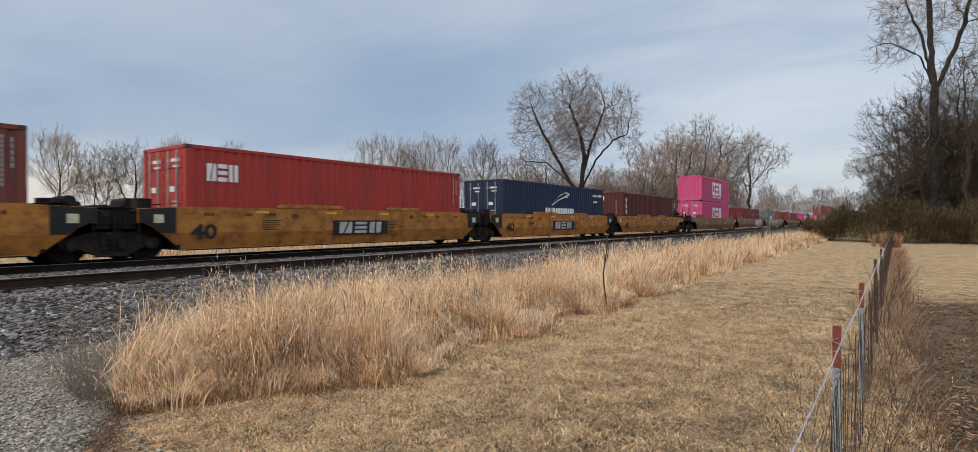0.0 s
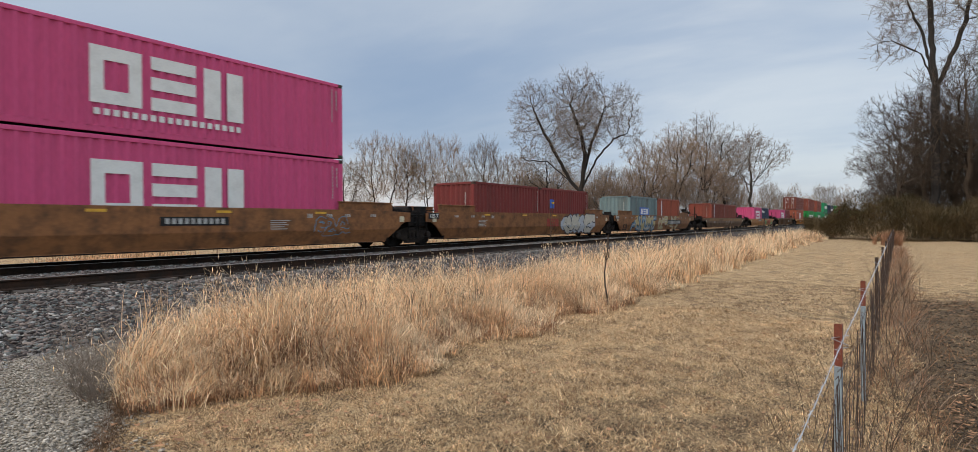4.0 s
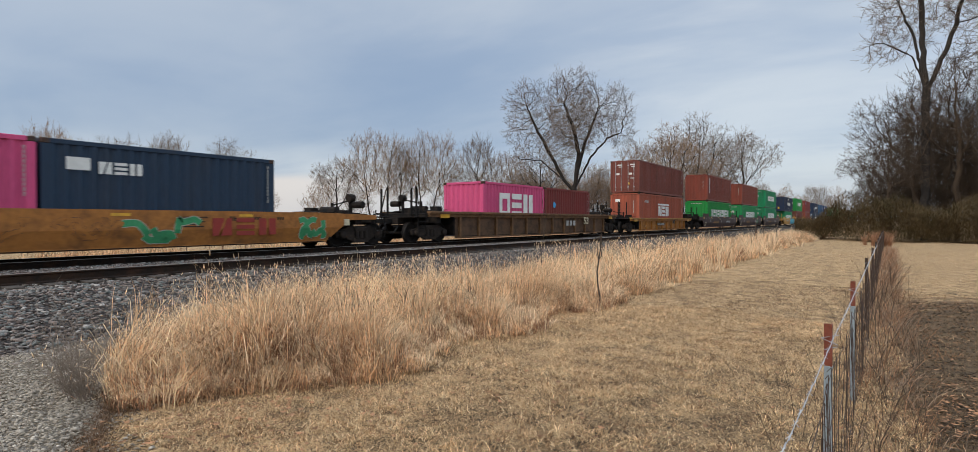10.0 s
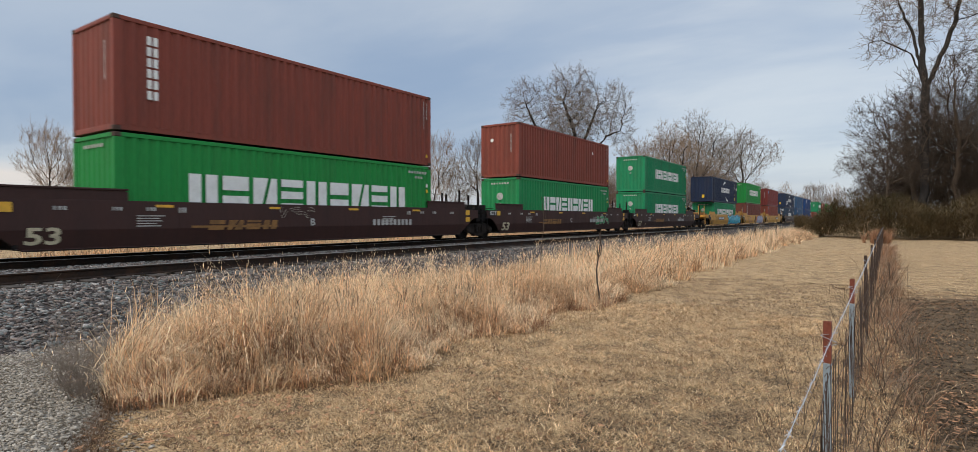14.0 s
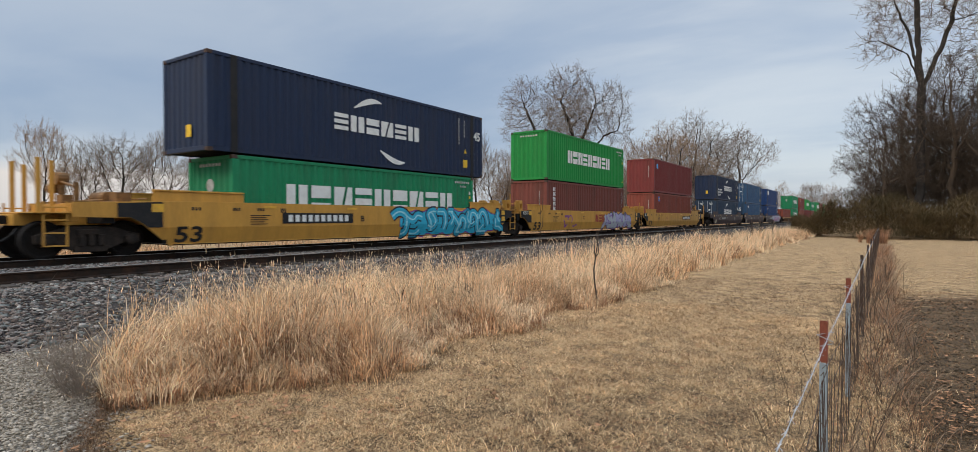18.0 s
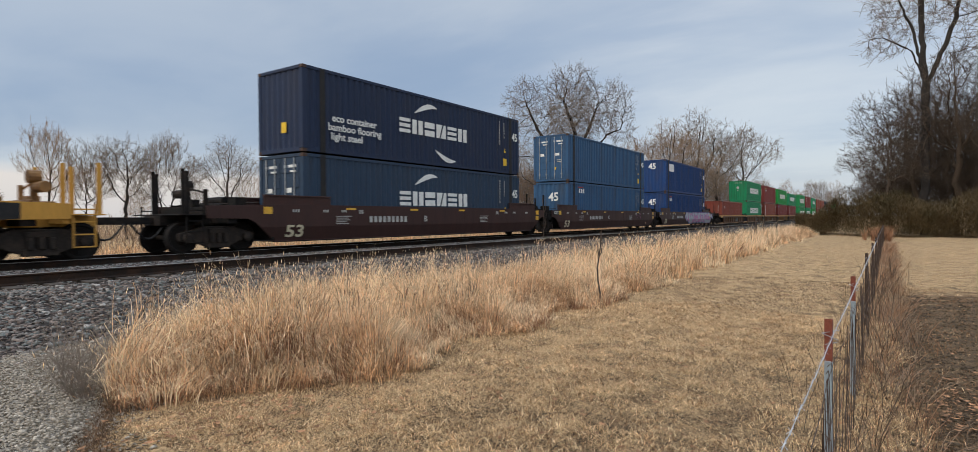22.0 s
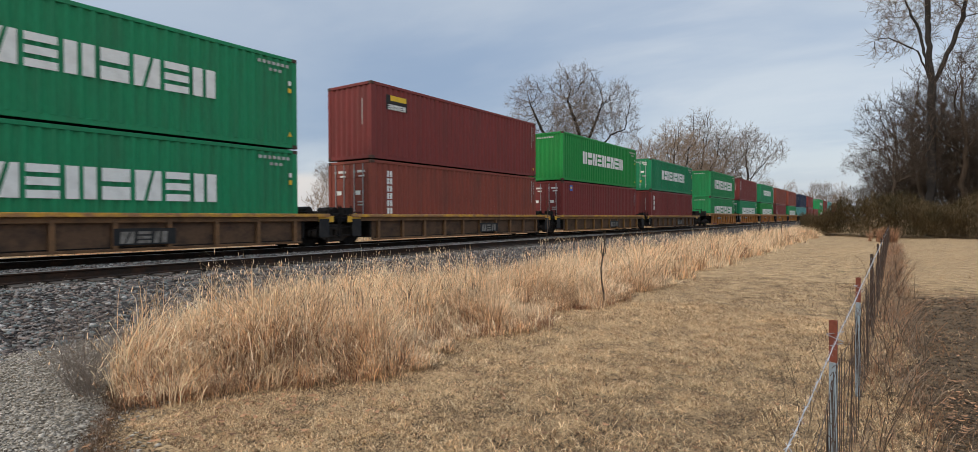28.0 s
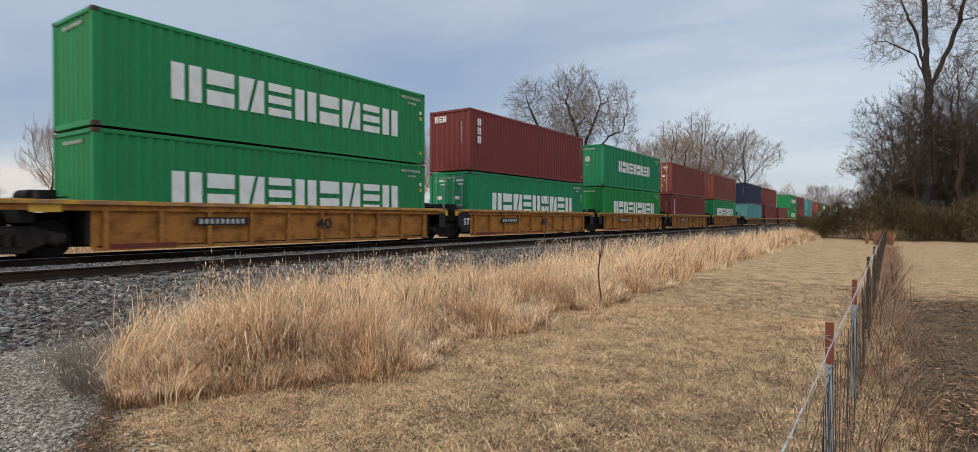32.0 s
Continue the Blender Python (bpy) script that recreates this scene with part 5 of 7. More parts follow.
M["bark"] = material("grey_brown_bark", (0.040, 0.034, 0.030), 0.95, 0, (0.023, 0.019, 0.016), 3, 0.6, 0.3, 20, 0.4)
M["twig"] = material("bare_twig", (0.225, 0.178, 0.142), 0.95, 0, (0.13, 0.10, 0.078), 0.6, 0.6, 0.1, 9, 0.0, island=0.25)
M["twig_tan"] = material("tan_twig", (0.31, 0.215, 0.145), 0.95, 0, (0.18, 0.12, 0.08), 0.6, 0.6, 0.1, 9, 0.0, island=0.25)
M["twig_dark"] = material("dark_twig", (0.098, 0.070, 0.050), 0.95, 0, (0.045, 0.034, 0.026), 0.6, 0.6, 0.1, 9, 0.0, island=0.3)
M["thicket"] = material("brown_olive_brush", (0.112, 0.076, 0.035), 0.95, 0, (0.038, 0.037, 0.016), 0.5, 0.8, 0.15, 6, 0.0, island=0.45)
M["dead_leaf"] = material("dead_leaf", (0.30, 0.148, 0.072), 0.85, 0, (0.17, 0.10, 0.06), 3, 0.7, 0.2, 20, 0.0, island=0.5)
M["post_red"] = material("red_post_paint", (0.20, 0.058, 0.036), 0.7, 0, RUST, 9, 0.5, 0.15, 60, 0.2)
M["post_grey"] = material("silver_grey_post", (0.30, 0.36, 0.40), 0.55, 0.3, RUST, 9, 0.35, 0.15, 60, 0.2)
M["wire"] = material("galvanised_wire", (0.42, 0.44, 0.47), 0.45, 0.7, (0.16, 0.12, 0.10), 12, 0.5, 0.1, 60, 0.0)
M["mesh_wire"] = material("rusty_fence_wire", (0.075, 0.055, 0.045), 0.75, 0.3, RUST, 10, 0.6, 0.1, 60, 0.0)
M["stake"] = material("weathered_dark_stalk", (0.085, 0.062, 0.048), 0.95, 0, (0.04, 0.03, 0.025), 6, 0.6, 0.2, 40, 0.2)

rng = np.random.default_rng(5)


def wave(x, y):
    """Gentle unevenness of the lawn."""
    return 0.035 * np.sin(x * 0.9 + 0.4 * y) * np.cos(y * 0.55) + 0.02 * np.sin(2.3 * x - 1.1 * y)


def patches(x, y, size, seed):
    """Smooth random patches between 0 and 1, about size metres across."""
    table = np.random.default_rng(seed).random((64, 64))
    u, v = x / size + 0.37 * y / size, y / size - 0.31 * x / size
    i, j = np.floor(u).astype(int), np.floor(v).astype(int)
    a, b = u - i, v - j
    a, b = a * a * (3 - 2 * a), b * b * (3 - 2 * b)
    near, far = table[i % 64, j % 64] * (1 - a) + table[(i + 1) % 64, j % 64] * a, table[i % 64, (j + 1) % 64] * (1 - a) + table[(i + 1) % 64, (j + 1) % 64] * a
    return near * (1 - b) + far * b


def build_ground():
    xs = np.concatenate([[-2500, -900, -300, -120, -60, -30, -20], np.linspace(-14, 14, 57), [20, 40, 90, 300, 900, 2500]])
    ys = np.concatenate([[-2500, -600, -120, -30, -8], np.linspace(-3, 60, 127), [70, 90, 130, 220, 500, 1200, 2500]])
    gx, gy = np.meshgrid(xs, ys)
    near = (np.abs(gx) < 13) & (gy > -3) & (gy < 60)
    gz = np.where(near, wave(gx, gy), -0.02)
    verts = np.stack([gx, gy, gz], -1).reshape(-1, 3)
    w, hh = len(xs), len(ys)
    idx = np.arange(w * hh).reshape(hh, w)
    faces = np.stack([idx[:-1, :-1], idx[:-1, 1:], idx[1:, 1:], idx[1:, :-1]], -1).reshape(-1, 4)
    tagged(new("ground", bulk("ground", verts, faces, M["ground"], True)), "dry straw-coloured winter lawn and field", "ground", kind="structure")


def strip(name, label, section, y0, y1, mat, category, steps=2):
    """A long body along the track with a given cross-section of (x, z)."""
    s = Shape()
    n = len(section)
    verts = [(x, y, z) for y in (y0, y1) for x, z in section]
    s.add(verts, [tuple(range(n)), tuple(range(2 * n - 1, n - 1, -1))] + [(n + i, n + (i + 1) % n, (i + 1) % n, i) for i in range(n)])
    me = s.mesh(name)
    me.materials.append(mat)
    return tagged(new(name, me), label, category, kind="structure")


NEAR_RAIL = -12.0


def build_track():
    top = RAIL - 0.235
    strip("track_bed", "crushed stone railway bed with sloping shoulder, near-black as shade between stones", [(-20.8, -0.1), (-7.9, -0.1), (-7.9, 0.01), (-9.6, 0.30), (-11.0, top), (-12.9, top), (-13.5, top + 0.06), (-15.2, top + 0.06), (-15.8, top - DROP), (-18.5, top - DROP), (-20.3, 0.02)], -60, 1500, M["bed"], "railway bed")
    profile = [(-0.075, 0.0), (0.075, 0.0), (0.075, 0.012), (0.012, 0.035), (0.010, 0.135), (0.037, 0.150), (0.037, 0.172), (-0.037, 0.172), (-0.037, 0.150), (-0.010, 0.135), (-0.012, 0.035), (-0.075, 0.012)]
    for x in (NEAR_RAIL, TRACK + 0.7525, TRACK - 0.7525):
        rail = thing("rail", "rusty steel rail with a worn bright head", "rail", "rails", "structure")
        def web():
            s = Shape()
            n = len(profile)
            s.add([(px, y, pz) for y in (-60, 1500) for px, pz in profile], [tuple(range(n)), tuple(range(2 * n - 1, n - 1, -1))] + [(n + i, n + (i + 1) % n, (i + 1) % n, i) for i in range(n)])
            return s.mesh("rail_web")
        part("rail_body", kept("railbody", web), M["rail"], rail)
        part("rail_head", kept("railhead", lambda: Shape().box(-0.030, 0.030, -60, 1500, 0.1725, 0.181).mesh("rail_head")), M["rail_head"], rail, "bright worn running surface")
        rail.location = (x, 0, RAIL - 0.181 - (DROP if x != NEAR_RAIL else 0))
    ties = thing("railway_ties", "dark creosoted wooden ties under the rails", "railway tie", kind="structure")
    me = kept("tie", lambda: Shape().box(-1.30, 1.30, -0.115, 0.115, -0.17, 0.0).mesh("tie", 0.012))
    short = kept("short_tie", lambda: Shape().box(-0.30, 0.55, -0.115, 0.115, -0.17, 0.0).mesh("tie", 0.012))
    for k in range(70):
        part("tie", me, M["tie"], ties, at=(TRACK, 2.0 + k * 0.56 + rng.uniform(-0.03, 0.03), RAIL - 0.186 - DROP))
    for k in range(70):
        part("tie_end", short, M["tie"], ties, at=(NEAR_RAIL - 0.1, 2.2 + k * 0.56 + rng.uniform(-0.03, 0.03), RAIL - 0.186))


def stones(name, label, x, y, z, size, mat, category):
    """Loose angular stones, each an eight-sided lump with its own turn and shape."""
    n = len(x)
    base = np.array([(1, 0, 0), (-1, 0, 0), (0, 1, 0), (0, -1, 0), (0, 0, 1), (0, 0, -1)], float)
    faces = np.array([(0, 2, 4), (2, 1, 4), (1, 3, 4), (3, 0, 4), (2, 0, 5), (1, 2, 5), (3, 1, 5), (0, 3, 5)])
    v = base[None] * rng.uniform(0.45, 1.45, (n, 6, 1)) + rng.uniform(-0.38, 0.38, (n, 6, 3))
    a = rng.uniform(0, 2 * math.pi, (n, 3))
    c, s = np.cos(a), np.sin(a)
    for i, j, k in ((0, 1, 0), (1, 2, 1), (0, 2, 2)):
        p, q = v[..., i].copy(), v[..., j].copy()
        v[..., i] = p * c[:, k, None] - q * s[:, k, None]
        v[..., j] = p * s[:, k, None] + q * c[:, k, None]
    v[..., 2] *= 0.5
    v = v * size[:, None, None] + np.stack([x, y, z], -1)[:, None]
    f = (faces[None] + (np.arange(n) * 6)[:, None, None]).reshape(-1, 3)
    return tagged(new(name, bulk(name, v.reshape(-1, 3), f, mat)), label, category, kind="stuff")


def bed_height(x):
    return np.interp(x, [-20.3, -18.5, -15.8, -15.2, -13.5, -12.9, -11.0, -9.6, -7.9], [0.02, RAIL - 0.235 - DROP, RAIL - 0.235 - DROP, RAIL - 0.175, RAIL - 0.175, RAIL - 0.235, RAIL - 0.235, 0.30, 0.01])


def build_stones():
    n = 62000
    y = 1.5 + 34 * rng.random(n) ** 1.6
    x = rng.uniform(-16.0, -7.4, n)
    toe = -7.85 + 0.22 * np.sin(y * 1.3) + 0.15 * np.sin(y * 3.1) + 0.25 * rng.random(n)
    keep = (x < toe) & (np.abs(x - NEAR_RAIL) > 0.14)
    x, y = x[keep], y[keep]
    stones("ballast_stones", "loose grey crushed stones on the railway bed", x, y, np.maximum(bed_height(x), 0.045) + 0.006, rng.uniform(0.020, 0.054, len(x)) * np.where(rng.random(len(x)) < 0.04, 1.4, 1), M["ballast"], "ballast")
    n = 5200
    y = 2.8 + 11.5 * rng.random(n) ** 1.3
    x = rng.uniform(0.16, 2.6, n)
    stones("soil_clods", "dark clods of bare soil beyond the fence", x, y, wave(x, y) + 0.004, rng.uniform(0.006, 0.030, n), M["soil"], "soil")
    # the pale gravel beside the bed
    edge = [(-8.9, 6.5), (-7.4, 4.6), (-6.6, 3.3), (-5.75, 2.3), (-4.8, 1.82), (-4.0, 1.45), (-3.2, 0.9), (-2.6, -0.5), (-2.6, -3.0), (-8.9, -3.0)]
    n = len(edge)
    s = Shape()
    cx, cy = -7.0, 0.5
    outer = [(x, y, float(wave(x, y)) + 0.004) for x, y in edge]
    inner = [(cx + (x - cx) * 0.80, cy + (y - cy) * 0.80, 0.062) for x, y in edge]
    s.add(outer + inner, [(i, n + i, n + (i + 1) % n, (i + 1) % n) for i in range(n)] + [tuple(range(2 * n - 1, n - 1, -1))])
    me = s.mesh("gravel_path")
    me.materials.append(M["pale_gravel"])
    tagged(new("gravel_path", me), "pale limestone gravel path beside the railway bed", "path", kind="structure")
    n = 66000
    y = rng.uniform(0.6, 6.0, n)
    x = rng.uniform(-8.9, -4.0, n)
    limit = np.interp(x, [-8.9, -7.4, -6.6, -5.75, -4.8, -4.0], [6.4, 4.6, 3.3, 2.3, 1.8, 1.4])
    spill = limit + 0.12 * np.sin(7 * x) + 0.06 * np.sin(19 * x) + 0.5 * rng.random(n) ** 4
    keep = y < spill
    x, y, inside = x[keep], y[keep], (limit - y)[keep]
    lift = np.clip(inside / 0.2, 0, 1)
    stones("gravel_chips", "pale limestone chips of the gravel path", x, y, wave(x, y) * (1 - lift) + 0.062 * lift + 0.009, rng.uniform(0.006, 0.019, len(x)) * np.where(rng.random(len(x)) < 0.01, 2.2, 1), M["pale_stone"], "gravel")


# ---- grass ----
def blades(x, y, z, height, width, lean, curl):
    """Tapered bent blades, five triangles each."""
    n = len(x)
    a = rng.uniform(0, 2 * math.pi, n)
    side = np.stack([np.cos(a) * width / 2, np.sin(a) * width / 2, np.zeros(n)], -1)
    lx, ly = lean
    root = np.stack([x, y, z], -1)
    low = root + np.stack([lx * 0.16, ly * 0.16, height * 0.36], -1)
    mid = root + np.stack([lx * 0.50, ly * 0.50, height * (0.74 - 0.25 * curl)], -1)
    tip = root + np.stack([lx * 1.15, ly * 1.15, height * (1 - curl)], -1)
    v = np.stack([root - side, root + side, low + side * 0.9, low - side * 0.9, mid + side * 0.7, mid - side * 0.7, tip], 1)
    f = np.array([(0, 1, 2), (0, 2, 3), (3, 2, 4), (3, 4, 5), (5, 4, 6)])
    return v, (f[None] + (np.arange(n) * 7)[:, None, None]).reshape(-1, 3)


def short_blades(x, y, z, height, width, lx, ly):
    """Bent blades of three triangles, that rise and then fall over."""
    n = len(x)
    a = rng.uniform(0, 2 * math.pi, n)
    side = np.stack([np.cos(a) * width / 2, np.sin(a) * width / 2, np.zeros(n)], -1)
    root = np.stack([x, y, z], -1)
    mid = root + np.stack([lx * 0.45, ly * 0.45, height], -1)
    tip = root + np.stack([lx, ly, height * rng.uniform(0.5, 1.5, n)], -1)
    v = np.stack([root - side, root + side, mid + side * 0.8, mid - side * 0.8, tip], 1)
    f = np.array([(0, 1, 2), (0, 2, 3), (3, 2, 4)])
    return v, (f[None] + (np.arange(n) * 5)[:, None, None]).reshape(-1, 3)


# worn spots of the lawn: place, half widths, how bare
WORN = ((-1.78, 4.34, 0.30, 0.28, 0.9), (-0.92, 5.25, 0.2, 0.28, 0.8), (-1.13, 6.43, 0.24, 0.40, 0.8), (-2.7, 4.0, 0.30, 0.20, 0.5), (-3.1, 3.6, 0.3, 0.2, 0.5), (-0.55, 6.4, 0.2, 0.5, 0.6), (-0.62, 3.9, 0.25, 0.4, 0.6), (-3.3, 5.0, 0.3, 0.2, 0.4), (-2.2, 6.3, 0.3, 0.25, 0.35), (-4.25, 3.35, 0.25, 0.25, 0.8), (-0.8, 8.2, 0.3, 0.7, 0.5))


def plumes(x, y, z, size, width):
    """Feathery seed heads: slim four-sided spindles."""
    n = len(x)
    d = rng.uniform(0, 6.28, n)
    t = rng.uniform(0.0, 0.6, n)
    axis = np.stack([np.cos(d) * t, np.sin(d) * t, np.ones(n)], -1)
    p = np.stack([x, y, z], -1)
    u = np.stack([np.cos(d + 1.57), np.sin(d + 1.57), np.zeros(n)], -1) * width[:, None]
    w = np.stack([np.cos(d), np.sin(d), np.zeros(n)], -1) * width[:, None]
    m = p + axis * (size * 0.4)[:, None]
    v = np.stack([p, m + u, m + w, m - u, m - w, p + axis * size[:, None]], 1)
    f = np.array([(0, 1, 2), (0, 2, 3), (0, 3, 4), (0, 4, 1), (5, 2, 1), (5, 3, 2), (5, 4, 3), (5, 1, 4)])
    return v, (f[None] + (np.arange(n) * 6)[:, None, None]).reshape(-1, 3)


def grass(name, label, x, y, height, width, mat, bend=0.35, z=None, drift=(0.10, -0.08)):
    n = len(x)
    d = rng.uniform(0, 2 * math.pi, n)
    r = height * bend * rng.random(n) ** 0.8
    v, f = blades(x, y, wave(x, y) - 0.01 if z is None else z, height, width, (np.cos(d) * r + drift[0] * height, np.sin(d) * r + drift[1] * height), 0.30 * rng.random(n) ** 1.5)
    return tagged(new(name, bulk(name, v.reshape(-1, 3), f, mat)), label, "grass", kind="stuff")


def clumped(n, x0, x1, y0, y1, near_power, clump):
    """Places gathered in tufts, denser close by; also each tuft's number and the way out from its middle."""
    m = max(n // clump, 1)
    cy = y0 + (y1 - y0) * rng.random(m) ** near_power
    cx = rng.uniform(x0, x1, m)
    k = rng.integers(0, m, n)
    s = 0.05 + 0.09 * rng.random(m)[k]
    dx, dy = rng.normal(0, 1, n) * s, rng.normal(0, 1, n) * s
    OUTWARD[:] = [np.arctan2(dy, dx)]
    return cx[k] + dx, cy[k] + dy, k


OUTWARD = []
SHRUB = (-5.67, 2.10)


def dry_shrub(x, y):
    """A wispy shrub: wiry stems that fan out from one foot, each with forking twigs."""
    rnd = random.Random(77)
    sv, sf, tv, tf = [], [], [], []
    ob = thing("dry_shrub", "grey-brown wispy dry shrub beside the gravel path", "shrub")

    def stem(p, d, length, radius, level):
        line = [p]
        for i in range(4):
            d = (d + Vector((rnd.gauss(0, 0.10), rnd.gauss(0, 0.10), rnd.gauss(0.02, 0.08)))).normalized()
            line.append(line[-1] + d * length / 4)
        tube(line, [radius * (1 - 0.17 * i) for i in range(5)], 4 if level == 0 else 3, *((sv, sf) if level == 0 else (tv, tf)))
        if level < 2:
            for k in range((8, 5)[level]):
                q = line[1 + (k % 4)]
                e = (d + Vector((rnd.gauss(0, 0.5), rnd.gauss(0, 0.5), rnd.gauss(0.1, 0.35)))).normalized()
                stem(q, e, length * rnd.uniform(0.25, 0.5), radius * 0.6, level + 1)

    for k in range(34):
        a = rnd.uniform(0, 6.28)
        lean = rnd.uniform(0.05, 0.75)
        stem(Vector((rnd.gauss(0, 0.05), rnd.gauss(0, 0.05), -0.02)), Vector((math.cos(a) * lean - 0.24, math.sin(a) * lean - 0.16, 1)).normalized(), rnd.uniform(0.35, 0.78), 0.0032, 0)
    part("stem_fan", bulk("stem_fan", np.array([tuple(q) for q in sv]), sf, None), M["twig"], ob)
    part("twig_spray", bulk("twig_spray", np.array([tuple(q) for q in tv]), tf, None), M["twig"], ob)["kind"] = "stuff"
    ob.location = (x, y, float(wave(np.array(x), np.array(y))))


def build_grass():
    for part_name, n, y0, y1, tall, wide, power, clump, mat in (("near", 40000, 1.75, 13.0, 1.02, 0.0072, 1.15, 46, "straw"), ("near", 44000, 1.75, 13.0, 0.66, 0.0078, 1.15, 40, "straw_rust"), ("near", 26000, 1.75, 13.0, 1.10, 0.0082, 1.15, 24, "straw_pale"),
                                                              ("lodged", 24000, 2.0, 14.0, 0.95, 0.0072, 1.15, 40, "straw_pale"), ("lodged", 16000, 2.0, 14.0, 0.75, 0.0062, 1.15, 60, "straw_rust"), ("far", 26000, 12.0, 80.0, 1.10, 0.018, 1.35, 26, "straw"), ("far", 11000, 12.0, 80.0, 0.8, 0.019, 1.35, 26, "straw_rust"), ("far", 26000, 12.0, 80.0, 1.14, 0.016, 1.35, 26, "straw_pale")):
        x, y, k = clumped(n, -8.4, -4.0, y0, y1, power, clump)
        front = -4.32 - 0.22 * np.sin(y * 0.9) - 0.22 * np.sin(y * 2.3 + 1.0) - np.clip((3.4 - y) * 0.62, 0, 1.2) + 0.20 * np.sin(k * 78.233) + 0.55 * (patches(x, y, 0.7, 26) - 0.5)
        back = -8.1 + 0.6 * np.sin(y * 0.6) + np.clip((3.6 - y) * 0.5, 0, 2.2) + 0.35 * np.sin(k * 45.1)
        keep = (x < front) & (x > back) & (-x < (2.44 + 0.1 * np.sin(k * 9.7)) * y)
        out = OUTWARD[0][keep]
        x, y, k = x[keep], y[keep], k[keep]
        lump = 0.42 + 0.46 * np.sin(k * 12.9898) ** 2 + 0.62 * (patches(x, y, 1.1, 15) - 0.5) + 0.30 * (patches(x, y, 0.4, 16) - 0.5) + 0.22 * np.exp(-((x + 6.3) / 0.8) ** 2 - ((y - 4.5) / 0.9) ** 2)
        rise = np.clip((front[keep] - x) / 0.7 + 0.5 * (patches(x, y, 0.35, 25) - 0.4), 0.34, 1) * np.clip((x - back[keep]) / 0.9, 0.55, 1)
        h = tall * lump * rise * rng.uniform(0.5, 1.12, len(x))
        r = h * rng.uniform(0.03, 1.0, len(x)) ** 1.15 * 0.9
        d = out + rng.normal(0, 0.7, len(x)) + np.where(rng.random(len(x)) < 0.55, rng.uniform(-3, 3, len(x)), 0)
        sway = 0.8 * h * (patches(x, y, 0.30, 17) - 0.5)
        bow = 0.8 * h * (patches(x, y, 0.28, 18) - 0.5)
        if part_name == "lodged":
            r, d = h * rng.uniform(0.5, 1.3, len(x)), k * 2.7 + rng.normal(0, 0.45, len(x))
        wide_now = np.full(len(x), wide) * rng.uniform(0.6, 1.3, len(x))
        lx, ly = np.cos(d) * r + 0.10 * h + bow, np.sin(d) * r + sway
        curl = np.clip(0.55 * (r / h) ** 1.2 + 0.08 * rng.random(len(x)), 0, 0.75)
        base = wave(x, y) - 0.01
        v, f = blades(x, y, base, h, wide_now, (lx, ly), curl)
        tagged(new("tall_grass", bulk("tall_grass", v.reshape(-1, 3), f, M[mat])), "tall dry tan grass along the railway", "grass", kind="stuff")
        if part_name != "far":
            # curled leaf ends and seed fluff along the stems
            m = int(len(x) * 1.7)
            j, u = rng.integers(0, len(x), m), rng.uniform(0.35, 1.0, m)
            bx, by, bz = x[j] + lx[j] * u * u * 1.1, y[j] + ly[j] * u * u * 1.1, base[j] + h[j] * (1 - curl[j] * u) * u
            a, s = rng.uniform(0, 6.28, m), rng.uniform(0.02, 0.095, m)
            v, f = short_blades(bx, by, bz, s * rng.uniform(-0.1, 0.8, m), rng.uniform(0.0035, 0.0085, m), np.cos(a) * s, np.sin(a) * s)
            tagged(new("grass_leaves", bulk("grass_leaves", v.reshape(-1, 3), f, M["straw_rust" if mat == "straw_rust" else "straw" if mat == "straw" else "plume"])), "curled dry leaves of the tall grass", "grass", kind="stuff")
        if mat == "straw_rust":
            continue
        pick = (rng.random(len(x)) < 0.30) & (h > 0.45 * tall)
        px, py, pz = (x + lx * 1.12)[pick], (y + ly * 1.12)[pick], (base + h * (1 - curl))[pick] - 0.03
        v, f = plumes(px, py, pz, rng.uniform(0.04, 0.09, pick.sum()), rng.uniform(0.0030, 0.0052, pick.sum()) * (2.0 if part_name == "far" else 1))
        tagged(new("grass_plumes", bulk("grass_plumes", v.reshape(-1, 3), f, M["plume"])), "pale feathery seed heads of the tall grass", "grass", kind="stuff")
    # long thin stems that stand over the rest
    x, y, k = clumped(1500, -8.3, -5.0, 3.4, 26.0, 1.2, 9)
    keep = -x < 2.3 * y
    x, y, k = x[keep], y[keep], k[keep]
    h = rng.uniform(0.75, 1.15, len(x)) * (0.8 + 0.25 * np.sin(k * 5.1))
    grass("tall_stems", "pale thin grass stems above the tall grass", x, y, h, 0.0050 + 0.0003 * y, M["straw"], 0.22, drift=(0.04, -0.02))
    x, y, k = clumped(3400, -8.3, -5.2, 4.2, 26.0, 1.2, 30)
    keep = (-x < 2.3 * y) & (patches(x, y, 1.6, 27) > 0.45)
    x, y = x[keep], y[keep]
    v, f = plumes(x, y, wave(x, y) + rng.uniform(0.55, 0.95, len(x)), rng.uniform(0.03, 0.07, len(x)), rng.uniform(0.0022, 0.0042, len(x)) + 0.0003 * y)
    tagged(new("grass_plumes", bulk("grass_plumes", v.reshape(-1, 3), f, M["plume"])), "pale feathery seed heads of the tall grass", "grass", kind="stuff")
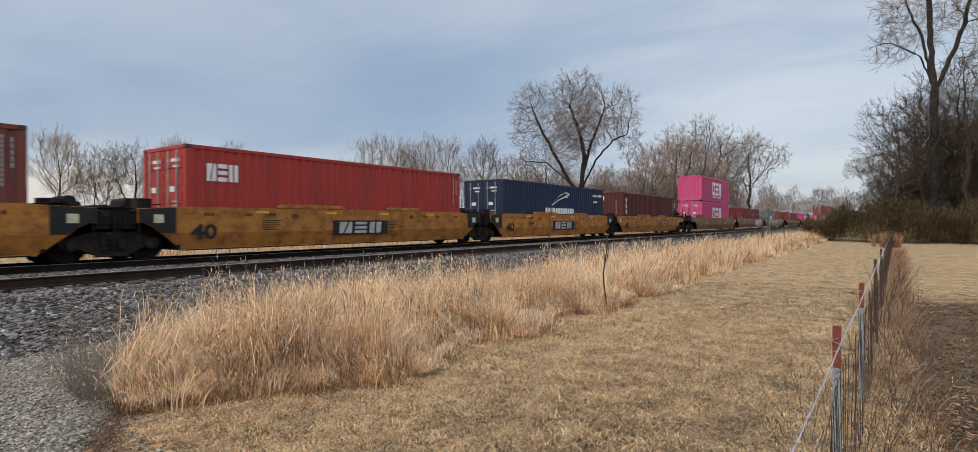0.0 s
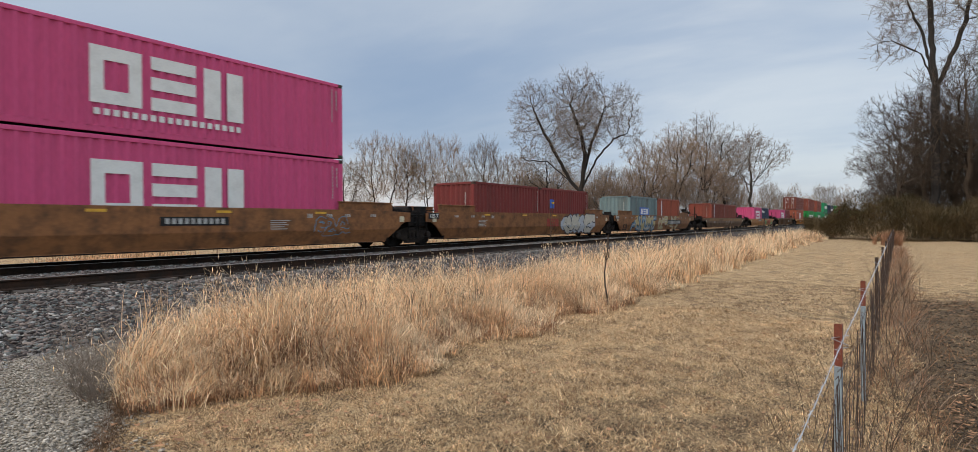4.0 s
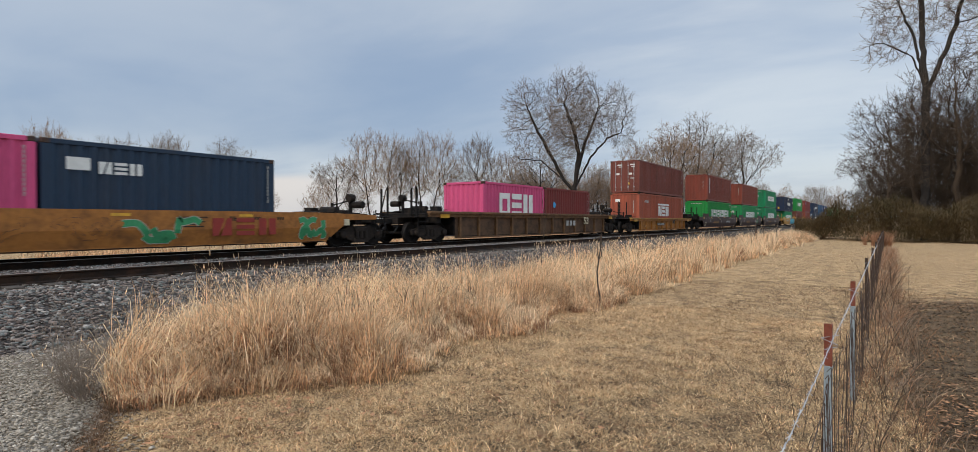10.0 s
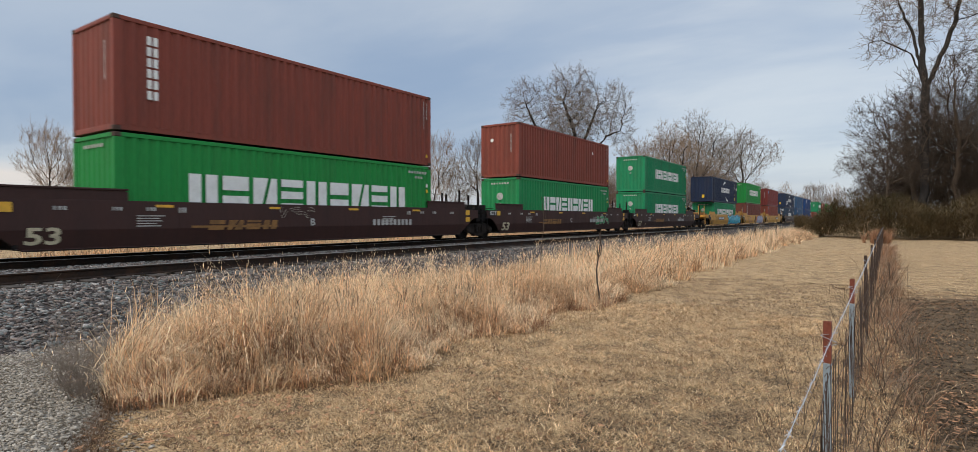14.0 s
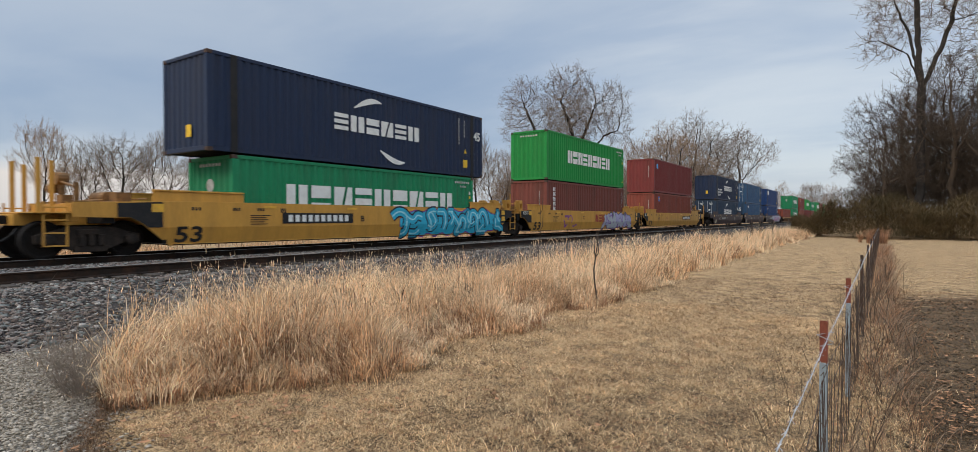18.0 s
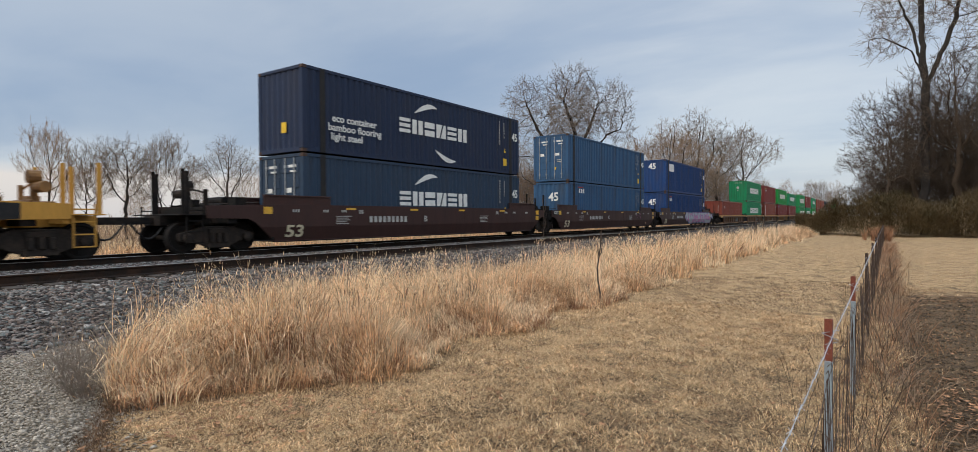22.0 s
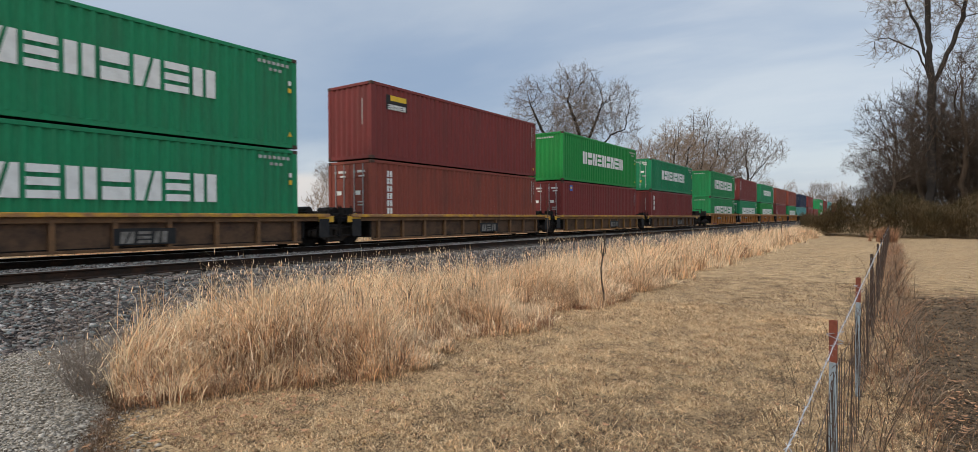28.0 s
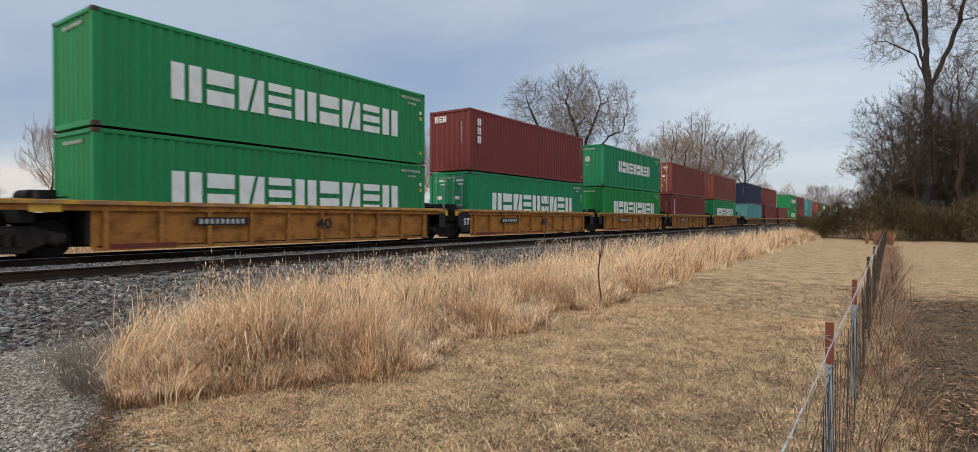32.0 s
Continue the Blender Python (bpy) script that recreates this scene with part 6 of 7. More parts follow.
    # the lawn: matted short blades, thinner in worn spots
    for n, y0, y1, power, tall, wide in ((330000, 2.0, 10.5, 1.25, 0.034, 0.0046), (52000, 9.5, 36.0, 1.5, 0.030, 0.0105)):
        y = y0 + (y1 - y0) * rng.random(n) ** power
        x = -5.6 + (6.6 + 0.14 * y) * rng.random(n)
        lump, fine = patches(x, y, 0.55, 11), patches(x, y, 0.13, 12)
        bare = sum(a * np.exp(-(((x - sx) / wx) ** 2 + ((y - sy) / wy) ** 2)) for sx, sy, wx, wy, a in WORN)
        keep = (rng.random(n) < (0.04 + 0.30 * lump + 1.05 * fine * fine + 0.35 * patches(x, y, 0.06, 24)) * (1 - 0.85 * np.clip(bare + 0.8 * patches(x, y, 0.20, 14) ** 3, 0, 1))) & ~((x > 0.22 + 0.25 * (lump - 0.5)) & (x < 3.4) & (y > 2.6) & (y < 15.4 + 2.5 * (lump - 0.5)) & (rng.random(n) < 0.975)) & ((x + 4.8) * 0.43 + (y - 1.8) > -0.1) & ((x > -4.9) | (y > 9))
        x, y, lump, fine = x[keep], y[keep], lump[keep], fine[keep]
        tone = rng.random(len(x)) + 0.35 * (patches(x, y, 0.9, 19) - 0.5) + 0.55 * (patches(x, y, 0.22, 20) - 0.5) + 0.4 * (patches(x, y, 0.07, 29) - 0.5)
        for low, high, mat, label in ((-9, 0.52, "lawn_blade", "short dry mown grass of the lawn"), (0.52, 0.84, "lawn_pale", "bleached dry blades in the lawn"), (0.84, 9, "lawn_brown", "reddish brown dead blades in the lawn")):
            k = (tone >= low) & (tone < high)
            h = tall * rng.uniform(0.25, 1.0, k.sum()) * (0.55 + 0.5 * lump[k] + 0.35 * fine[k])
            d, r = rng.uniform(0, 6.28, k.sum()), h * rng.uniform(0.6, 3.6, k.sum())
            v, f = short_blades(x[k], y[k], wave(x[k], y[k]) - 0.004, h, wide * rng.uniform(0.6, 1.3, k.sum()), np.cos(d) * r, np.sin(d) * r)
            tagged(new("lawn_grass", bulk("lawn_grass", v.reshape(-1, 3), f, M[mat])), label, "grass", kind="stuff")
    # sparse tufts on the bare soil
    n = 26000
    x, y = rng.uniform(0.25, 3.2, n), rng.uniform(3.0, 16.0, n)
    k = rng.random(n) < 0.15 + 0.6 * patches(x, y, 0.5, 28) ** 2
    x, y = x[k], y[k]
    h, d = rng.uniform(0.012, 0.035, len(x)), rng.uniform(0, 6.28, len(x))
    v, f = short_blades(x, y, wave(x, y), h, rng.uniform(0.004, 0.008, len(x)), np.cos(d) * h * 2, np.sin(d) * h * 2)
    tagged(new("soil_grass", bulk("soil_grass", v.reshape(-1, 3), f, M["lawn_brown"])), "brown dead grass on the bare soil", "grass", kind="stuff")
    n = 120000
    y = 2.0 + 14 * rng.random(n) ** 1.4
    x = -5.0 + 5.6 * rng.random(n)
    spots = sum(a * np.exp(-(((x - sx) / wx) ** 2 + ((y - sy) / wy) ** 2)) for sx, sy, wx, wy, a in WORN)
    keep = (rng.random(n) < 0.10 + 1.0 * patches(x, y, 0.20, 14) ** 3 + 0.5 * patches(x, y, 0.10, 33) ** 3 + 0.8 * spots) & ((x + 4.8) * 0.43 + (y - 1.8) > -0.1)
    x, y = x[keep], y[keep]
    grass("lawn_thatch", "dark brown matted thatch in the lawn", x, y, rng.uniform(0.012, 0.04, len(x)), 0.0036 + 0.0004 * y, M["thatch"], 1.8, drift=(0.0, 0.0))
    # dark matted litter at the foot of the tall grass and along the gravel's edge
    n = 13000
    y = 2.0 + 11 * rng.random(n) ** 1.4
    x = -4.40 - 0.22 * np.sin(y * 0.9) - 0.22 * np.sin(y * 2.3 + 1.0) - np.clip((3.4 - y) * 0.7, 0, 1.2) + rng.normal(-0.12, 0.16, n) + 0.25 * (patches(x[:1], y, 0.5, 21) - 0.5)
    keep = rng.random(n) < patches(x, y, 0.45, 22) * 1.3
    x, y = x[keep], y[keep]
    grass("grass_litter", "dark brown litter at the foot of the tall grass", x, y, rng.uniform(0.015, 0.05, len(x)), np.full(len(x), 0.0055), M["thatch"], 2.4, drift=(0.0, 0.0))
    n = 4500
    x = rng.uniform(-6.6, -3.6, n)
    y = np.interp(x, [-6.6, -5.75, -4.8, -4.0, -3.2], [3.3, 2.3, 1.82, 1.45, 0.9]) + rng.normal(0.02, 0.10, n) + 0.2 * (patches(x, x * 0, 0.3, 23) - 0.5)
    grass("edge_litter", "dry brown grass litter along the gravel's edge", x, y, rng.uniform(0.015, 0.05, n), np.full(n, 0.0050), M["thatch"], 2.2, z=wave(x, y) + 0.012, drift=(0.0, 0.0))
    # rank stems along the fence
    x, y, k = clumped(2300, -0.16, 0.24, 2.0, 36, 1.3, 14)
    x = x + 0.011 * (y - 3.45)
    grass("fence_weeds", "dry tangled weeds along the fence", x, y, rng.uniform(0.10, 0.42, len(x)), np.full(len(x), 0.0022) + 0.0003 * y, M["straw_rust"], 1.5)
    x, y, k = clumped(2000, -0.16, 0.30, 2.0, 36, 1.3, 20)
    x = x + 0.011 * (y - 3.45)
    grass("fence_stubble", "brown tangled weed stems along the fence", x, y, rng.uniform(0.08, 0.42, len(x)), np.full(len(x), 0.0026) + 0.0003 * y, M["twig_tan"], 1.8)
    x, y, k = clumped(420, -0.5, 0.42, 3.0, 18, 1.3, 8)
    x = x + 0.011 * (y - 3.45)
    grass("fence_twigs", "bare dark twigs of brush along the fence", x, y, rng.uniform(0.25, 0.85, len(x)), np.full(len(x), 0.0032) + 0.0003 * y, M["twig_dark"], 0.9)
    # a tan clump at the fence's far end
    x, y, k = clumped(900, -0.9, 0.6, 42, 46, 1.0, 60)
    grass("grass_clump", "tall tan grass clump at the end of the fence", x, y, rng.uniform(0.4, 1.15, len(x)), np.full(len(x), 0.018), M["straw_rust"], 0.7)
    dry_shrub(SHRUB[0], SHRUB[1])
    # fallen leaves
    n = 2100
    x, y = np.concatenate([rng.uniform(-4.6, 3.0, 1600), rng.normal(0.62, 0.20, 200), rng.normal(-4.3, 0.5, 300)]), np.concatenate([1.5 + 14 * rng.random(1600) ** 1.5, rng.normal(5.9, 0.45, 200), rng.normal(2.6, 0.7, 300)])
    a = rng.uniform(0, 6.28, n)
    s = 0.008 + 0.030 * rng.random(n) ** 1.6
    z = wave(x, y) + 0.035
    quad = np.array([(-1, 0, 0.2), (0, -0.6, 0), (1.2, 0, 0.3), (0, 0.6, 0.05)])
    v = np.stack([x[:, None] + (quad[:, 0] * np.cos(a)[:, None] - quad[:, 1] * np.sin(a)[:, None]) * s[:, None], y[:, None] + (quad[:, 0] * np.sin(a)[:, None] + quad[:, 1] * np.cos(a)[:, None]) * s[:, None], z[:, None] + quad[:, 2] * s[:, None]], -1)
    f = (np.array([(0, 1, 2, 3)])[None] + (np.arange(n) * 4)[:, None, None]).reshape(-1, 4)
    tagged(new("fallen_leaves", bulk("leaves", v.reshape(-1, 3), f, M["dead_leaf"])), "brown dead leaves scattered on the lawn", "leaves", kind="stuff")


# ---- trees ----
def lobes_in(seed, height, low, reach, count=7):
    """Uneven masses that make up a crown: (x, y, z, half width, half height) within an egg between low and the top."""
    rnd = random.Random(seed)
    mid, tall = height * (1 + low) / 2, height * (1 - low) / 2
    made = [(0, 0, mid, reach * 0.62, tall * 0.72)]
    for k in range(count):
        a, up = k * 2.4 + rnd.uniform(-0.5, 0.5), rnd.uniform(-0.75, 0.70)
        r = reach * 0.62 * math.sqrt(max(0.05, 1 - up * up))
        size = rnd.uniform(0.30, 0.45)
        made.append((math.cos(a) * r, math.sin(a) * r, mid + up * tall * 0.80, reach * size, tall * size * 0.8))
    made.append((rnd.uniform(-0.1, 0.1) * reach, rnd.uniform(-0.1, 0.1) * reach, height * 0.95 - tall * 0.32, reach * 0.34, tall * 0.36))
    return made


def tree_meshes(seed, height, bole, lobes, limbs=(), points=520, step=0.42, stout=0.017, up=0.10, twig=0.55, spread=4, stems=1):
    """A bare tree grown towards points scattered in its crown's masses: bole and limbs in one mesh, branches and twigs in another."""
    g = np.random.default_rng(seed)
    lobes = np.array(lobes, float)
    share = lobes[:, 3] ** 2 * lobes[:, 4]
    pick = g.choice(len(lobes), points, p=share / share.sum())
    way = g.normal(0, 1, (points, 3))
    way /= np.linalg.norm(way, axis=1)[:, None]
    goal = lobes[pick, :3] + way * g.random(points)[:, None] ** 0.42 * np.stack([lobes[pick, 3], lobes[pick, 3], lobes[pick, 4]], -1)
    pos, mother = [np.array((0.0, 0.0, -0.3))], [-1]

    def path(start, line):
        """Nodes from a node along the corners of a line, a little out of true."""
        at = start
        for corner in line:
            corner = np.array(corner, float)
            n = max(1, int(np.linalg.norm(corner - pos[at]) / step))
            first = pos[at]
            for i in range(n):
                pos.append(first + (corner - first) * (i + 1) / n + g.normal(0, step * 0.10, 3))
                mother.append(at)
                at = len(pos) - 1
        return at

    for k in range(stems):
        a = 6.28 * k / stems + seed
        foot = 0 if stems == 1 else path(0, [(0.35 * math.cos(a), 0.35 * math.sin(a), 0.2)])
        fork = path(foot, [(g.normal(0, 0.012) * height + (0.14 * height * bole * math.cos(a) if stems > 1 else 0), g.normal(0, 0.012) * height + (0.14 * height * bole * math.sin(a) if stems > 1 else 0), bole * height)])
    for line in limbs:
        path(fork, line)
    kids = [0] * len(pos)
    for m in mother[1:]:
        kids[m] += 1
    place = np.array(pos)
    ready = place[:, 2] > bole * height * 0.8
    gap = np.linalg.norm(goal[:, None] - np.where(ready[:, None], place, 1e6)[None], axis=2)
    near, dist = gap.argmin(1), gap.min(1)
    for turn in range(170):
        live = dist > step * 1.25
        if not live.any():
            break
        pull = np.zeros((len(pos), 3))
        d = goal[live] - np.array(pos)[near[live]]
        np.add.at(pull, near[live], d / np.linalg.norm(d, axis=1)[:, None])
        begun = len(pos)
        for m in np.unique(near[live]):
            if kids[m] >= 3:
                continue
            v = pull[m] / (np.linalg.norm(pull[m]) + 1e-6) + g.normal(0, 0.22, 3) + (0, 0, up)
            kids[m] += 1
            pos.append(pos[m] + v / np.linalg.norm(v) * step)
            mother.append(int(m)), kids.append(0)
        if len(pos) == begun:
            break
        fresh = np.array(pos[begun:])
        gap = np.linalg.norm(goal[:, None] - fresh[None], axis=2)
        closer = gap.min(1) < dist
        near = np.where(closer, gap.argmin(1) + begun, near)
        dist = np.minimum(gap.min(1), dist)
    n = len(pos)
    load, born = np.zeros(n), [[] for _ in range(n)]
    for i in range(n - 1, -1, -1):
        load[i] = max(load[i], 1)
        if mother[i] >= 0:
            load[mother[i]] += load[i]
            born[mother[i]].append(i)
    thin = 0.0004 * height + 0.0045
    power = math.log(stout * height / thin) / math.log(load[0])
    radius = thin * load ** power
    tv, tf, cv, cf = [], [], [], []
    starts = [(0, None)]
    while starts:
        i, root = starts.pop()
        line, rad = ([], []) if root is None else ([Vector(pos[root])], [min(radius[root], radius[i] * 1.25)])
        while True:
            line.append(Vector(pos[i])), rad.append(radius[i])
            if not born[i]:
                break
            heir = max(born[i], key=lambda c: load[c])
            starts += [(c, i) for c in born[i] if c != heir]
            i = heir
        rad[-1] *= 0.6
        if rad[0] > thin * 3.2:
            tube(line, rad, 8 if rad[0] > thin * 8 else 5, tv, tf)
        else:
            tube(line, rad, 3, cv, cf)
    for i in range(n):
        if load[i] > 7 or pos[i][2] < bole * height:
            continue
        along = pos[i] - pos[mother[i]]
        for k in range(int(g.integers(1, spread))):
            d = along / np.linalg.norm(along) + g.normal(0, 0.55, 3) + (0, 0, up * 2)
            d /= np.linalg.norm(d)
            size = twig * g.uniform(0.5, 1.4)
            p, q = Vector(pos[i]), Vector(pos[i] + d * size * 0.5 + g.normal(0, 0.04, 3))
            e = Vector(pos[i] + d * size + g.normal(0, 0.10, 3) + (0, 0, up * 0.5))
            tube([p, q, e], [thin * 0.9, thin * 0.8, thin * 0.6], 3, cv, cf)
            for first in (p.lerp(q, 0.6), q, q.lerp(e, 0.6)):
                side = Vector(d + g.normal(0, 0.6, 3) + (0, 0, up)).normalized()
                tube([first, first + side * size * g.uniform(0.3, 0.75)], [thin * 0.8, thin * 0.55], 3, cv, cf)
    k = height / max(q.z for q in cv)
    return bulk("trunk", np.array([tuple(q * k) for q in tv]), tf, None, True), bulk("crown", np.array([tuple(q * k) for q in cv]), cf, None)


KINDS = {}


def tree(kind, az, r, height, twig="twig", label="bare deciduous tree with fine grey-brown twigs", turn=None):
    """A tree of one of the grown kinds, az degrees to the left of the track's line and r metres off."""
    trunk, crown, grown = KINDS[kind]
    if az > 2:
        # all of these stand beyond the railway
        beyond = max(r, 24.5 / math.sin(radians(az)))
        height, r = height * beyond / r, beyond
    ob = thing("tree", label, "tree", "bare trees along the railway")
    part("trunk", trunk, M["bark"] if twig != "twig_dark" else M["twig_dark"], ob)
    part("crown", crown, M[twig], ob)
    ob.location = (-r * math.sin(radians(az)), r * math.cos(radians(az)), 0)
    ob.rotation_euler = (0, 0, radians(turn if turn is not None else (az * 77 + r * 13) % 360))
    ob.scale = (height / grown,) * 3
    return ob


def build_trees():
    great = ((-4.9, 0, 14.2, 2.7, 3.3), (0.1, 0.5, 15.6, 3.2, 3.0), (3.9, -0.4, 13.4, 2.9, 3.2), (5.2, 0.6, 11.2, 1.9, 1.5), (-5.7, 1.0, 11.6, 2.0, 2.0), (-5.6, -1.0, 8.6, 1.7, 1.0), (-0.8, 0, 11.0, 3.4, 2.8), (0.4, 3.0, 12.6, 2.8, 3.0), (-0.3, -3.0, 12.2, 2.8, 2.8))
    great_limbs = (((-0.9, 0.2, 6.2), (-2.1, 0.3, 8.6), (-3.9, 0.2, 12.0), (-4.9, 0, 14.2)), ((0.5, -0.3, 6.8), (0.8, -0.3, 9.2), (0.1, 0.1, 12.4), (-0.9, 0.3, 15.0)), ((0.9, 0.3, 6.4), (2.1, 0.2, 8.8), (3.9, 0, 10.8), (5.4, 0.2, 11.4)), ((-1.4, -0.6, 6.6), (-3.4, -0.9, 8.4), (-5.4, -1.0, 8.5)), ((0.8, 0.9, 8.0), (1.6, 1.4, 11.0), (2.8, 0.8, 13.8)))
    tall = ((-2.9, 0, 16.6, 1.9, 1.7), (-2.0, 0.5, 20.4, 2.4, 2.4), (2.6, 0, 19.4, 2.3, 2.8), (3.4, -0.6, 15.2, 1.3, 1.2), (0.2, 0, 24.0, 3.6, 3.0), (-0.4, 1.6, 18.6, 1.8, 2.2), (1.0, -1.5, 22.0, 2.4, 2.6))
    tall_limbs = (((-0.1, 0, 14.5), (-0.3, 0.1, 18.5), (-0.5, 0.2, 23.5)), ((0.9, -0.1, 14.6), (1.9, 0, 17.5), (2.7, 0, 21.5)), ((-0.9, 0.1, 15.6), (-2.6, 0.1, 16.9)), ((-0.8, 0.3, 17.2), (-1.9, 0.4, 20.5)))
    spread = tuple((x, y, z, w, t) for x, y, z, w, t in lobes_in(41, 13, 0.28, 5.6, 9))
    for key, args in (("round", dict(seed=3, height=13, bole=0.20, lobes=lobes_in(3, 13, 0.24, 4.6, 8), stout=0.013, points=1000, step=0.36)),
                      ("slim", dict(seed=8, height=11, bole=0.22, lobes=lobes_in(8, 11, 0.26, 3.0, 8), points=950, step=0.30, up=0.35, stout=0.009)),
                      ("wide", dict(seed=29, height=13, bole=0.24, lobes=spread, points=1200, step=0.36, stout=0.016, up=0.0)),
                      ("great", dict(seed=12, height=18.6, bole=0.27, lobes=great, limbs=great_limbs, points=3000, step=0.38, stout=0.021, up=0.06, twig=0.85)),
                      ("tall", dict(seed=23, height=27, bole=0.46, lobes=tall, limbs=tall_limbs, points=1500, step=0.42, stout=0.0115, up=0.12, twig=1.0)),
                      ("brushy", dict(seed=31, height=9, bole=0.10, lobes=lobes_in(31, 9, 0.12, 3.4, 8), points=900, step=0.32, up=0.3, stout=0.006, stems=4)),
                      ("sparse", dict(seed=52, height=12, bole=0.24, lobes=lobes_in(52, 12, 0.28, 3.6, 7), points=700, step=0.38, stout=0.013)),
                      ("fan", dict(seed=44, height=11, bole=0.17, lobes=lobes_in(44, 11, 0.24, 4.3, 10), points=1150, step=0.30, up=0.32, stout=0.009, stems=2))):
        KINDS[key] = (*tree_meshes(**args), args["height"])
    near = "slender bare tree with pale tan twigs beyond the railway"
    for kind, az, r, h, twig in (("slim", 76.5, 64, 7, "twig"), ("slim", 71.8, 60, 10.3, "twig_tan"), ("fan", 69.2, 62, 9.2, "twig"), ("round", 66.8, 60, 9.6, "twig"), ("fan", 63.8, 60, 9.9, "twig"), ("round", 58.9, 60, 9.8, "twig"), ("brushy", 57.0, 64, 7.5, "twig_tan"), ("brushy", 61.5, 70, 6.5, "twig"), ("brushy", 66, 75, 6, "twig_tan"),
                                 ("brushy", 50.8, 66, 7.0, "twig_tan"), ("round", 49.2, 66, 9.2, "twig"), ("fan", 45.6, 65, 12.2, "twig_tan"), ("slim", 43.0, 66, 11.0, "twig"), ("fan", 40.5, 66, 12.4, "twig_tan"), ("brushy", 38.2, 68, 9.5, "twig"), ("slim", 35.6, 66, 12.2, "twig"), ("fan", 33.0, 70, 10.5, "twig_tan"), ("brushy", 31, 72, 9, "twig_tan"), ("brushy", 47.5, 72, 7.5, "twig")):
        tree(kind, az, r, h, twig, near)
    tree("great", 26.1, 62, 18.9, "twig", "large spreading bare cottonwood with thick limbs", 26)
    tree("wide", 29.0, 68, 11.5, "twig", "large spreading bare cottonwood with thick limbs", 200)
    for kind, az, r, h, twig in (("brushy", 29.5, 70, 8.5, "twig"), ("brushy", 27, 74, 8, "twig_tan"), ("fan", 23.5, 76, 9, "twig"), ("brushy", 21.5, 72, 8.5, "twig_tan"), ("fan", 19.5, 75, 12.5, "twig_tan"), ("brushy", 18, 70, 9, "twig_tan"), ("round", 16.8, 75, 14, "twig_tan"), ("round", 14.2, 76, 15, "twig"), ("fan", 15.5, 82, 13.5, "twig_tan"), ("round", 10.4, 80, 13.3, "twig"), ("brushy", 12.2, 85, 9, "twig_tan"), ("wide", 12.6, 84, 13.6, "twig"), ("brushy", 8.6, 95, 7, "twig")):
        tree(kind, az, r, h, twig)
    for k in range(26):
        tree(("brushy", "fan")[k % 2], 11.5 + 0.85 * k, 74 + (k * 7) % 13, 6.6 + (k * 5) % 4, ("twig", "twig_tan")[k % 2], "low bare bushy tree in the undergrowth beyond the railway")
    for k in range(23):
        az = 2.9 + k * 0.40
        tree(("sparse", "slim")[k % 2], az, 200 + 35 * ((k * 7) % 5), 11.5 + (k * 5) % 4, ("twig_tan", "twig")[k % 2], "distant bare tree in the far tree line")
    # the wood on the camera's side
    tree("tall", -3.0, 58, 27.0, "twig", "very tall bare tree with a forked trunk", -3)
    for k in range(20):
        az = -0.4 - 0.70 * k + 0.3 * math.sin(k * 2.1)
        tree(("wide", "sparse", "round", "wide", "sparse")[k % 5], az, 57 + (k * 11) % 15, 9.6 + (k * 7) % 5 + min(k, 6) * 0.45, "twig_dark", "bare tree in a dense brown wood")
    for k in range(34):
        tree(("brushy", "fan", "brushy")[k % 3], 0.6 - 0.45 * k, 60 + (k * 7) % 11, 5.4 + (k * 5) % 4, "twig_dark", "low bare bushy tree in a brown wood")
    # brush at the wood's edge
    n = 90000
    x = rng.uniform(-6.4, 24, n)
    y = 51.0 + 6 * rng.random(n) ** 1.5 + 0.6 * np.sin(x * 1.7) + np.where(x < 0, -x * 1.2, 0)
    crest = (2.5 + 2.3 * (patches(x, y, 2.6, 31) - 0.35) + 0.8 * (patches(x, y, 1.1, 32) - 0.5)) * np.clip((x + 6.4) / 3.6, 0.45, 1)
    z = crest * rng.random(n) ** 0.7 * np.clip((y - 50.2) / 2.2, 0.6, 1)
    d, lean = rng.uniform(0, 6.28, n), rng.uniform(0.1, 0.5, n)
    v, f = blades(x, y, z, rng.uniform(0.05, 0.50, n), rng.uniform(0.012, 0.040, n), (np.cos(d) * lean * 1.6, np.sin(d) * lean * 1.6), 0.3 * rng.random(n))
    tagged(new("brush_thicket", bulk("thicket", v.reshape(-1, 3), f, M["thicket"])), "dense brown and olive brush at the edge of the wood", "brush", kind="stuff")
    n = 30000
    x, y = -rng.uniform(20.6, 25.5, n), 3 + 130 * rng.random(n) ** 1.5
    grass("far_grass", "tall tan grass beyond the railway", x, y, rng.uniform(0.35, 0.95, n) * (0.7 + 0.3 * np.sin(y * 0.8)), np.full(n, 0.02), M["straw"], 0.5, z=np.full(n, -0.02))
    n = 26000
    x = -rng.uniform(24, 75, n)
    y = rng.uniform(8, 120, n)
    z = 2.2 * rng.random(n) * (0.4 + 0.6 * np.sin(x * 0.7 + y * 0.31) ** 2)
    d, lean = rng.uniform(0, 6.28, n), rng.uniform(0.1, 0.5, n)
    keep = x + y * 0.46 < -6
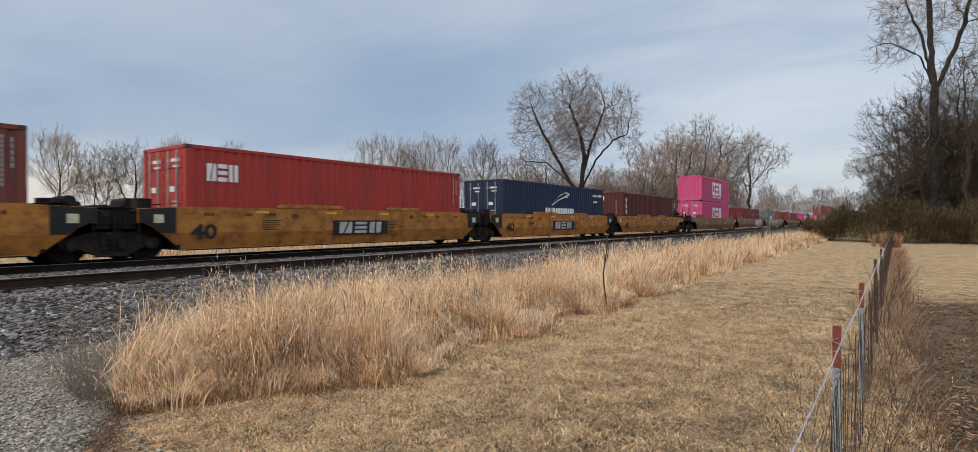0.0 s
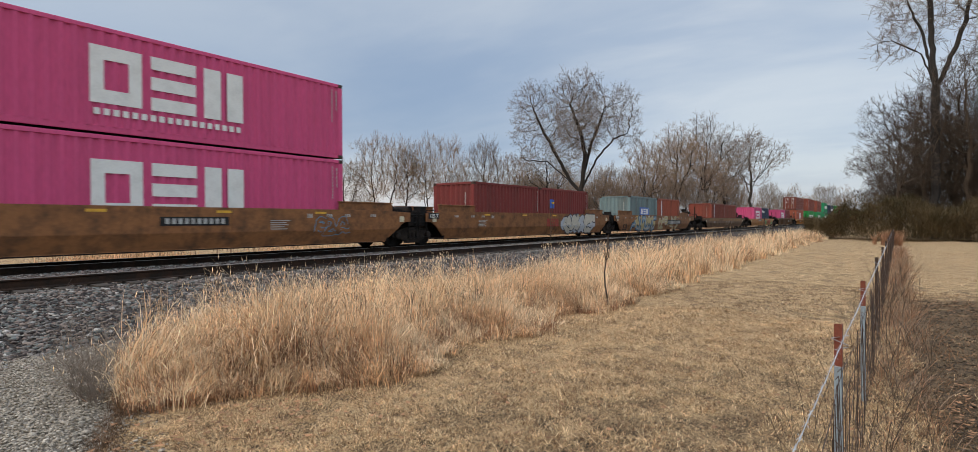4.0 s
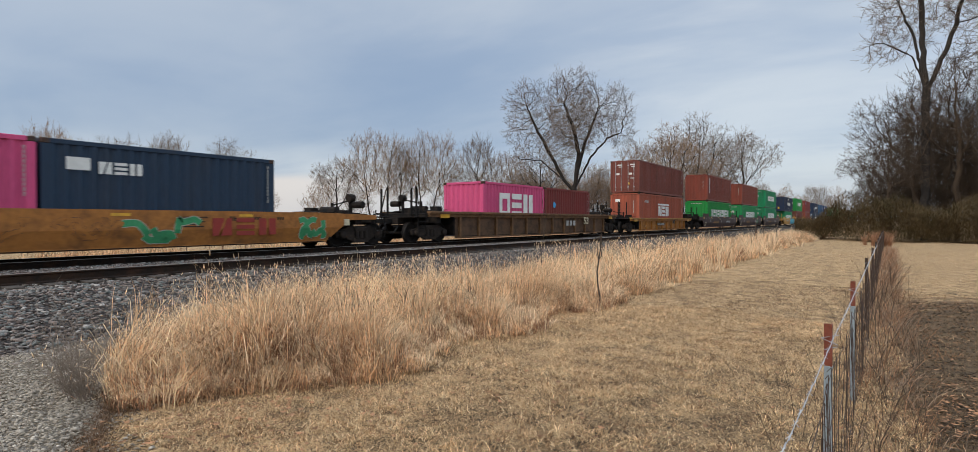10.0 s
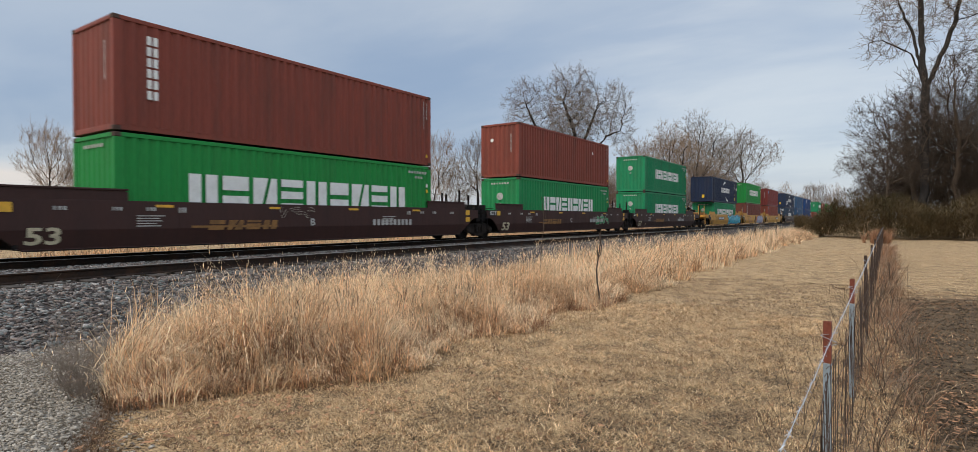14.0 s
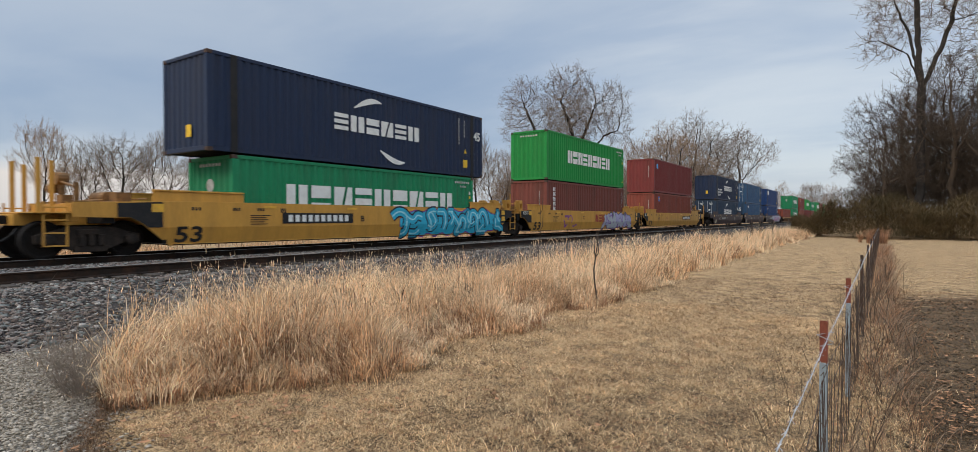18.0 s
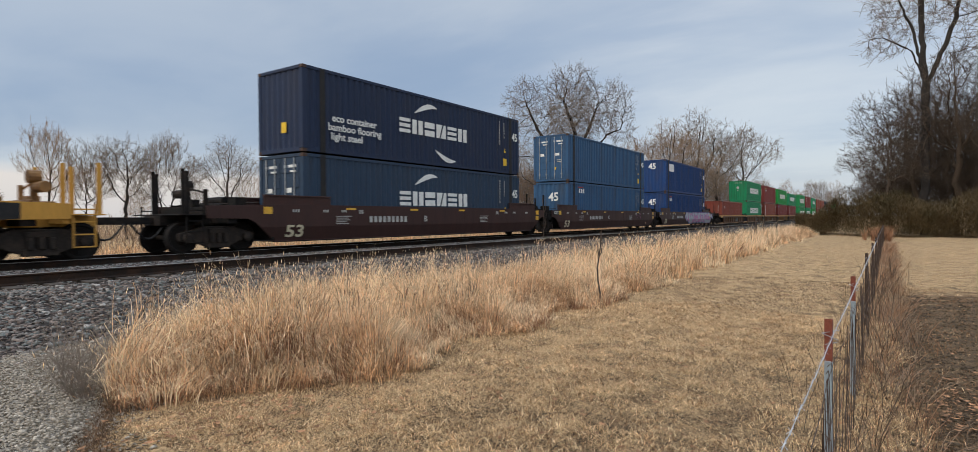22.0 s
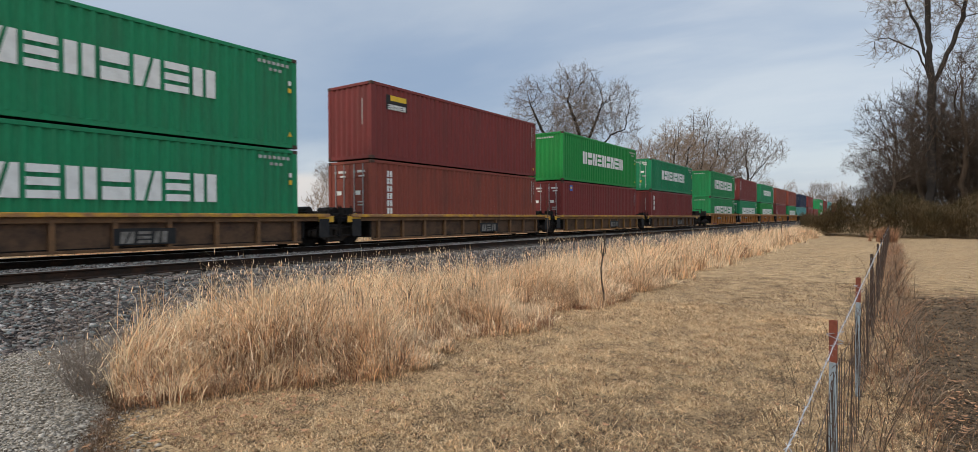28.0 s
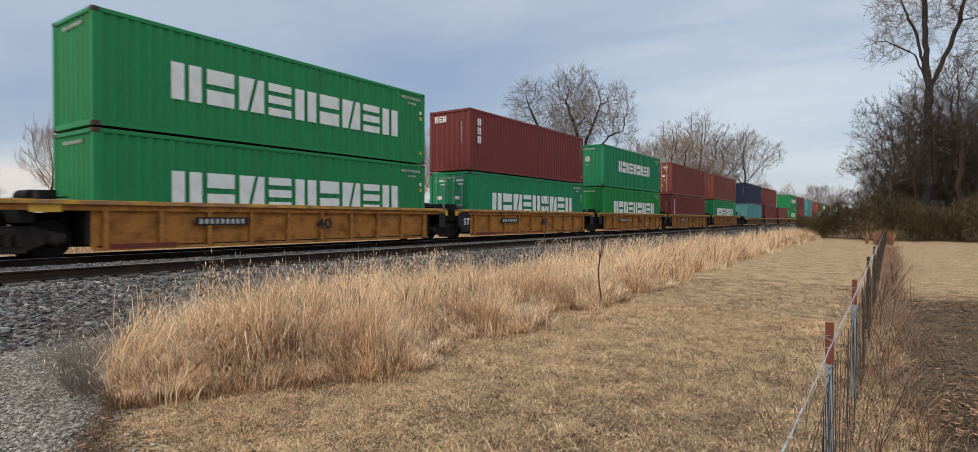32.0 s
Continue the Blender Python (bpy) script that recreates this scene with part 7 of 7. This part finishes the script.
    v, f = blades(x[keep], y[keep], z[keep] * 0.7, rng.uniform(0.2, 0.9, n)[keep], rng.uniform(0.02, 0.05, n)[keep], ((np.cos(d) * lean)[keep], (np.sin(d) * lean)[keep]), 0.3 * rng.random(n)[keep])
    tagged(new("far_brush", bulk("far_brush", v.reshape(-1, 3), f, M["twig_tan"])), "low tan brush and weeds beyond the railway", "brush", kind="stuff")


# ---- fence and stalks ----
FENCE = -0.20


def build_fence():
    ys = [-2.0, 0.75, 3.45, 6.0, 9.85, 13.7, 17.6, 21.5, 25.4, 29.3, 33.2, 37.1, 41.0, 45.0]
    fence = thing("wire_fence", "woven wire fence with a barbed top strand on steel posts", "fence")
    for y in ys:
        post = part("post", kept("post_grey", lambda: Shape().slab([(-0.0035, 0), (0.0035, 0), (0.0035, 0.84), (-0.0035, 0.84)], -0.035, 0.0).box(-0.004, 0.003, -0.024, 0.024, -0.1, 0.84).mesh("tpost", 0.001)), M["mesh_wire"] if y > 7 else M["post_grey"], fence, "rusty steel T-post" if y > 7 else "silver-grey steel T-post with a red top", at=(FENCE, y, 0))
        old = y > 7
        part("post_top", kept("post_red", lambda: Shape().slab([(-0.0035, 0), (0.0035, 0), (0.0035, 0.22), (-0.0035, 0.22)], -0.035, 0.0).box(-0.004, 0.003, -0.024, 0.024, 0, 0.22).mesh("tpost", 0.001)), M["mesh_wire"] if old else M["post_red"], post, "rusty post top" if old else "red painted post top", at=(0, 0, 0.842))
        part("wire_clip", kept("clip", lambda: Shape().rod((-0.045, -0.03, 0.0), (0.03, 0.03, 0.012), 0.0022, 5).rod((-0.045, -0.03, 0.0), (0.03, -0.028, -0.03), 0.0022, 5).rod((-0.03, -0.02, -0.06), (0.025, 0.03, -0.05), 0.0022, 5).mesh("clip")), M["wire"], post, "pale wire clip", at=(0.0, 0, 0.99))
    for k in range(len(ys) - 1):
        a, b = ys[k], ys[k + 1]
        s = Shape()
        n = 8
        sag = 0.012
        pts = [(FENCE + 0.012, a + (b - a) * i / n, 1.0 - sag * math.sin(math.pi * i / n)) for i in range(n + 1)]
        for p, q in zip(pts, pts[1:]):
            s.rod(p, q, 0.0013, 5)
            s.rod((p[0] + 0.004, p[1], p[2] + 0.003), (q[0] - 0.004, q[1], q[2] - 0.003), 0.0012, 5)
        y = a + 0.06
        while y < b and y < 16:
            z = 1.0 - sag * math.sin(math.pi * (y - a) / (b - a))
            s.rod((FENCE + 0.002, y - 0.004, z - 0.008), (FENCE + 0.019, y + 0.006, z + 0.008), 0.0010, 4)
            s.rod((FENCE + 0.022, y - 0.008, z - 0.007), (FENCE + 0.005, y + 0.008, z + 0.007), 0.0010, 4)
            y += 0.125
        part("barbed_strand", s.mesh("strand"), M["wire"], fence, "galvanised barbed wire strand")
    # woven wire: line wires and stays, leaning a little out of true
    for z in (0.10, 0.22, 0.35, 0.50, 0.66, 0.84):
        s = Shape()
        for k in range(len(ys) - 1):
            a, b = ys[k], ys[k + 1]
            for i in range(6):
                p, q = a + (b - a) * i / 6, a + (b - a) * (i + 1) / 6
                s.rod((FENCE + 0.02 + 0.012 * math.sin(3 * p + z * 9), p, z + 0.012 * math.sin(2 * p)), (FENCE + 0.02 + 0.012 * math.sin(3 * q + z * 9), q, z + 0.012 * math.sin(2 * q)), 0.0018, 4)
        part("line_wire", s.mesh("line_wire"), M["mesh_wire"], fence)
    fence.matrix_basis = pose(-0.038, 0, 0, 0, 0, -0.63)
    bent = kept("stay", lambda: bulk_tube([(0, 0, 0.02), (0.004, 0.006, 0.45), (0, 0, 0.86), (-0.014, 0.022, 0.835)], 0.0020))
    for k in range(270):
        y = 1.3 + k * 0.155
        stay = part("stay_wire", bent, M["mesh_wire"], fence, at=(FENCE + 0.024 + 0.01 * math.sin(3 * y), y, 0))
        stay.rotation_euler = (0.03 * math.sin(y * 5), 0.02 * math.cos(y * 7), y * 2.0)


def bulk_tube(points, radius, sides=5):
    v, f = [], []
    tube([Vector(p) for p in points], [radius] * len(points), sides, v, f)
    return bulk("wire", np.array([tuple(q) for q in v]), f, None)


def stalk(name, label, x, y, height, radius, seed, forks=2, mat="stake"):
    rnd = random.Random(seed)
    v, f = [], []
    pts = [Vector((0.03 * math.sin(i * 1.3 + seed), 0.02 * math.cos(i + seed), height * i / 6)) for i in range(7)]
    tube(pts, [radius * (1 - 0.09 * i) for i in range(7)], 6, v, f)
    for k in range(forks):
        a = rnd.uniform(0, 6.28)
        q = pts[4 + k % 2]
        tube([q, q + Vector((math.cos(a) * 0.05, math.sin(a) * 0.05, 0.06)), q + Vector((math.cos(a) * 0.07, math.sin(a) * 0.07, 0.06 + height * 0.14))], [radius * 0.6, radius * 0.5, radius * 0.35], 5, v, f)
    me = bulk(name, np.array([tuple(q) for q in v]), f, M[mat], True)
    ob = tagged(new(name, me), label, "stalk")
    ob.location = (x, y, float(wave(np.array(x), np.array(y))) - 0.02)
    return ob


def build_stalks():
    stalk("dead_stalk", "dark forked dead stalk standing in tall grass", -4.29, 9.89, 1.38, 0.020, 1, 3)
    stalk("dead_stalk", "thin dark dead weed stalk in tall grass", -6.12, 11.05, 2.15, 0.011, 2, 2)
    for k, (x, y, h) in enumerate(((-6.29, 38.6, 1.75), (-6.2, 41.0, 1.6), (-5.7, 43.0, 1.5), (-6.6, 40.2, 1.5))):
        stalk("old_fence_post", "dark weathered old post in the grass", x, y, h, 0.05, 5 + k, 0)
    n = 420
    x, y, k = clumped(n, -7.0, -5.2, 4.0, 7.5, 1.0, 12)
    grass("seed_heads", "dark brown dried weed heads in the tall grass", x, y, rng.uniform(0.5, 0.85, len(x)), np.full(len(x), 0.012), M["stake"], 0.3)


def motions():
    """The train: every car and container runs towards the eye at one steady speed; the wheels turn while they are near."""
    for ob, x, along, z in RIDERS:
        walk(ob, [(t, pose(x, along - SPEED * (t - 16), z)) for t in (0, 8, 16, 24, 32)])
    places = {ob: along for ob, x, along, z in RIDERS}
    for axle in WHEELSETS:
        at = axle.location.copy()
        along = places[axle.parent.parent] + axle.parent.location.y + at.y
        # seconds at which this axle is 34 m off and at which it has left the view
        t0, t1 = 16 + (along - 34) / SPEED, 16 + (along - 1) / SPEED
        first, last = max(frame(0), frame(t0)), min(frame(32), frame(t1))
        if last - first < 2:
            continue
        step = math.degrees(SPEED / FPS / 0.44)
        rows = [((f - 1) / FPS, pose(at.x, at.y, at.z, step * (f - first))) for f in range(first, last + 1)]
        if first > frame(0):
            rows.insert(0, (0, pose(at.x, at.y, at.z, 0)))
        if last < frame(32):
            rows.append((32, rows[-1][1]))
        walk(axle, rows)


build_ground()
build_track()
build_stones()
build_grass()
build_trees()
build_fence()
build_stalks()
motions()
